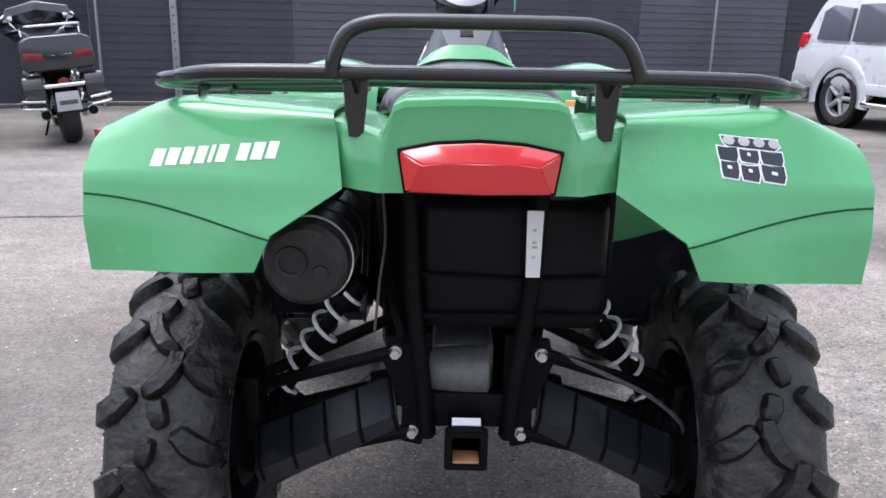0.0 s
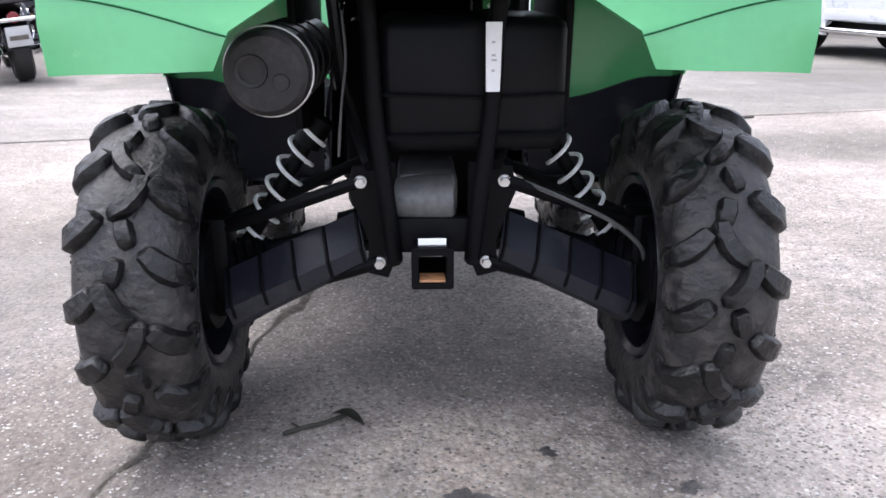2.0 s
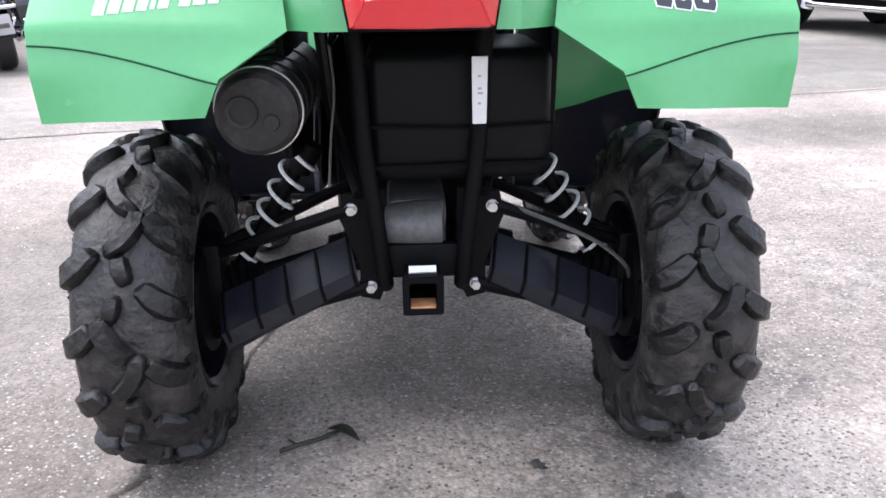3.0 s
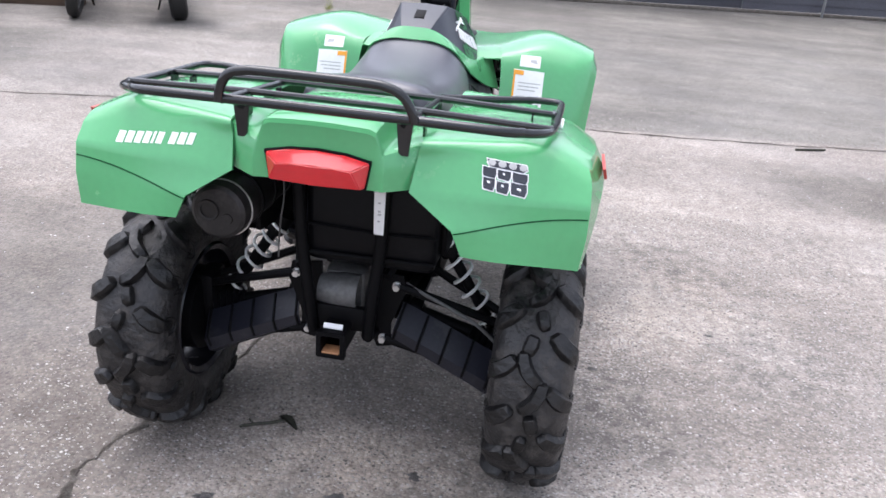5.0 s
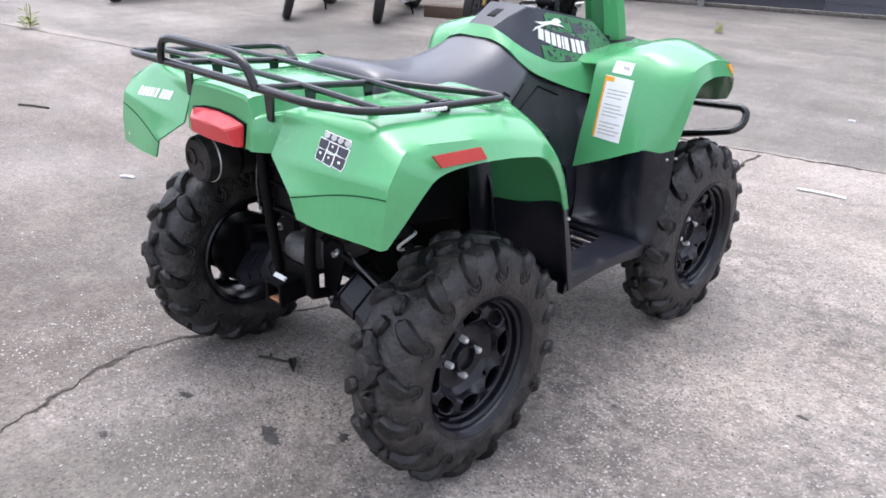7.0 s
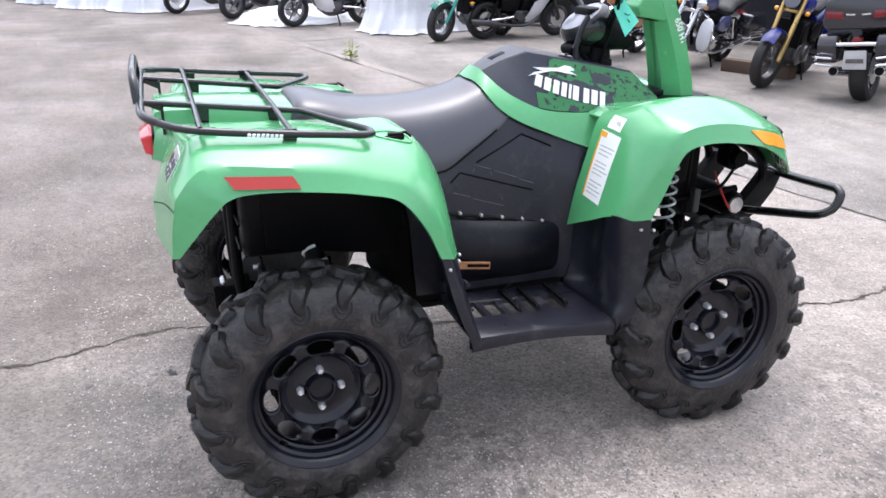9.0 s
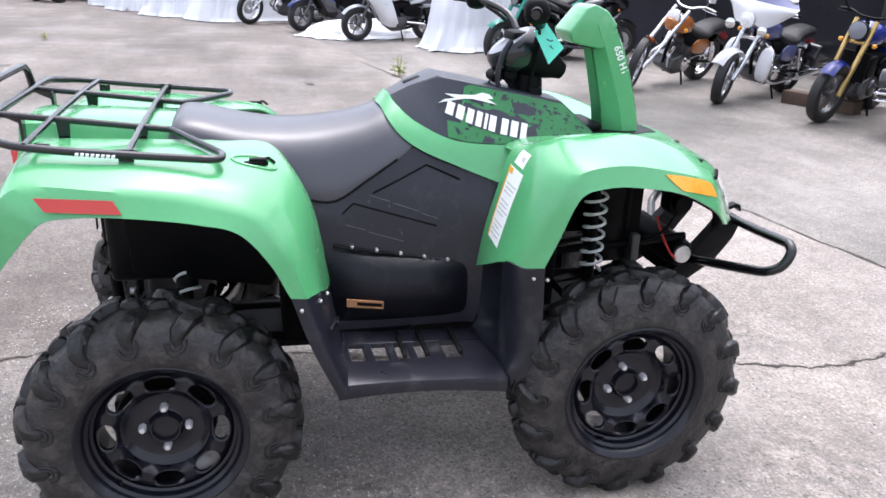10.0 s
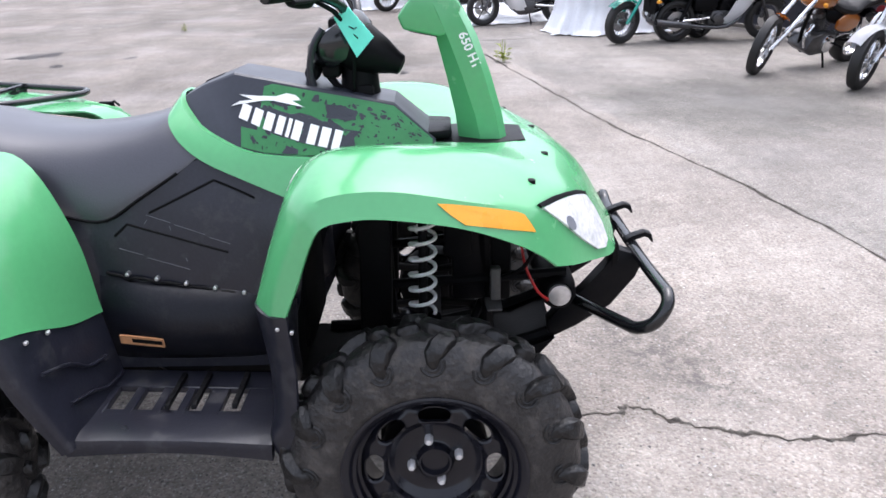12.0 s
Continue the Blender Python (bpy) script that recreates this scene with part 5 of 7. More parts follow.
both("lamp_bowl", lamp_bowl, DARK, "black back of the headlamp", split=True)
bm = bmesh.new()
box(bm, (-.24, 1.38, .60), (-.14, 1.44, .90), .01)
box(bm, (-.13, 1.40, .56), (.13, 1.48, .93), .012)
part("radiator", bm, DARK, atv, "black radiator")
for s in (1, -1):
    bm = slab(bmesh.new(), [(1.322, .58), (1.408, .58), (1.412, .72), (1.402, .89), (1.332, .915), (1.318, .80)], "x", min(s * .135, s * .165), max(s * .135, s * .165), .008)
    part("radiator_shroud", bm, UNDER, atv, "black shroud beside the radiator")
bm = bmesh.new()
box(bm, (.168, 1.42, .592), (.200, 1.447, .682), .005)
slab(bm, [(.16, 1.405), (.235, 1.41), (.235, 1.45), (.16, 1.45)], "z", .578, .585, .002, 1)
part("relay_box", bm, CAST, atv, "pale grey relay box")
bm = bmesh.new()
slab(bm, [(.06, .36), (1.0, .335), (1.55, .40), (1.60, .46), (1.5, .42), (.98, .352), (.06, .38)], "x", -.16, .16, .0)
part("skid_plate", bm, DARK, atv, "black belly plate")
bm = bmesh.new()
box(bm, (-.20, .30, .38), (.20, .92, .84), .03)
box(bm, (-.15, .86, .42), (.15, .94, .90), .03)
lathe(bm, [(-.24, .11), (-.22, .13), (.22, .13), (.24, .11)], 24, "x", (0, .62, .52), True)
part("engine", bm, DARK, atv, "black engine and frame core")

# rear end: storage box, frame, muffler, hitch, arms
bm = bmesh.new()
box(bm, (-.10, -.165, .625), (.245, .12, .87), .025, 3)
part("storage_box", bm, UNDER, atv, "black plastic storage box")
bm = bmesh.new()
tube(bm, [(-.10, -.172, .655), (.245, -.172, .66)], .006, 6)
tube(bm, [(-.10, -.172, .735), (.10, -.172, .728), (.245, -.172, .735)], .004, 6)
part("box_rib", bm, DARK, atv)
bm = bmesh.new()
slab(bm, [(.090, .862), (.119, .862), (.117, .743), (.092, .743)], "y", -.2085, -.2055, .001, 1)
strip = part("hanging_tag", bm, WHITE, atv, "white hanging strip tag")
bm = bmesh.new()
for z, w in ((.778, .006), (.796, .009), (.804, .007), (.826, .006)):
    plate(bm, (.101, -.2088, z), (1, 0, 0), (0, 0, 1), [(0, 0), (w, 0), (w, .004), (0, .004)], .0005)
pieces("print_bar", bm, PRINT, strip)


def rear_tubes():
    bm = bmesh.new()
    tube(bm, [(.118, -.22, .93), (.112, -.185, .86), (.105, -.178, .70), (.088, -.175, .55), (.075, -.165, .42)], .0165, 10, 4)
    tube(bm, [(.118, -.22, .93), (.14, -.05, .95), (.16, .15, .95), (.18, .40, .86)], .0165, 10, 4)
    tube(bm, [(.075, -.165, .42), (.10, .1, .38), (.13, .5, .36)], .0165, 10, 4)
    tube(bm, [(.118, -.15, .60), (.18, .05, .72), (.21, .2, .9)], .014, 8)
    return bm


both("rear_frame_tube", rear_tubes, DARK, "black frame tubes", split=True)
bm = bmesh.new()
lathe(bm, [(-.300, .002), (-.300, .060), (-.293, .069), (-.27, .073), (.20, .073), (.24, .05)], 32, "y", (-.275, 0, .785))
muffler = part("muffler", bm, SOOT, atv, "sooty black canister muffler")
for y in (-.19, -.10, .02):
    bm = lathe(bmesh.new(), [(y - .007, .0725), (y - .006, .0765), (y + .006, .0765), (y + .007, .0725)], 36, "y", (-.275, 0, .785))
    part("muffler_band", bm, UNDER, muffler, "flat black band")
bm = tube(bmesh.new(), [(-.275 + .0735 * math.cos(a), -.262, .785 + .0735 * math.sin(a)) for a in [2 * math.pi * k / 40 for k in range(40)]], .0028, 6, 0, True)
part("muffler_clamp", bm, STEEL, muffler, "bright clamp ring")
bm = bmesh.new()
lathe(bm, [(-.3035, .020), (-.305, .026), (-.298, .028)], 20, "y", (-.297, 0, .79))
lathe(bm, [(-.303, .001), (-.303, .013), (-.298, .015)], 20, "y", (-.250, 0, .772))
part("muffler_outlet", bm, SOOT, muffler, "soot-grey outlet")
bm = tube(bmesh.new(), [(-.16, -.16, .88), (-.155, -.165, .80), (-.165, -.17, .72), (-.175, -.16, .62)], .0025, 6, 4)
part("cable", bm, CAST, atv, "grey cable")
bm = bmesh.new()
lathe(bm, [(-.062, .03), (-.060, .044), (-.02, .050), (.0, .052), (.05, .052)], 24, "x", (-.012, -.11, .52), True)
box(bm, (-.07, -.10, .46), (.05, .10, .575), .02)
part("differential", bm, CAST, atv, "dusty cast gear case")
# hitch receiver
bm = bmesh.new()
rings = []
for y, g, k in ((-.10, 0, 0), (-.228, 0, 0), (-.228, .007, 0), (-.249, .007, 0), (-.249, 0, 1), (-.10, 0, 1)):
    x0, x1, z0, z1 = (-.047 - g, .039 + g, .384 - g, .468 + g) if not k else (-.037, .029, .394, .458)
    rings.append([bm.verts.new(p) for p in ((x0, y, z0), (x1, y, z0), (x1, y, z1), (x0, y, z1))])
for p, q in zip(rings, rings[1:] + rings[:1]):
    for k in range(4):
        bm.faces.new((p[k], p[(k + 1) % 4], q[(k + 1) % 4], q[k]))
for v in bm.verts:
    v.co.x, v.co.z = -.004 + (v.co.x + .004) * .78, .426 + (v.co.z - .426) * .80
bmesh.ops.bevel(bm, geom=bm.edges[:], offset=.0025, segments=2, affect="EDGES")
hitch = part("hitch_receiver", bm, DARK, atv, "black square hitch receiver")
bm = bmesh.new()
box(bm, (-.028, -.246, .3990), (.020, -.205, .4045), .001, 1)
part("hitch_tongue", bm, BRASS, hitch, "rusty orange inside face")
bm = bmesh.new()
box(bm, (-.09, -.165, .43), (.085, -.14, .50), .006)
part("hitch_plate", bm, DARK, atv, "black hitch plate")
bm = bmesh.new()
plate(bm, (-.030, -.226, .466), (1, 0, 0), (0, .75, .66), [(0, 0), (.052, 0), (.052, .014), (0, .014)], .0015)
part("hitch_label", bm, WHITE, atv, "white hitch label")


def bolts():
    bm = bmesh.new()
    for x, z in ((.107, .394), (.140, .56)):
        lathe(bm, [(-.132, .0095), (-.118, .0095), (-.117, .006), (-.10, .006)], 6, "y", (x, 0, z), True)
        lathe(bm, [(-.117, .0125), (-.112, .0125)], 14, "y", (x, 0, z), True)
    return bm


both("bolt", bolts, STEEL, "bright suspension bolts", split=True)


def brackets():
    bm = bmesh.new()
    slab(bm, [(.07, .60), (.155, .59), (.165, .54), (.125, .44), (.13, .37), (.09, .36), (.065, .42)], "y", -.112, -.102, .002, 1)
    return bm


both("pivot_bracket", brackets, DARK, "black pivot bracket")


def rear_arms():
    bm = bmesh.new()
    tube(bm, [(.140, -.11, .56), (.44, -.03, .44)], .013, 8)
    tube(bm, [(.140, .10, .56), (.44, .02, .44)], .013, 8)
    tube(bm, [(.107, -.11, .394), (.44, -.04, .275)], .015, 8)
    tube(bm, [(.107, .12, .394), (.44, .03, .275)], .015, 8)
    tube(bm, [(.08, 0, .46), (.45, 0, .355)], .02, 10)
    tube(bm, [(.10, 0, .455), (.15, 0, .44), (.19, 0, .43)], .036, 12)
    box(bm, (.42, -.05, .25), (.475, .05, .47), .012)
    return bm


both("suspension_arm", rear_arms, DARK, "black suspension arms", split=True)


def boot(a, b, r0, r1, ribs):
    """A ribbed rubber boot from a to b."""
    a, b = Vector(a), Vector(b)
    d = b - a
    prof = []
    for k in range(ribs):
        r = r0 + (r1 - r0) * k / (ribs - 1)
        prof += [(d.length * k / ribs, r * .78), (d.length * (k + .5) / ribs, r)]
    bm = lathe(bmesh.new(), prof + [(d.length, r1 * .7)], 18, "z", (0, 0, 0), True)
    m = Matrix.Translation(a) @ d.to_track_quat("Z", "Y").to_matrix().to_4x4()
    bmesh.ops.transform(bm, matrix=m, verts=bm.verts)
    return bm


both("shaft_boot", lambda: boot((.425, 0, .362), (.335, 0, .388), .052, .030, 5), UNDER, "ribbed rubber shaft boot")
both("shaft_boot", lambda: boot((.125, 0, .447), (.200, 0, .426), .046, .028, 4), UNDER, "ribbed rubber shaft boot")


def arm_guard():
    bm = bmesh.new()
    top = [(.150, -.058, .486), (.25, -.058, .443), (.34, -.058, .402), (.43, -.058, .362)]
    out = [(.136, -.118, .430), (.236, -.118, .384), (.326, -.118, .342), (.420, -.118, .298)]
    mid = [(.130, -.114, .400), (.23, -.114, .350), (.32, -.114, .306), (.408, -.114, .262)]
    low = [(.128, -.090, .384), (.228, -.090, .334), (.318, -.090, .290), (.398, -.090, .246)]
    return loft([top, out, out, mid, mid, low], 3, 2, .005)


ga, gb = both("arm_guard", arm_guard, BLACK, "ribbed black arm guard")


def guard_ribs():
    bm = bmesh.new()
    for t in (.02, .26, .50, .74, .98):
        x, z = .151 + .276 * t, .484 - .121 * t
        tube(bm, [(x, -.060, z), (x - .013, -.119, z - .055), (x - .020, -.116, z - .085), (x - .023, -.092, z - .101)], .0042, 6)
    return bm


part("rib", guard_ribs(), UNDER, ga)
part("rib", flip(guard_ribs()), UNDER, gb)


def rear_shock():
    bm = bmesh.new()
    tube(bm, [(.225, .04, .66), (.43, .04, .34)], .016, 10)
    tube(bm, [(.225, .04, .66), (.26, .04, .605)], .03, 12)
    return bm


sa, sb = both("rear_shock", rear_shock, DARK, "black shock absorber")
part("spring", coil(bmesh.new(), (.238, .04, .64), (.415, .04, .365), .033, .0048, 6.6, 20), SPRING, sa, "white coil spring")
part("spring", flip(coil(bmesh.new(), (.238, .04, .64), (.415, .04, .365), .033, .0048, 6.6, 20)), SPRING, sb, "white coil spring")
bm = tube(bmesh.new(), [(.16, -.09, .56), (.20, -.10, .545), (.28, -.10, .51), (.36, -.10, .47), (.42, -.10, .42), (.44, -.08, .38)], .005, 6, 4)
part("brake_hose", bm, CAST, atv, "pale brake hose")


def rear_liner():
    bm = bmesh.new()
    slab(bm, [(-.10, .66), (.27, .60), (.32, .68), (.29, .88), (.18, .96), (-.12, .96)], "x", .245, .262, .006)
    return bm


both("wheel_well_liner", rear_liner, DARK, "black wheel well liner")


# ---- wheels ----
# half sections of (across, radius), crown to bead: wide at the rear, narrow in front
REAR_SECTION = [(0, .334), (.035, .333), (.062, .328), (.082, .317), (.095, .299), (.104, .272), (.107, .248), (.103, .224), (.096, .208), (.088, .200)]
FRONT_SECTION = [(0, .338), (.025, .337), (.044, .331), (.059, .319), (.070, .300), (.079, .274), (.084, .248), (.086, .226), (.084, .210), (.078, .200)]


def section_point(section, u):
    """The point and outward normal u metres along a half section from the crown."""
    side = -1 if u < 0 else 1
    u = abs(u)
    for (x0, r0), (x1, r1) in zip(section, section[1:]):
        step = math.hypot(x1 - x0, r1 - r0)
        if u <= step or (x1, r1) == section[-1]:
            f = min(1.0, u / step)
            return Vector((side * (x0 + (x1 - x0) * f), r0 + (r1 - r0) * f)), Vector((side * (r0 - r1) / step, (x1 - x0) / step))
        u -= step


def tyre_mesh(section):
    fine = [(p.x, p.y) for p in spline([(x, r, 0) for x, r in section], 2)]
    return lathe(bmesh.new(), fine[::-1] + [(-x, r) for x, r in fine[1:]], 84, "x")


# lugs as blocks of (across, along, half width, height); the long one hooks over the crown
LUG_CENTRE = [(-.027, .060, .008, .010), (-.027, .053, .0125, .024), (-.024, .034, .0150, .026), (-.015, .012, .0160, .0265), (-.002, -.004, .0155, .026), (.012, -.014, .0140, .025), (.021, -.018, .0110, .017), (.026, -.020, .007, .006)]
LUG_SHOULDER = [(.040, -.020, .0085, .008), (.046, -.027, .0150, .021), (.064, -.045, .0185, .0235), (.082, -.059, .0200, .0235), (.100, -.068, .0190, .020), (.118, -.069, .0150, .011), (.134, -.061, .009, .003)]
LUG_SMALL = [(.004, .034, .0080, .008), (.006, .027, .0125, .020), (.010, .008, .0140, .022), (.016, -.010, .0125, .019), (.020, -.018, .0080, .007)]


def lug_mesh(section, sgn, blocks, spread, flow, seed):
    """Worn blocks that follow the carcass, with steep walls and a slightly dished top."""
    bm = bmesh.new()
    rnd = random.Random(seed)
    for block in blocks:
        du, dv, dw, dh = rnd.uniform(-.003, .003), rnd.uniform(-.006, .006), rnd.uniform(.88, 1.10), rnd.uniform(.80, 1.0)
        block = [(u + du, v + dv, w * dw, h * dh) for u, v, w, h in block]
        path = [Vector((u * spread, v)) for u, v, w, h in block]
        prev = None
        for i, (u, v, w, h) in enumerate(block):
            d = (path[min(i + 1, len(path) - 1)] - path[max(i - 1, 0)]).normalized()
            n = Vector((-d.y, d.x))
            ring = []
            for off, k in ((1.32, -.35), (1.06, .66), (.78, .97), (0, .96), (-.78, .97), (-1.06, .66), (-1.32, -.35)):
                q = path[i] + n * (w * off)
                p, out = section_point(section, q.x)
                e = p + out * (h * k if k > 0 else -.004)
                a = flow * q.y / .345
                ring.append(bm.verts.new((sgn * e.x, e.y * math.sin(a), e.y * math.cos(a))))
            if prev:
                for k in range(7):
                    bm.faces.new((prev[k], prev[(k + 1) % 7], ring[(k + 1) % 7], ring[k]))
            else:
                bm.faces.new(ring[::-1])
            prev = ring
        bm.faces.new(prev)
    return bm


def crescent_mesh(section, sgn, spread, flow):
    """A pair of raised arcs moulded on the sidewall at the end of each lug."""
    bm = bmesh.new()
    for grow, lift in ((1.0, .0035), (.58, .0030)):
        pts = []
        for k in range(9):
            t = math.radians(205 - 200 * k / 8)
            p, out = section_point(section, (.128 + .030 * grow * math.sin(t)) * spread)
            a = flow * (-.062 - .026 * grow * math.cos(t)) / .30
            e = p + out * .001
            pts.append((sgn * e.x, e.y * math.sin(a), e.y * math.cos(a)))
        tube(bm, pts, lift, 6, 2)
    return bm


def rim_mesh():
    bm = bmesh.new()
    lathe(bm, [(-.09, .20), (-.096, .194), (-.088, .178), (-.04, .168), (.02, .170), (.046, .171), (.050, .178), (.068, .180), (.074, .188), (.084, .190), (.092, .197), (.099, .208), (.097, .214), (.088, .211)], 56, "x")
    # dished disc with eight rounded windows in a raised crown
    def at(r, a):
        x = .050 - max(0, r - .158) * .8 - (max(0, .128 - r) / .018) ** 2 * .020
        return (x, r * math.sin(a), r * math.cos(a))
    lathe(bm, [(.070, .184), (.045, .181), (.044, .176), (.038, .174), (at(.170, 0)[0], .170)], 56, "x")
    for w in range(8):
        a0 = 2 * math.pi * w / 8
        hub, out, mid = [], [], []
        for k in range(40):
            t = 2 * math.pi * k / 40
            ca, sa = math.cos(t), math.sin(t)
            m = max(abs(ca), abs(sa))
            out.append(bm.verts.new(at(.140 + .030 * sa / m, a0 + math.pi / 8 * ca / m)))
            ha, hr = .262 * math.copysign(abs(ca) ** .8, ca), .0205 * math.copysign(abs(sa) ** .85, sa)
            p = at(.139 + hr * 1.16, a0 + ha * 1.12)
            mid.append(bm.verts.new((p[0] + .0035, p[1], p[2])))
            hub.append(bm.verts.new(at(.139 + hr, a0 + ha)))
        lip = [bm.verts.new(Vector(v.co) + Vector((-.010, 0, 0))) for v in hub]
        for k in range(40):
            j = (k + 1) % 40
            bm.faces.new((out[k], out[j], mid[j], mid[k]))
            bm.faces.new((mid[k], mid[j], hub[j], hub[k]))
            bm.faces.new((hub[k], hub[j], lip[j], lip[k]))
    lathe(bm, [(at(.110, 0)[0], .110), (.026, .104), (.016, .097), (.012, .090), (.012, .048), (.015, .044), (.030, .042), (.036, .038), (.035, .034), (.022, .030), (.020, .001)], 56, "x")
    bmesh.ops.remove_doubles(bm, verts=bm.verts, dist=.0008)
    return bm


def nut_mesh():
    return lathe(bmesh.new(), [(.006, .0105), (.030, .0105), (.036, .0065)], 6, "x", (0, 0, 0), True)


def valve_mesh():
    return tube(bmesh.new(), [(.050, 0, .178), (.068, 0, .170), (.078, 0, .165)], .0045, 8)


def drum_mesh():
    bm = lathe(bmesh.new(), [(-.09, .05), (-.088, .122), (-.020, .128), (-.008, .124), (-.008, .04)], 32, "x", (0, 0, 0), True)
    box(bm, (-.085, -.13, -.04), (-.035, -.085, .05), .008)
    return bm


def shared(name, first, parent, m, label=""):
    """Another object on the same mesh."""
    c = new(name, first.data)
    c.parent = parent
    c.matrix_basis = m
    if label:
        c["label"] = label
    return c


LUGS = 16
made = {}
for x, y, z, axle, turn, nut_turn in ((.526, -.014, .345, "rear", .0, 0), (-.540, -.014, .345, "rear", 1.1, .6), (.530, 1.272, .347, "front", .19, .25), (-.540, 1.272, .347, "front", 2.0, 1)):
    hub = new("wheel")
    hub.parent = atv
    hub["label"] = "wheel with dusty mud tyre on black steel rim"
    hub.matrix_basis = Matrix.Translation((x, y, z)) @ Matrix.Rotation(math.pi if x < 0 else 0, 4, "Z")
    section, spread = (REAR_SECTION, 1.0) if axle == "rear" else (FRONT_SECTION, .78)
    flow = 1 if x > 0 else -1
    slip = Matrix.Translation((0 if axle == "rear" else -.010, 0, 0))

    def fit(key, name, build, mat, m, label="", angle=38):
        """The first of a kind builds its mesh; the rest share it."""
        if key in made:
            return shared(name, made[key], hub, m, label)
        made[key] = part(name, build(), mat, hub, label, angle)
        made[key].matrix_basis = m
        return made[key]

    fit(("tyre", axle), "tyre", lambda: tyre_mesh(section), CARCASS, Matrix.Identity(4), "dusty black tyre carcass", 50)
    fit("rim", "rim", rim_mesh, RIM, slip, "black steel rim with oval windows")
    fit("drum", "brake_drum", drum_mesh, DARK, slip, "black brake drum")
    fit("valve", "valve_stem", valve_mesh, DARK, slip @ Matrix.Rotation(nut_turn + 2.4, 4, "X"), "short black valve stem")
    for k in range(4):
        fit("nut", "lug_nut", nut_mesh, NUT, slip @ Matrix.Rotation(nut_turn + math.pi / 2 * k, 4, "X") @ Matrix.Translation((0, 0, .057)), "bright lug nut")
    for k in range(LUGS):
        for s, off in ((1, 0), (-1, .5)):
            m = Matrix.Rotation(turn + 2 * math.pi * (k + off) / LUGS, 4, "X")
            wear = (k * 3 + s) % 5
            if k % 2:
                fit(("lug", axle, s, flow, wear), "lug", lambda: lug_mesh(section, s, (LUG_CENTRE,), spread, flow, wear), RUBBER, m, "", 44)
            else:
                fit(("small", axle, s, flow, wear), "small_lug", lambda: lug_mesh(section, s, (LUG_SMALL,), spread, flow, wear + 17), RUBBER, m, "", 44)
            fit(("shoulder", axle, s, flow, wear), "shoulder_lug", lambda: lug_mesh(section, s, (LUG_SHOULDER,), spread, flow, wear + 9), RUBBER, m, "", 44)
            fit(("arc", axle, s, flow), "sidewall_arc", lambda: crescent_mesh(section, s, spread, flow), RUBBER, m, "", 40)


# ---- motorcycles along the fence ----
PAINT = {}


def paint(name, colour, rough=0.22, metal=0.0):
    if name not in PAINT:
        PAINT[name] = material(name, colour, rough, metal, vary=0.06, scale=6, bump=0.01, coat=0.5)
    return PAINT[name]


BIKE_TYRE = material("road_tyre", (0.012, 0.012, 0.012), 0.6, vary=0.2, scale=10, bump=0.1)
ENGINE = material("engine_alloy", (0.10, 0.10, 0.105), 0.32, metal=0.8, vary=0.3, scale=14, bump=0.15)
GOLD = material("gold_anodised_fork", (0.55, 0.38, 0.14), 0.3, metal=0.8, vary=0.1, bump=0.02)
DIMRED = material("dark_red_lens", (0.16, 0.006, 0.010), 0.25, vary=0.1, scale=10, bump=0.02, coat=0.2)
LEATHER = material("seat_leather", (0.007, 0.007, 0.008), 0.5, spec=0.3, vary=0.2, scale=8, bump=0.1)
GLASSY = material("tinted_screen", (0.28, 0.30, 0.34), 0.08, vary=0.05, bump=0.0, coat=0.6)
CLOTH = material("white_tarpaulin", (0.68, 0.70, 0.74), 0.45, vary=0.06, scale=2, fine=30, bump=0.5, bump_scale=2.6, depth=0.05)
WOOD = material("weathered_wood", (0.10, 0.065, 0.045), 0.8, vary=0.3, scale=9, bump=0.3)
LEAF = material("weed_leaf", (0.22, 0.26, 0.03), 0.6, vary=0.4, scale=30, bump=0.1)
TWIG = material("dead_leaf", (0.035, 0.035, 0.025), 0.8, vary=0.3, scale=30, bump=0.2)


SILVER = paint("silver_paint", (0.62, 0.64, 0.67), 0.3, 0.15)
WHITEP = paint("white_paint", (0.75, 0.75, 0.77))
BLUEP = paint("blue_paint", (0.015, 0.03, 0.25))
NAVY = paint("slate_blue_paint", (0.09, 0.10, 0.22))
ORANGE = paint("orange_paint", (0.34, 0.11, 0.02))
BLACKP = paint("black_paint", (0.008, 0.008, 0.01))
MAROON = paint("dark_grey_paint", (0.022, 0.022, 0.027))
TEAL = paint("teal_paint", (0.02, 0.28, 0.22))
REDP = paint("red_paint", (0.45, 0.012, 0.015))


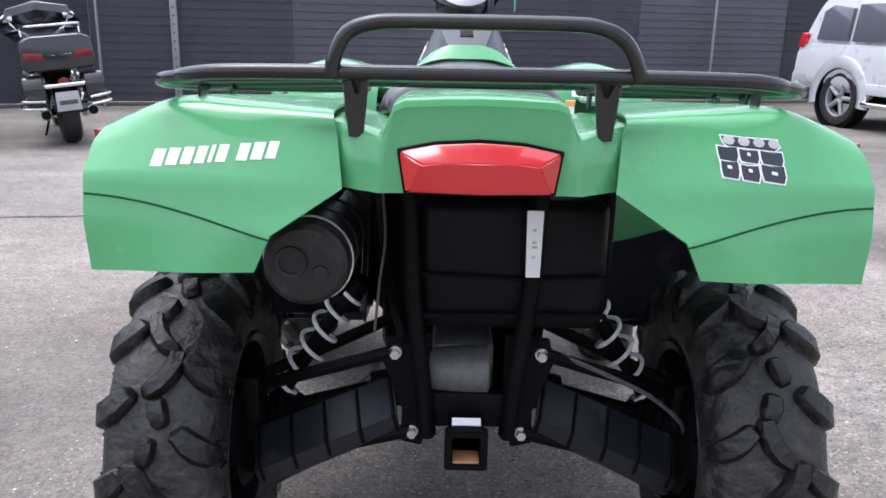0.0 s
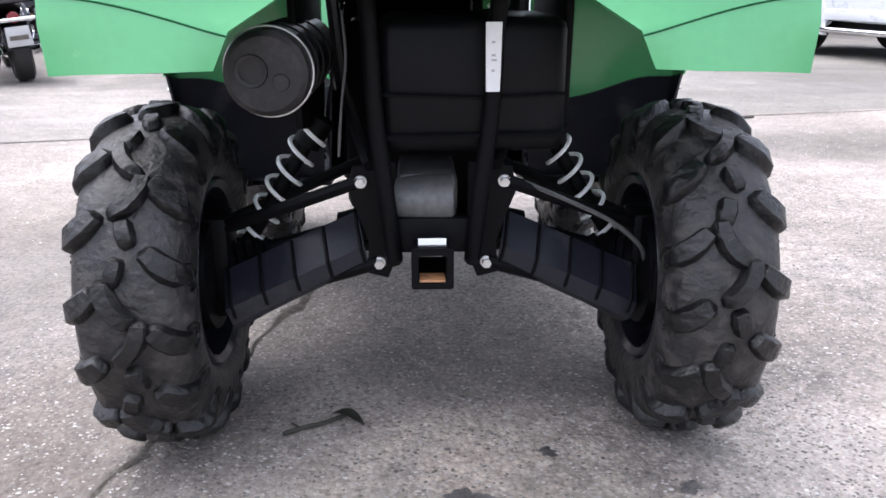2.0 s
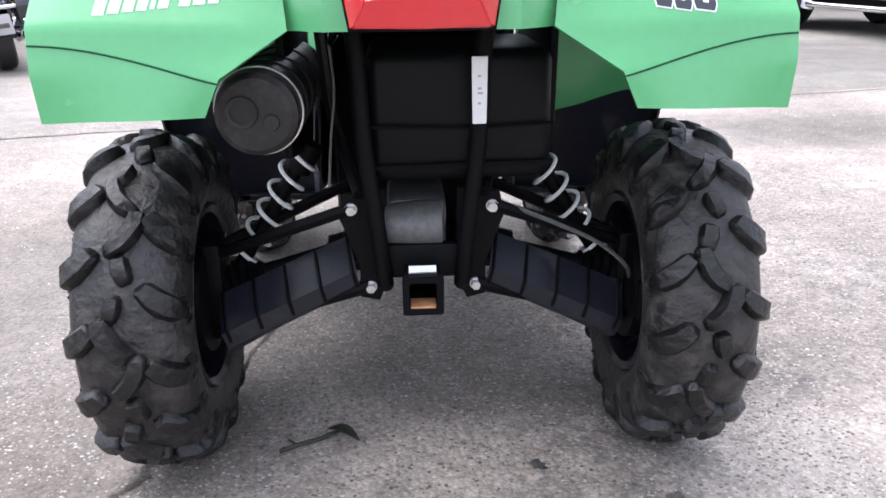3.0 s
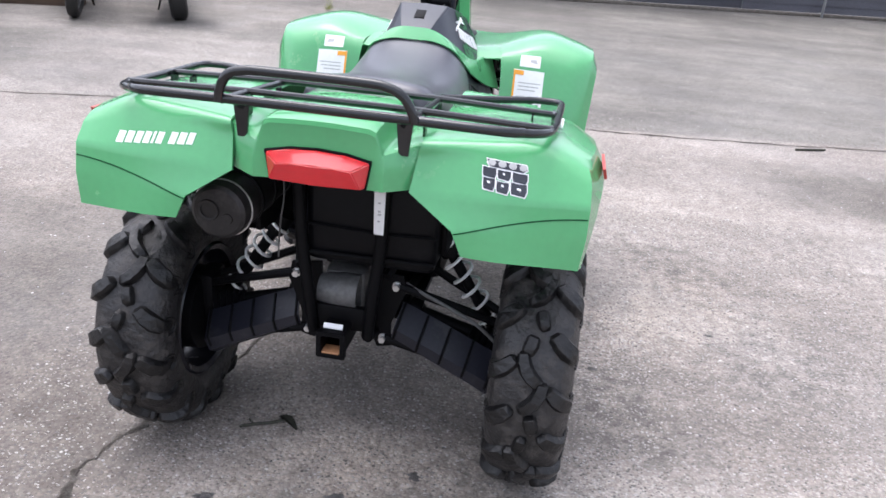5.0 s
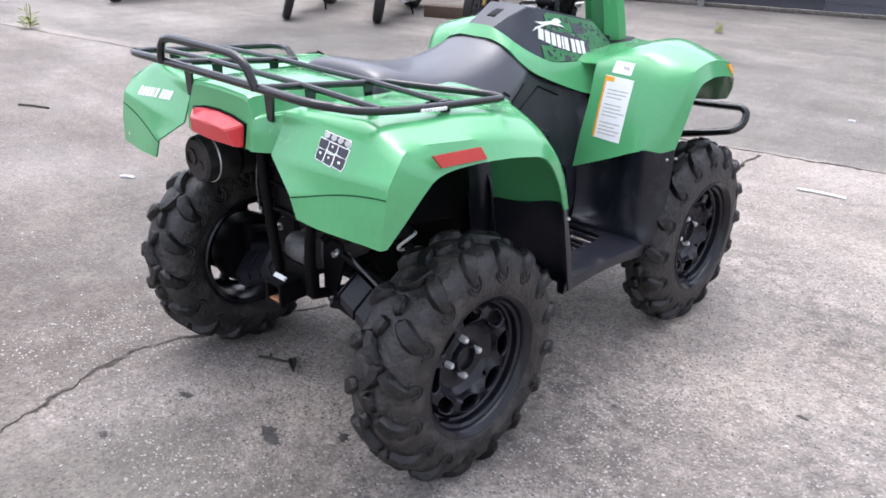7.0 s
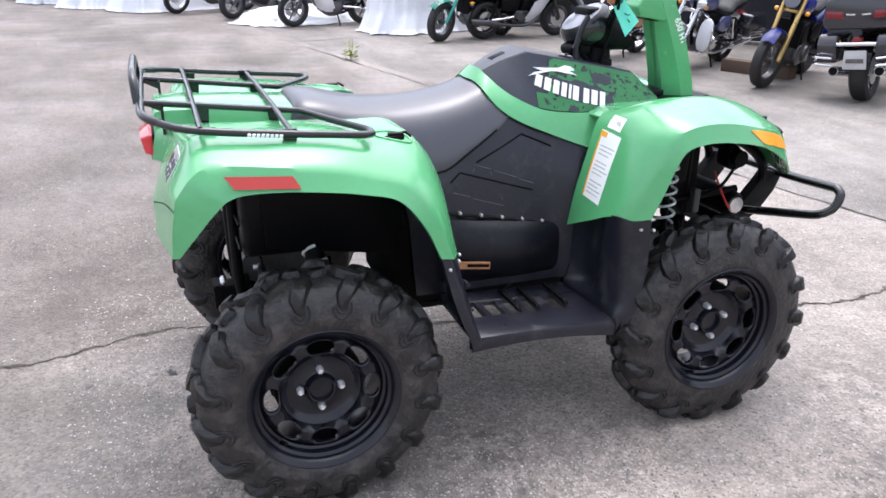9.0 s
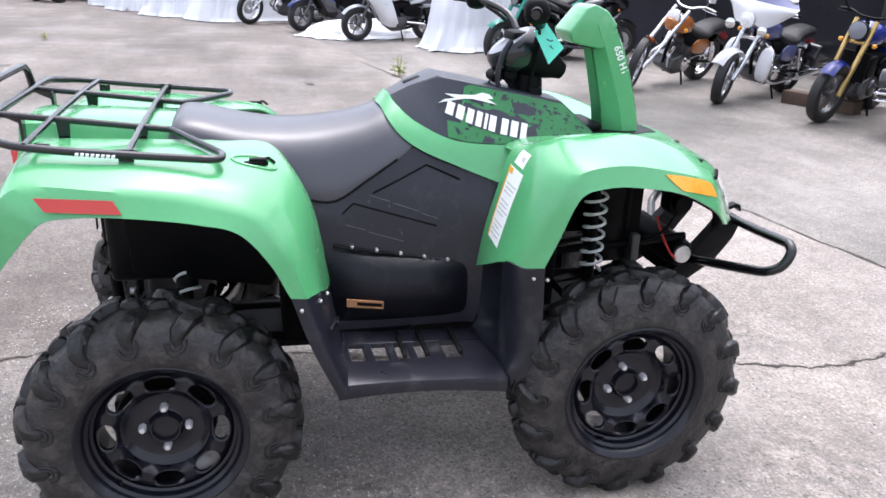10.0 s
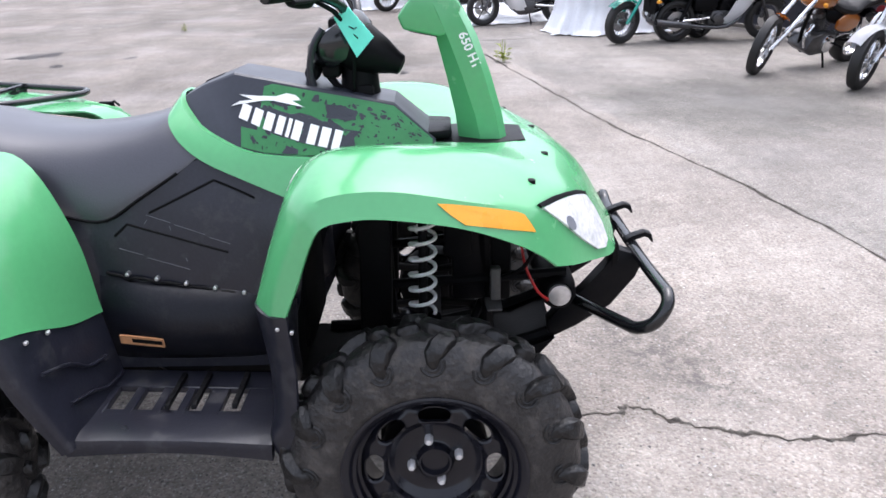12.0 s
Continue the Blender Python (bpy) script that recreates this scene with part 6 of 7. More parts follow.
def bike_wheel(root, y, r, width, spokes, rim_mat, tilt=0.0):
    hub = new("wheel")
    hub.parent = root
    hub.matrix_basis = Matrix.Translation((0, y, r)) @ Matrix.Rotation(tilt, 4, "Z")
    w = width / 2
    prof = [(-w * .6, r - .10), (-w * .95, r - .075), (-w, r - .045), (-w * .75, r - .012), (0, r), (w * .75, r - .012), (w, r - .045), (w * .95, r - .075), (w * .6, r - .10)]
    part("tyre", lathe(bmesh.new(), prof, 36, "x"), BIKE_TYRE, hub)
    bm = bmesh.new()
    lathe(bm, [(-w * .62, r - .098), (-w * .55, r - .115), (w * .55, r - .115), (w * .62, r - .098)], 36, "x")
    lathe(bm, [(-.05, .02), (-.05, .035), (.05, .035), (.05, .02)], 16, "x", (0, 0, 0), True)
    for k in range(spokes):
        a = 2 * math.pi * k / spokes
        rr = .012 if spokes < 10 else .004
        tube(bm, [(-.02, .03 * math.cos(a), .03 * math.sin(a)), (0, (r - .11) * math.cos(a + .1), (r - .11) * math.sin(a + .1))], rr, 5)
    part("rim", bm, rim_mat, hub)
    bm = lathe(bmesh.new(), [(w * .8, .05), (w * .8, .14), (w * .8 + .006, .14), (w * .8 + .006, .05)], 28, "x")
    part("brake_disc", bm, STEEL, hub)
    return hub


def motorcycle(front, heading, style, colours, label, lean=-9.0, steer=0.0, anchor="front", bags=None):
    """A parked motorcycle. front: where its front (or rear) wheel stands; heading: degrees from +y, to the left."""
    main, second = colours
    wb = {"sport": 1.42, "cruiser": 1.66, "tourer": 1.62, "dirt": 1.45, "scooter": 1.40}[style]
    m = Matrix.Translation((front[0], front[1], 0)) @ Matrix.Rotation(radians(heading), 4, "Z") @ Matrix.Rotation(radians(lean), 4, "Y") @ Matrix.Translation((0, -wb if anchor == "front" else 0, 0))
    root = thing("motorcycle", label, "motorcycle", m, "motorcycles parked along the fence")
    chrome_style = style in ("cruiser", "tourer")
    rf, rr = (.31, .31) if style != "cruiser" else (.34, .32)
    bike_wheel(root, wb, rf, .12 if style != "cruiser" else .11, 5 if style in ("sport", "scooter") else (9 if style == "tourer" else 20), CHROME if chrome_style else ENGINE, steer)
    bike_wheel(root, 0, rr, .18, 5 if style in ("sport", "scooter") else 9, CHROME if chrome_style else ENGINE)
    rake = {"sport": .42, "cruiser": .85, "tourer": .55, "dirt": .48, "scooter": .45}[style]
    head_z = {"dirt": 1.05, "cruiser": 1.04}.get(style, .98)
    hx = wb - (head_z - rf) * rake
    fork_mat = CHROME if chrome_style else ((GOLD if main is BLUEP else main) if style == "dirt" else ENGINE)
    for s in (-1, 1):
        part("fork_leg", tube(bmesh.new(), [(s * .10, wb, rf), (s * .10, wb - (head_z * .55 - rf) * rake - .02, head_z * .55), (s * .10, hx, head_z)], .026, 10), fork_mat, root, "fork leg")
    # mudguards
    def guard(y, r, a0, a1, width, mat, name):
        rows = []
        for k in range(13):
            a = a0 + (a1 - a0) * k / 12
            rows.append([Vector((u * width, y + (r - .012 * abs(u)) * math.sin(a), r * 0 + (r - .03 * u * u) * math.cos(a) + (rf if y else rr))) for u in (-1, -.7, -.3, 0, .3, .7, 1)])
        bm = bmesh.new()
        grid(bm, rows)
        bmesh.ops.solidify(bm, geom=bm.faces[:], thickness=.006)
        part(name, bm, mat, root)
    if style == "cruiser":
        guard(wb, rf + .03, -.75, -.05, .06, second, "front_mudguard")
    elif style == "dirt":
        guard(wb, rf + .04, -.75, .85, .075, main, "front_mudguard")
    else:
        guard(wb, rf + .035, -.9, 1.0, .075, main, "front_mudguard")
    guard(0, rr + .05, -1.5, .55, .115, main, "rear_mudguard")
    # engine with fins and cases
    bm = bmesh.new()
    slab(bm, [(wb * .32, .30), (wb * .36, .22), (wb * .56, .20), (wb * .64, .27), (wb * .62, .42), (wb * .50, .47), (wb * .36, .46)], "x", -.14, .14, .025, 2)
    part("engine_case", bm, ENGINE, root, "grey alloy engine case")
    if chrome_style:
        for tilt in (-22, 22):
            prof = []
            for k in range(9):
                prof += [(.02 + k * .024, .058), (.02 + k * .024, .078), (.032 + k * .024, .078), (.032 + k * .024, .058)]
            bm = lathe(bmesh.new(), prof + [(.25, .07), (.29, .065), (.305, .04)], 20, "z", (0, 0, 0), True)
            bmesh.ops.rotate(bm, verts=bm.verts, cent=(0, 0, 0), matrix=Matrix.Rotation(radians(tilt), 3, "X"))
            bmesh.ops.translate(bm, verts=bm.verts, vec=(0, wb * .47, .40))
            part("finned_cylinder", bm, ENGINE, root, "finned engine cylinder", 25)
        bm = lathe(bmesh.new(), [(.12, .05), (.15, .085), (.185, .085), (.195, .07)], 24, "x", (0, wb * .47, .58), True)
        part("air_cleaner", bm, CHROME, root, "chrome air cleaner")
    else:
        bm = bmesh.new()
        slab(bm, [(wb * .42, .44), (wb * .58, .44), (wb * .64, .66), (wb * .48, .70)], "x", -.13, .13, .02, 2)
        part("cylinder_block", bm, DARK, root, "black cylinder block")
        bm = bmesh.new()
        slab(bm, [(wb * .66, .42), (wb * .685, .42), (wb * .71, .72), (wb * .68, .72)], "x", -.14, .14, .006, 1)
        part("radiator", bm, DARK, root, "black radiator")
    for s in (-1, 1):
        bm = lathe(bmesh.new(), [(s * .135, .10), (s * .165, .095), (s * .18, .06)], 24, "x", (0, wb * .43, .34), True)
        part("clutch_cover", bm, CHROME if chrome_style else ENGINE, root)
    part("frame", tube(bmesh.new(), [(0, hx, head_z - .12), (0, wb * .62, .30), (0, wb * .40, .20), (0, .10, .35), (0, .0, .60), (0, wb * .42, .72), (0, hx, head_z)], .022, 8, 3), DARK, root)
    for s in (-1, 1):
        part("swingarm", tube(bmesh.new(), [(s * .12, 0, rr), (s * .12, wb * .34, .36)], .022, 8), CHROME if style == "sport" else DARK, root)
        part("rear_shock", tube(bmesh.new(), [(s * .13, .05, rr + .03), (s * .12, .16, .62)], .028, 10), CHROME if chrome_style else DARK, root)
    # tank and saddle
    lift = .05 if style == "dirt" else 0
    part("tank", blob(bmesh.new(), [(wb * .44, .78 + lift, .06, .05), (wb * .50, .82 + lift, .13, .10), (wb * .62, .86 + lift, .16, .13), (wb * .72, .86 + lift, .12, .10), (wb * .77, .86 + lift, .05, .05)]), second if style in ("cruiser", "tourer") else main, root, "painted fuel tank")
    if style in ("cruiser", "tourer", "scooter"):
        part("saddle", blob(bmesh.new(), [(-.20, .80, .10, .05), (-.05, .80, .15, .07), (wb * .14, .76, .15, .07), (wb * .24, .70, .17, .06), (wb * .38, .72, .13, .06), (wb * .47, .78, .07, .04)]), LEATHER, root, "black saddle")
    else:
        part("saddle", blob(bmesh.new(), [(-.25, 1.0, .06, .04), (-.10, .95, .11, .06), (wb * .18, .85, .13, .05), (wb * .34, .80, .13, .05), (wb * .46, .82, .08, .04)]), LEATHER, root, "black saddle")
        part("tail_cowl", blob(bmesh.new(), [(-.34, 1.0, .03, .02), (-.22, .95, .10, .06), (0, .86, .14, .08), (wb * .18, .76, .15, .07), (wb * .30, .70, .12, .05)]), main, root, "painted tail cowl")
    # bars, lamp, mirrors
    top = head_z + {"tourer": .10, "cruiser": .07}.get(style, .04)
    reach = .36
    part("handlebar", tube(bmesh.new(), [(-reach, hx - .20, top), (-.22, hx - .10, top + .02), (-.08, hx - .02, head_z + .03), (.08, hx - .02, head_z + .03), (.22, hx - .10, top + .02), (reach, hx - .20, top)], .013, 8, 4), CHROME if chrome_style else DARK, root)
    for s in (-1, 1):
        part("grip", tube(bmesh.new(), [(s * (reach - .13), hx - .15, top + .01), (s * (reach + .01), hx - .205, top)], .019, 10), DARK, root)
        part("mirror_stem", tube(bmesh.new(), [(s * .22, hx - .08, top), (s * .30, hx - .02, top + .12)], .007, 6), CHROME if chrome_style else DARK, root)
        part("mirror", blob(bmesh.new(), [(hx - .045, top + .15, .02, .02), (hx - .03, top + .15, .06, .04), (hx + .01, top + .15, .03, .02)]), CHROME if chrome_style else DARK, root).location.x = s * .31
    bm = bmesh.new()
    lamp_y, lamp_z = (hx + .14, head_z - .01) if style == "tourer" else (hx + .02, head_z - .10)
    lathe(bm, [(0, .04), (.05, .085), (.13, .095), (.15, .09)], 24, "y", (0, lamp_y, lamp_z), True)
    lamp = part("headlamp", bm, CHROME if chrome_style else (DARK if style == "dirt" else main), root)
    part("lens", lathe(bmesh.new(), [(.150, .088), (.162, .06), (.166, .002)], 24, "y", (0, lamp_y, lamp_z)), DIAL if style == "dirt" else LENS, lamp, "clear lens")
    # brake lines and a dark underside
    part("brake_line", tube(bmesh.new(), [(.10, hx - .05, head_z + .05), (.13, hx + .06, head_z - .15), (.11, wb - .10, rf + .25), (.09, wb - .03, rf + .05)], .006, 6, 4), DARK, root)
    part("air_box", blob(bmesh.new(), [(wb * .20, .62, .08, .06), (wb * .30, .62, .12, .10), (wb * .42, .64, .11, .09), (wb * .50, .66, .06, .05)]), DARK, root, "black air box under the tank")
    # small fittings that clutter the sides
    for s in (-1, 1):
        part("foot_peg", tube(bmesh.new(), [(s * .12, wb * .36, .34), (s * .26, wb * .35, .33)], .014, 8), DARK, root)
        part("side_cover", blob(bmesh.new(), [(wb * .16, .56, .02, .07), (wb * .24, .57, .035, .11), (wb * .34, .57, .03, .10), (wb * .40, .56, .015, .05)]), second if chrome_style else DARK, root, "side cover").location.x = s * .13
        part("lever", tube(bmesh.new(), [(s * .22, hx - .06, top), (s * .30, hx - .10, top - .01), (s * .37, hx - .16, top - .015)], .006, 6, 3), CHROME if chrome_style else DARK, root)
        part("front_indicator", blob(bmesh.new(), [(hx + .01, .82, .012, .014), (hx + .04, .82, .028, .026), (hx + .07, .82, .012, .012)]), AMBER, root, "amber indicator").location.x = s * .17
        part("brake_caliper", box(bmesh.new(), (s * .075 - .02, wb - .13, rf + .02), (s * .075 + .02, wb - .07, rf + .12), .008, 1), ENGINE, root)
    part("chain_guard", tube(bmesh.new(), [(-.10, .02, rr + .09), (-.10, wb * .22, rr + .10), (-.10, wb * .34, rr + .06)], .014, 8, 3), CHROME if chrome_style else DARK, root)
    part("hose", tube(bmesh.new(), [(.10, wb * .66, .62), (.13, wb * .58, .52), (.12, wb * .50, .56), (.08, wb * .44, .66)], .012, 8, 4), DARK, root)
    part("header_pipe", tube(bmesh.new(), [(-.06, wb * .60, .55), (-.09, wb * .67, .40), (-.08, wb * .56, .22), (-.05, wb * .42, .20)], .020, 8, 4), CHROME if chrome_style else ENGINE, root)
    part("lower_yoke", box(bmesh.new(), (-.12, hx + .03, head_z - .24), (.12, hx + .09, head_z - .20), .01, 1), fork_mat, root)
    # exhausts
    for s in ((-1, 1) if style == "tourer" else (1,)):
        ex = CHROME if style != "sport" else ENGINE
        part("exhaust", tube(bmesh.new(), [(s * .08, wb * .60, .55), (s * .17, wb * .66, .38), (s * .18, wb * .50, .24), (s * .19, wb * .25, .25), (s * .19, .10, .28)], .024, 10, 4), ex, root)
        bm = tube(bmesh.new(), [(s * .19, .16, .27), (s * .20, .10, .28), (s * .21, -.30, .33), (s * .21, -.36, .335)], .048, 16)
        part("silencer", bm, ex, root)
        part("silencer_mouth", lathe(bmesh.new(), [(-.366, .012), (-.372, .04), (-.36, .043)], 16, "y", (s * .21, 0, .335), True), DARK, root)
    # rear lamp and indicators
    bm = bmesh.new()
    if style in ("tourer", "cruiser"):
        lathe(bm, [(-.42, .01), (-.415, .05), (-.37, .055)], 16, "y", (0, 0, .62), True)
    else:
        box(bm, (-.07, -.36, .93), (.07, -.30, .99), .012)
    part("tail_lamp", bm, DIMRED, root, "red tail lamp")
    for s in (-1, 1):
        part("indicator", blob(bmesh.new(), [(-.38, .62, .012, .015), (-.35, .62, .028, .025), (-.31, .62, .012, .012)]), AMBER, root, "amber indicator").location.x = s * .19
    part("side_stand", tube(bmesh.new(), [(-.12, wb * .42, .24), (-.20, wb * .40, .04), (-.21, wb * .42, .018)], .012, 8), DARK, root)
    # bodywork of each kind
    if style == "sport":
        for s in (-1, 1):
            a = [(s * .10, wb * .92, .92), (s * .22, wb * .76, .92), (s * .20, wb * .62, .84)]
            b = [(s * .12, wb * .92, .80), (s * .25, wb * .74, .72), (s * .24, wb * .56, .62)]
            c = [(s * .12, wb * .80, .60), (s * .22, wb * .68, .48), (s * .21, wb * .50, .42)]
            d = [(s * .06, wb * .70, .36), (s * .14, wb * .60, .28), (s * .14, wb * .44, .28)]
            part("side_fairing", loft([a, b], 5, 5, .006), main, root, "painted side fairing")
            part("lower_fairing", loft([b, c, d], 4, 4, .006), second, root, "lower side fairing")
        part("nose_fairing", blob(bmesh.new(), [(wb * .70, .98, .14, .12), (wb * .82, .97, .19, .14), (wb * .95, .92, .15, .12), (wb * 1.02, .88, .06, .05)]), main, root, "painted nose fairing")
        part("screen", blob(bmesh.new(), [(wb * .70, 1.18, .06, .03), (wb * .78, 1.14, .13, .07), (wb * .92, 1.03, .13, .05)]), GLASSY, root, "tinted screen")
    if style == "tourer":
        low, mid, high, brim = [], [], [], []
        for k in range(9):
            u = (k - 4) / 4
            sweep = hx + .26 - .20 * abs(u) ** 1.6
            low.append((u * .36, sweep - .02, .99 - .09 * math.sin(math.pi * min(1, abs(u) * 1.1)) + .08 * abs(u) ** 3))
            mid.append((u * .42, sweep, 1.06 + .07 * abs(u)))
            high.append((u * .43, sweep - .04, 1.18 - .01 * abs(u)))
            brim.append((u * .34, sweep - .13, 1.31 - .07 * abs(u)))
        part("batwing_fairing", loft([low, mid, high], 2, 4, .012), main, root, "white wing-shaped fork fairing")
        part("fairing_top", loft([high, brim], 2, 3, .012), second, root, "slate blue upper fairing")
        part("screen", loft([brim, [(x * .9, y - .07, z + .09) for x, y, z in brim]], 2, 2, .006), GLASSY, root, "low windscreen")
        part("screen_trim", tube(bmesh.new(), brim, .009, 6, 2), main, root)
        for s in (-1, 1):
            bm = lathe(bmesh.new(), [(0, .02), (.03, .055), (.06, .058), (.07, .03)], 16, "y", (s * .20, hx + .20, head_z - .10), True)
            part("spot_lamp", bm, CHROME, root, "chrome spot lamp")
        for s in (-1, 1):
            bm = bmesh.new()
            slab(bm, [(-.42, .42), (.10, .42), (.16, .52), (.12, .70), (-.40, .70), (-.46, .60)], "x", min(s * .17, s * .36), max(s * .17, s * .36), .03, 3)
            bag = part("saddlebag", bm, bags or main, root, "hard saddlebag")
            part("bag_guard", tube(bmesh.new(), [(s * .20, -.47, .40), (s * .38, -.44, .42), (s * .385, .0, .42), (s * .30, .14, .40)], .013, 8, 3), CHROME, bag)
            part("bag_guard", tube(bmesh.new(), [(s * .20, -.48, .47), (s * .38, -.45, .49), (s * .385, .0, .49)], .013, 8, 3), CHROME, bag)
            shield = blob(bmesh.new(), [(wb * .70, .50, .04, .10), (wb * .735, .50, .085, .19), (wb * .765, .49, .085, .19), (wb * .785, .48, .05, .12)])
            bmesh.ops.translate(shield, verts=shield.verts, vec=(s * .22, 0, 0))
            part("leg_shield", shield, main, root, "painted leg shield")
            part("crash_bar", tube(bmesh.new(), [(s * .08, wb * .70, .74), (s * .26, wb * .75, .66), (s * .31, wb * .76, .48), (s * .24, wb * .72, .28), (s * .08, wb * .66, .24)], .014, 8, 4), CHROME, root, "chrome crash bar")
    return root


IN = 210.0
dresser = motorcycle((-3.82, 6.5), 30, "tourer", (MAROON, BLACKP), "dark grey touring motorcycle with trunk seen leaning on its stand", -6, 0, "rear")
bm = bmesh.new()
slab(bm, [(-.30, .74), (.30, .74), (.33, .80), (.31, 1.02), (.22, 1.06), (-.22, 1.06), (-.31, 1.02), (-.33, .80)], "y", -.42, .0, .03, 3)
trunk = part("trunk", bm, MAROON, dresser, "dark grey hard trunk")
for s in (-1, 1):
    bm = bmesh.new()
    slab(bm, [(s * .13, .84), (s * .30, .85), (s * .30, .92), (s * .14, .91)], "y", -.43, -.41, .006)
    part("trunk_lamp", bm, DIMRED, trunk, "red trunk lamp")
    part("trunk_badge", slab(bmesh.new(), [(s * .03, .87), (s * .11, .875), (s * .11, .89), (s * .03, .885)], "y", -.428, -.415), CHROME, trunk)
part("trunk_rail", tube(bmesh.new(), [(-.26, -.02, 1.06), (-.26, -.04, 1.14), (-.22, -.40, 1.15), (0, -.43, 1.15), (.22, -.40, 1.15), (.26, -.04, 1.14), (.26, -.02, 1.06)], .011, 8, 4), CHROME, trunk, "chrome trunk rail")
bm = bmesh.new()
slab(bm, [(-.11, .36), (.11, .36), (.10, .54), (-.10, .54)], "y", -.44, -.425, .006)
part("number_plate", bm, PRINT, dresser, "pale plate with plain bar")
part("plate_bar", slab(bmesh.new(), [(-.08, .42), (.08, .42), (.08, .46), (-.08, .46)], "y", -.446, -.438), CRACK, dresser)
part("light_bar", tube(bmesh.new(), [(-.22, -.42, .60), (.22, -.42, .60)], .022, 10), CHROME, dresser, "chrome light bar")

motorcycle((-4.78, 6.0), IN + 2, "dirt", (BLUEP, BLACKP), "blue motorcycle with gold forks on its stand", -9, -.15)
motorcycle((-5.92, 5.5), IN, "tourer", (WHITEP, NAVY), "white and slate blue touring motorcycle with black bags on its stand", -10, .25, "front", BLACKP)
motorcycle((-6.95, 4.85), IN + 2, "cruiser", (BLACKP, ORANGE), "chrome chopper motorcycle with orange tank on its stand", -17, .35)
motorcycle((-9.95, 4.75), 8, "sport", (BLACKP, SILVER), "black and silver sports motorcycle parked along the fence", 8, 0, "rear")
motorcycle((-9.76, 3.94), IN - 4, "dirt", (TEAL, BLACKP), "black motorcycle with teal fork guards", -9, .1)
motorcycle((-12.55, 2.1), 194, "sport", (SILVER, WHITEP), "silver sports touring motorcycle on its stand", -8, .1)
motorcycle((-14.35, 1.2), 206, "sport", (BLUEP, BLACKP), "blue sports motorcycle on its stand", -8, .15)
motorcycle((-15.8, 0.2), 208, "cruiser", (BLACKP, BLACKP), "black cruiser motorcycle on its stand", -12, .2)
motorcycle((-23.3, -7.4), IN, "cruiser", (BLACKP, BLACKP), "black cruiser motorcycle beside a white cover", -9, .2)


# ---- covered machines ----
def tarp(x, y, turn, half_w, half_l, height, seed, label, flare=.25, lean=.15):
    """A sheet thrown over something: a sagging top, steep creased sides, a hem that pools on the ground."""
    rnd = random.Random(seed)
    off = Vector((rnd.uniform(0, 50), rnd.uniform(0, 50), 0))
    tip = rnd.uniform(0, 6.28)
    bm = bmesh.new()
    n, m, rows = 150, 30, []
    for k in range(m):
        t = k / (m - 1)
        ring = []
        for i in range(n):
            a = 2 * math.pi * i / n
            c, s = math.cos(a), math.sin(a)
            u, v = math.copysign(abs(c) ** .6, c), math.copysign(abs(s) ** .6, s)
            # top to t = .35, then the sides, then the hem
            side = max(0, (t - .35) / .65)
            out = min(1, t / .35) * .80 + .20 * side ** .7 + flare * max(0, side - .72) ** 1.2 * (1 + .9 * noise.noise(Vector((c * 2.2, s * 2.2, 3)) + off))
            crease = noise.noise(Vector((c * 4.5 + side * .8, s * 4.5, side * .9)) + off) * .20 + abs(noise.noise(Vector((c * 8, s * 8, side * 1.6)) + off)) * .12
            wide = out + crease * side * .9 * (1 - .3 * side)
            top = height * (1 - lean * (.5 + .5 * math.cos(a - tip)) * min(1, t / .35))
            top += height * .34 * noise.noise(Vector((u * min(1, t / .35) * 1.5, v * min(1, t / .35) * 1.5, 7)) + off)
            fall = max(0, 1 - min(1, side / .93)) ** .8
            z = top * fall + .035 * abs(noise.noise(Vector((c * 6, s * 6, side * 5)) + off)) + .008
            ring.append(Vector((u * half_w * wide, v * half_l * wide, max(.008, z))))
        rows.append(ring + [ring[0]])
    grid(bm, rows)
    bmesh.ops.remove_doubles(bm, verts=bm.verts, dist=.0005)
    bmesh.ops.solidify(bm, geom=bm.faces[:], thickness=.005)
    ob = finish("tarpaulin", bm, CLOTH, None, "", 75)
    ob.matrix_basis = Matrix.Translation((x, y, 0)) @ Matrix.Rotation(radians(turn), 4, "Z")
    return tagged(ob, label, "tarpaulin", "white covers over machines")


tarp(-11.55, 4.15, 20, .60, .95, 1.30, 1, "white tarpaulin draped over a machine", .8)
tarp(-17.2, .1, 32, .85, 1.2, 1.35, 2, "white tarpaulin draped to the ground", .35, .3)
tarp(-18.3, -1.1, 38, .75, 1.1, 1.2, 7, "white tarpaulin draped in creases over a machine", .4, .3)
tarp(-19.9, -2.2, 36, .65, 1.05, 1.1, 3, "white tarpaulin draped over a parked machine", .2, .35)
tarp(-21.3, -3.0, 40, .6, .9, .95, 4, "white cover over a small machine", .15, .3)
tarp(-13.5, 2.35, 25, .75, 1.05, .24, 5, "crumpled white tarpaulin lying on the ground", .5)
tarp(-25.2, -9.3, 50, .8, 1.3, .8, 6, "white tarpaulin beside the fence")


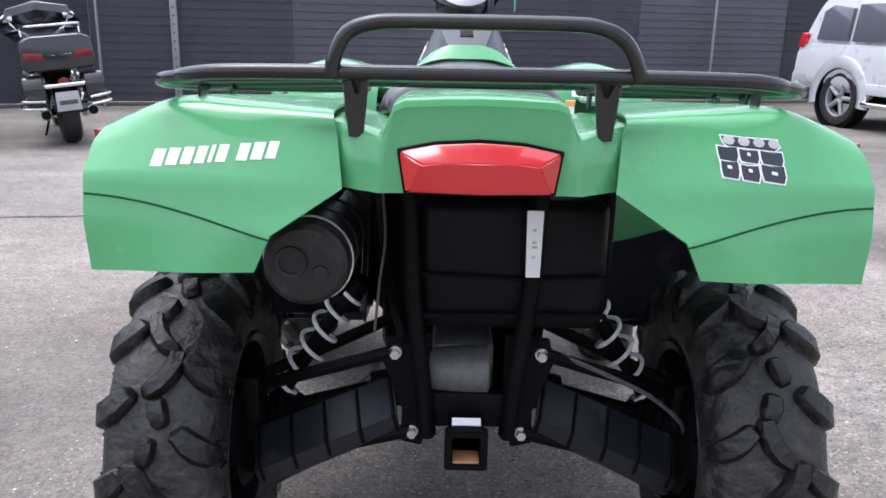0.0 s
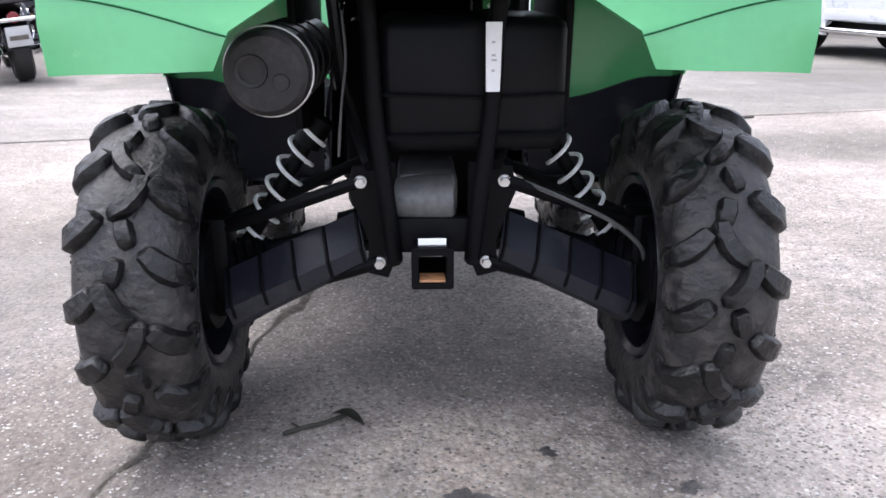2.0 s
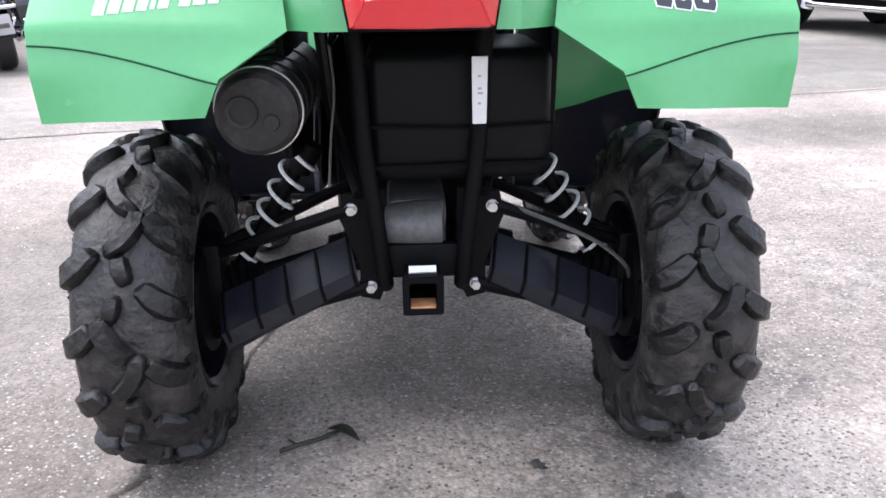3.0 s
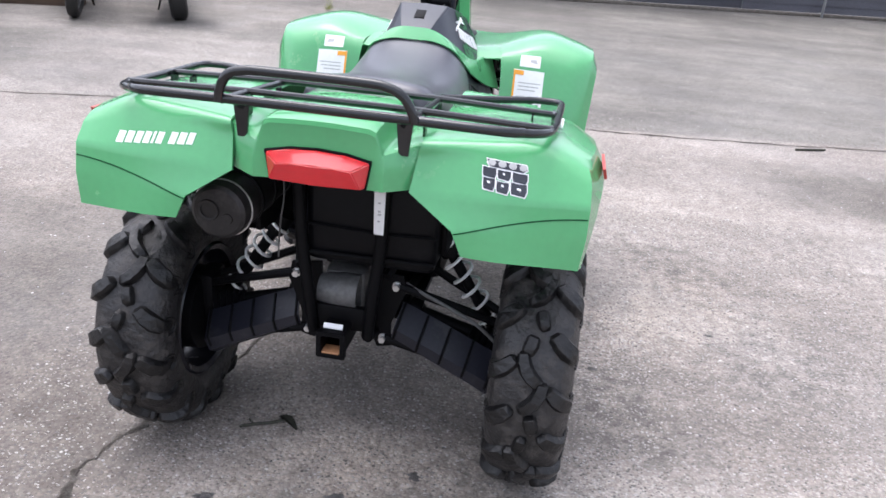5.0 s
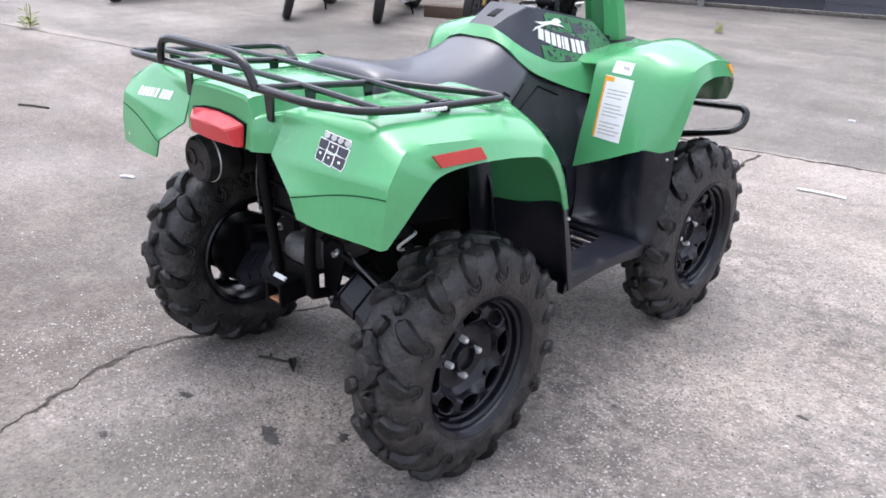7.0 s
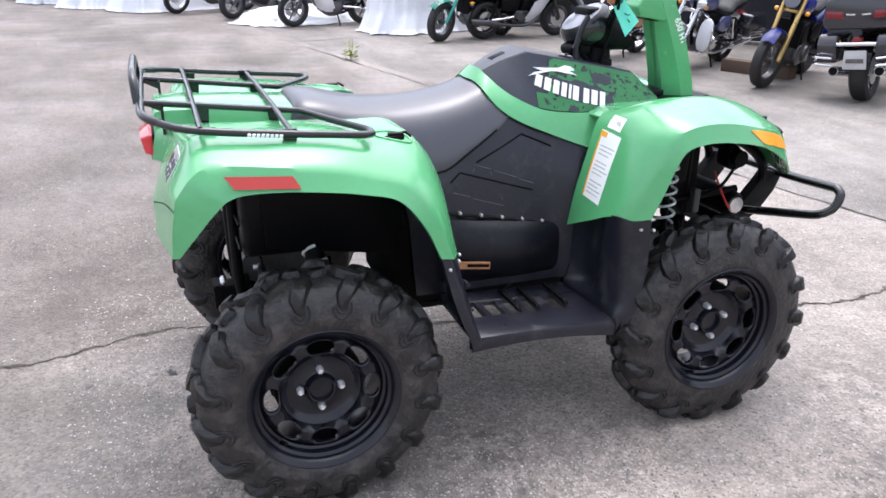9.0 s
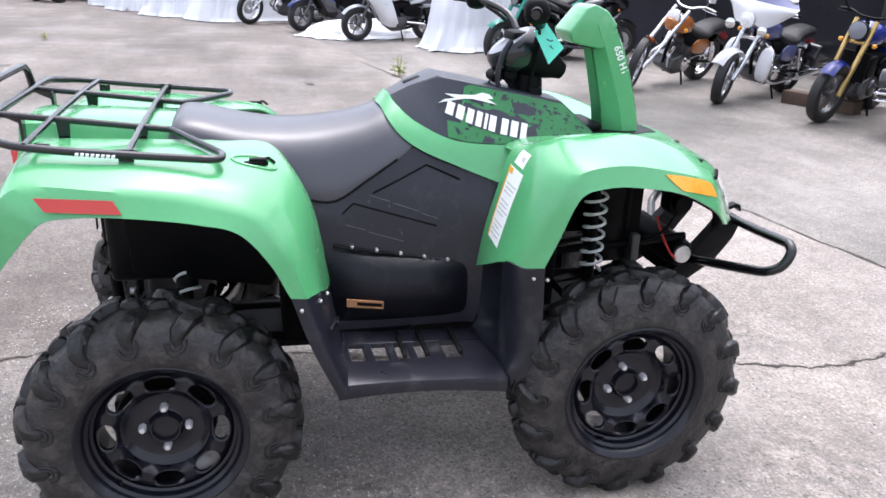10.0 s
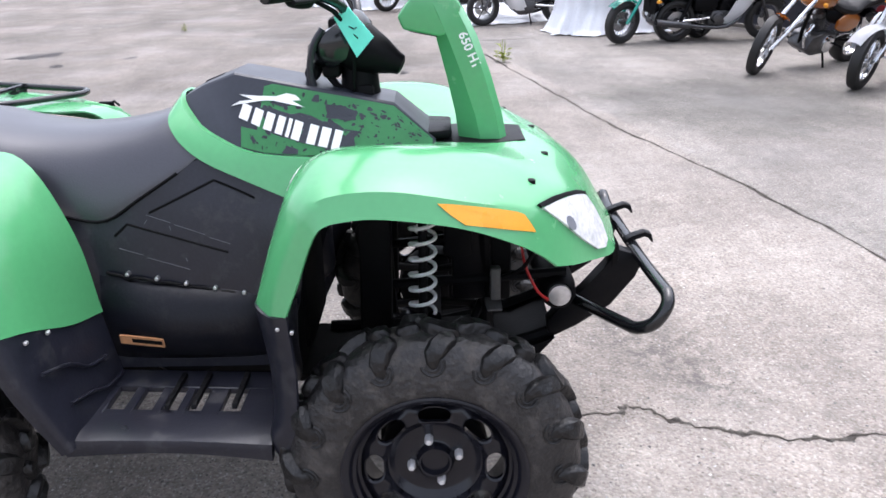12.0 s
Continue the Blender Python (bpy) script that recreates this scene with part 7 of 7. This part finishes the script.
# red quad further down the row
def small_quad(x, y, turn):
    root = thing("quad_bike", "red sports quad parked among covered machines", "quad bike", Matrix.Translation((x, y, 0)) @ Matrix.Rotation(radians(turn), 4, "Z"))
    for sx in (-1, 1):
        for yy in (0, 1.15):
            hub = new("wheel")
            hub.parent = root
            hub.location = (sx * .45, yy, .27)
            part("tyre", lathe(bmesh.new(), [(-.09, .14), (-.12, .20), (-.10, .26), (0, .275), (.10, .26), (.12, .20), (.09, .14)], 28, "x"), BIKE_TYRE, hub)
            part("rim", lathe(bmesh.new(), [(-.08, .14), (0, .05), (.08, .14)], 20, "x"), STEEL, hub)
    part("body", blob(bmesh.new(), [(-.3, .72, .16, .06), (.1, .70, .20, .10), (.55, .74, .20, .14), (.95, .72, .16, .10), (1.3, .62, .10, .06)]), REDP, root, "red plastic body")
    for sx in (-1, 1):
        for yy in (0, 1.15):
            a = [(sx * .15, yy - .30, .58), (sx * .15, yy, .66), (sx * .15, yy + .30, .58)]
            b = [(sx * .50, yy - .34, .52), (sx * .52, yy, .63), (sx * .50, yy + .34, .52)]
            part("fender", loft([a, b], 4, 4, .006), REDP, root, "red fender")
    part("saddle", blob(bmesh.new(), [(-.3, .80, .10, .04), (.1, .80, .13, .05), (.5, .82, .10, .04)]), LEATHER, root)
    part("handlebar", tube(bmesh.new(), [(-.36, .75, 1.02), (-.1, .86, 1.0), (.1, .86, 1.0), (.36, .75, 1.02)], .014, 8, 4), DARK, root)
    for sx in (-1, 1):
        part("front_arm", tube(bmesh.new(), [(sx * .12, 1.05, .36), (sx * .40, 1.15, .27)], .018, 8), STEEL, root)
    part("bumper", tube(bmesh.new(), [(-.14, 1.30, .55), (-.14, 1.48, .50), (-.10, 1.50, .36), (.10, 1.50, .36), (.14, 1.48, .50), (.14, 1.30, .55)], .015, 8, 3), STEEL, root, "bright bumper")
    part("engine", box(bmesh.new(), (-.16, .2, .28), (.16, .8, .60), .04), ENGINE, root)


small_quad(-22.9, -4.4, IN + 20)


# ---- silver estate vehicle ----
def suv(x, y, turn):
    root = thing("car", "silver four-wheel-drive car with side steps, parked", "car", Matrix.Translation((x, y, 0)) @ Matrix.Rotation(radians(turn), 4, "Z"))
    # local axes: +x forward, -y towards the yard; rear wheel centre at the origin's x
    hw = .92

    def body():
        prof = [(-.98, .50, .95), (-.95, .62, 1.05), (-.80, .60, 1.08), (0, .58, 1.08), (1.2, .56, 1.06), (2.2, .56, 1.05), (3.2, .58, 1.02), (3.75, .60, .92), (3.85, .55, .80)]
        cols = []
        for u, v in ((-.9, 0), (-1, .2), (-1.0, .6), (-.97, .95), (-.86, 1.0), (0, 1.02), (.86, 1.0), (.97, .95), (1.0, .6), (1, .2), (.9, 0)):
            cols.append([(px, u * hw, lo - .12 + (hi - lo + .12) * v) for px, lo, hi in prof])
        return loft(cols, 4, 3, 0)

    part("body", body(), SILVER, root, "silver painted lower body")

    def cabin():
        prof = [(-.92, 1.06, 1.10, .86), (-.86, 1.06, 1.45, .84), (-.62, 1.06, 1.76, .80), (0, 1.06, 1.80, .78), (1.2, 1.06, 1.80, .78), (1.8, 1.06, 1.74, .79), (2.5, 1.04, 1.12, .84)]
        cols = []
        for u, v in ((-1.05, 0), (-1.0, .45), (-.93, .85), (-.80, .98), (0, 1.02), (.80, .98), (.93, .85), (1.0, .45), (1.05, 0)):
            cols.append([(px, u * w, lo + (hi - lo) * v) for px, lo, hi, w in prof])
        return loft(cols, 4, 3, 0)

    part("cabin", cabin(), SILVER, root, "silver cabin with pillars")
    glass = paint("dark_car_glass", (0.10, 0.11, 0.13), 0.06)
    for s in (-1, 1):
        for outline in ([(-.66, 1.14), (-.05, 1.12), (-.05, 1.55), (-.45, 1.60), (-.62, 1.52)], [(.05, 1.12), (.95, 1.12), (.95, 1.60), (.05, 1.60)], [(1.05, 1.12), (2.05, 1.12), (1.65, 1.56), (1.05, 1.60)]):
            bm = bmesh.new()
            slab(bm, outline, "y", min(s * .77, s * .87), max(s * .77, s * .87), .012)
            for v in bm.verts:
                v.co.y -= s * max(0, v.co.z - 1.12) * .13
            part("side_window", bm, glass, root, "dark side glass")
        part("tail_lamp", slab(bmesh.new(), [(-.975, 1.02), (-.84, 1.04), (-.80, 1.22), (-.90, 1.24)], "y", min(s * .72, s * .925), max(s * .72, s * .925), .02), RED, root, "red tail lamp")
        bm = bmesh.new()
        rows = []
        for k in range(13):
            a = -1.75 + 3.5 * k / 12
            rows.append([Vector((r * math.sin(a), s * w, .37 + r * math.cos(a))) for r, w in ((.40, .80), (.41, .955), (.47, .975), (.56, .945), (.57, .90))])
        grid(bm, rows)
        bmesh.ops.solidify(bm, geom=bm.faces[:], thickness=.012)
        arch = part("wheel_arch_flare", bm, SILVER, root, "silver wheel arch flare")
        shared("wheel_arch_flare", arch, root, Matrix.Translation((2.85, 0, 0)))
        part("side_step", tube(bmesh.new(), [(.55, s * .86, .42), (.60, s * 1.0, .36), (.75, s * 1.03, .345), (2.15, s * 1.03, .345), (2.30, s * 1.0, .36), (2.35, s * .86, .42)], .035, 12, 3), CHROME, root, "chrome side step")
        part("rocker_trim", slab(bmesh.new(), [(.5, .46), (2.4, .46), (2.4, .60), (.5, .60)], "y", min(s * .90, s * .95), max(s * .90, s * .95), .02), SILVER, root)
        for wx in (0, 2.85):
            hub = new("wheel")
            hub.parent = root
            hub.location = (wx, s * .80, .38)
            part("tyre", lathe(bmesh.new(), [(-.10, .24), (-.13, .29), (-.125, .35), (-.09, .378), (0, .382), (.09, .378), (.125, .35), (.13, .29), (.10, .24)], 36, "y"), BIKE_TYRE, hub)
            bm = bmesh.new()
            lathe(bm, [(s * .11, .245), (s * .10, .225), (s * .03, .215)], 36, "y")
            lathe(bm, [(s * .05, .001), (s * .085, .05), (s * .07, .07)], 20, "y")
            for k in range(5):
                a = 2 * math.pi * k / 5
                tube(bm, [(.05 * math.cos(a), s * .075, .05 * math.sin(a)), (.23 * math.cos(a), s * .085, .23 * math.sin(a))], .03, 8)
            part("rim", bm, POST, hub, "bright alloy rim")
            part("wheel_well", lathe(bmesh.new(), [(s * .05, .375), (s * .146, .388), (s * .150, .425), (s * .05, .45)], 36, "y"), DARK, hub, "dark gap round the tyre")
    bm = bmesh.new()
    box(bm, (-1.08, -.90, .46), (-.88, .90, .70), .05, 3)
    part("rear_bumper", bm, SILVER, root, "silver rear bumper")
    part("rear_window", slab(bmesh.new(), [(-.70, 1.16), (.70, 1.16), (.62, 1.58), (-.62, 1.58)], "x", -.93, -.80, .01), glass, root)
    part("underbody", box(bmesh.new(), (-.8, -.75, .30), (3.5, .75, .50), .02), DARK, root)


suv(6.12, 9.6, -77)

# ---- fence furniture ----
def fence_post(x, y, h, w, holes, label):
    root = thing("post", label, "post", Matrix.Translation((x, y, 0)))
    part("upright", box(bmesh.new(), (-w, -.02, 0), (w, .02, h), .003), POST, root)
    if holes:
        for k in range(int(h / .12)):
            bm = lathe(bmesh.new(), [(-.024, .012), (-.021, .012)], 10, "y", (0, 0, .1 + k * .12), True)
            part("hole", bm, DARK, root)


fence_post(-4.05, 10.5, 3.0, .05, True, "perforated galvanised post against the fence")
fence_post(4.55, 12.75, 3.2, .018, False, "thin pale steel pole against the fence")
fence_post(-5.05, 10.2, 3.0, .015, False, "thin pale steel rod against the fence")
bm = bmesh.new()
slab(bm, [(-.19, 1.37), (.19, 1.37), (.19, 1.67), (-.19, 1.67)], "y", -.006, .0, .001, 1)
sign = tagged(finish("sign", bm, paint("yellow_sign", (.62, .56, .16), .5)), "plain yellow sign board fixed to the fence", "sign")
sign.matrix_basis = Matrix.Translation((-8.84, 8.12, 0)) @ Matrix.Rotation(math.atan2(6.9, 11.7), 4, "Z")
bm = bmesh.new()
box(bm, (-.45, -.09, 0), (.45, .09, .15), .008)
block = tagged(finish("timber_block", bm, WOOD), "dark weathered timber block lying beside a motorcycle", "timber")
block.matrix_basis = Matrix.Translation((-5.55, 6.6, 0)) @ Matrix.Rotation(radians(20), 4, "Z")


# ---- weeds and litter ----
def weed(x, y, size, seed):
    rnd = random.Random(seed)
    bm = bmesh.new()
    for k in range(46):
        a, up = rnd.uniform(0, 6.28), rnd.uniform(.2, 1.0)
        d = Vector((math.cos(a), math.sin(a), 0))
        s = Vector((-d.y, d.x, 0))
        p = d * size * rnd.uniform(0, .18) + Vector((0, 0, size * up * rnd.uniform(.1, .8)))
        tip = p + d * size * .28 + Vector((0, 0, size * rnd.uniform(-.05, .22)))
        mid = (p + tip) / 2 + Vector((0, 0, size * .03))
        w = size * .05
        v = [bm.verts.new(q) for q in (p, mid + s * w, tip, mid - s * w)]
        bm.faces.new(v)
    for k in range(5):
        a = rnd.uniform(0, 6.28)
        tube(bm, [(0, 0, 0), (math.cos(a) * size * .08, math.sin(a) * size * .08, size * .4), (math.cos(a) * size * .15, math.sin(a) * size * .15, size * rnd.uniform(.6, 1))], size * .012, 5)
    ob = finish("weed", bm, LEAF)
    ob.location = (x, y, 0)
    return tagged(ob, "small yellow-green weed growing from a crack", "weed", "weeds in the cracks")


weed(-8.12, 2.12, .30, 1)
weed(-2.64, 8.2, .16, 3)
weed(-12.2, -3.1, .16, 4)

bm = bmesh.new()
tube(bm, [(-.10, -.045, .006), (-.06, -.03, .012), (-.01, -.005, .010), (.03, .02, .012)], .0045, 6, 4)
tube(bm, [(-.06, -.03, .01), (-.085, -.005, .008)], .003, 5)
twig = thing("twig", "dark dry twig with a curled leaf on the concrete", "twig", Matrix.Translation((-.225, -.07, 0)))
part("stem", bm, TWIG, twig)
bm = bmesh.new()
rows = []
for k in range(9):
    t = k / 8
    c = Vector((-.0 + .075 * t, .025 - .05 * t, .012 + .012 * math.sin(math.pi * t)))
    w = .016 * math.sin(math.pi * (.08 + .86 * t))
    rows.append([c + Vector((.5, .8, .5)) * w, c, c + Vector((-.5, -.8, .5)) * w])
grid(bm, rows)
bmesh.ops.solidify(bm, geom=bm.faces[:], thickness=.0012)
part("leaf", bm, TWIG, twig)


def stick(x, y, length, turn, mat, label, name="stick"):
    bm = tube(bmesh.new(), [(-length / 2, 0, .008), (0, .006, .010), (length / 2, 0, .008)], .008, 6, 3)
    ob = finish(name, bm, mat)
    ob.matrix_basis = Matrix.Translation((x, y, 0)) @ Matrix.Rotation(radians(turn), 4, "Z")
    return tagged(ob, label, "litter", "litter on the yard")


stick(.45, 3.12, .26, 8, WHITE, "pale stick lying on the concrete")
stick(-2.45, .46, .09, 30, WHITE, "white paper scrap on the concrete", "paper_scrap")
stick(.01, 4.95, .05, 10, WHITE, "small white scrap on the paving", "paper_scrap")

stick(2.30, 3.95, .24, 200, TWIG, "dark twig lying on the concrete")
stick(-4.43, .715, .28, 25, TWIG, "thin dark twig on the concrete")

# oil drips and dark marks on the slab
def stain(x, y, r, seed):
    rnd = random.Random(seed)
    ph = [rnd.uniform(0, 6.28) for _ in range(3)]
    bm = bmesh.new()
    ring, mid = [], bm.verts.new((x, y, .0022))
    for k in range(36):
        a = 2 * math.pi * k / 36
        q = r * (.8 + .22 * math.sin(2 * a + ph[0]) + .14 * math.sin(5 * a + ph[1]) + .10 * math.sin(9 * a + ph[2]))
        ring.append(bm.verts.new((x + q * math.cos(a), y + q * .75 * math.sin(a), .0012)))
    for k in range(36):
        bm.faces.new((mid, ring[k], ring[(k + 1) % 36]))
    bmesh.ops.solidify(bm, geom=bm.faces[:], thickness=.001)
    return tagged(finish("oil_stain", bm, OIL), "dark dried oil stain on the concrete", "stain", "oil stains on the yard", "structure")


for i, (x, y, r) in enumerate(((.06, -.345, .045), (.095, -.352, .03), (.235, -.197, .026), (-.30, -.415, .028), (-.29, -.70, .022), (1.197, .909, .02), (.49, -.33, .03), (.74, .53, .018), (-9.3, -4.3, .42), (-8.3, -3.6, .16), (-9.0, -2.9, .13), (-7.4, .9, .12))):
    stain(x, y, r, 40 + i)

# worn stones of the aggregate, standing a little proud of the slab
AGGREGATE = bpy.data.materials.new("aggregate_stone")
AGGREGATE.use_nodes = True
nodes, links = AGGREGATE.node_tree.nodes, AGGREGATE.node_tree.links
island = nodes.new("ShaderNodeNewGeometry")
tones = nodes.new("ShaderNodeValToRGB")
tones.color_ramp.elements[0].color, tones.color_ramp.elements[1].color = (.085, .078, .073, 1), (.375, .357, .335, 1)
for at, tone in ((.38, (.12, .11, .10, 1)), (.50, (.21, .197, .185, 1)), (.80, (.32, .303, .285, 1))):
    tones.color_ramp.elements.new(at).color = tone
links.new(island.outputs["Random Per Island"], tones.inputs["Fac"])
links.new(tones.outputs["Color"], nodes["Principled BSDF"].inputs["Base Color"])
nodes["Principled BSDF"].inputs["Roughness"].default_value = .75
rnd = random.Random(37)
co, polys = [], []
for x0, x1, y0, y1, n in ((-1.1, .95, -.75, 1.0, 14000), (.6, 1.9, -.9, 2.3, 12000)):
    for k in range(n):
        x, y, r, turn = rnd.uniform(x0, x1), rnd.uniform(y0, y1), .0022 + .0036 * rnd.random() ** 1.6, rnd.uniform(0, 6.28)
        at, h = len(co), r * rnd.uniform(.2, .4)
        for lift, grow in ((0, 1.0), (h, .62)):
            for i in range(5):
                q = r * grow * (rnd.uniform(.75, 1.3) if lift == 0 else 1.0)
                co.append((x + q * math.cos(turn + 1.2566 * i), y + q * .8 * math.sin(turn + 1.2566 * i), lift - .0002))
        polys += [(at + i, at + (i + 1) % 5, at + 5 + (i + 1) % 5, at + 5 + i) for i in range(5)]
        polys.append(tuple(at + 5 + i for i in range(5)))
mesh = bpy.data.meshes.new("aggregate")
mesh.from_pydata(co, [], polys)
mesh.materials.append(AGGREGATE)
tagged(new("aggregate", mesh), "worn pale and dark stones showing in the concrete", "aggregate", kind="stuff")

# loose grit, pale and dark
rnd = random.Random(23)
bm = bmesh.new()
for k in range(900):
    x, y = rnd.uniform(-2.0, 3.0), rnd.uniform(-1.4, 3.6)
    s = rnd.uniform(.002, .007)
    turn = rnd.uniform(0, 6.28)
    top = bm.verts.new((x, y, s * .7))
    v = [bm.verts.new((x + s * rnd.uniform(.6, 1.5) * math.cos(turn + 1.57 * i), y + s * rnd.uniform(.6, 1.5) * math.sin(turn + 1.57 * i), 0)) for i in range(4)]
    for i in range(4):
        bm.faces.new((v[i], v[(i + 1) % 4], top))
tagged(finish("dark_grit", bm, OIL, None, "", 10), "dark chips and grit scattered over the concrete", "grit", kind="stuff")
rnd = random.Random(11)
bm = bmesh.new()
for k in range(1500):
    x, y = rnd.uniform(-2.2, 3.0), rnd.uniform(-1.4, 4.5)
    s = rnd.uniform(.0015, .0045)
    p = [Vector((x + s * rnd.uniform(-1, 1), y + s * rnd.uniform(-1, 1), 0)) for _ in range(3)]
    top = bm.verts.new((x, y, s))
    v = [bm.verts.new(q + Vector((s * math.cos(2.09 * i), s * math.sin(2.09 * i), 0))) for i, q in enumerate(p)]
    for i in range(3):
        bm.faces.new((v[i], v[(i + 1) % 3], top))
tagged(finish("grit", bm, PRINT, None, "", 10), "loose pale grit scattered over the concrete", "grit", kind="stuff")
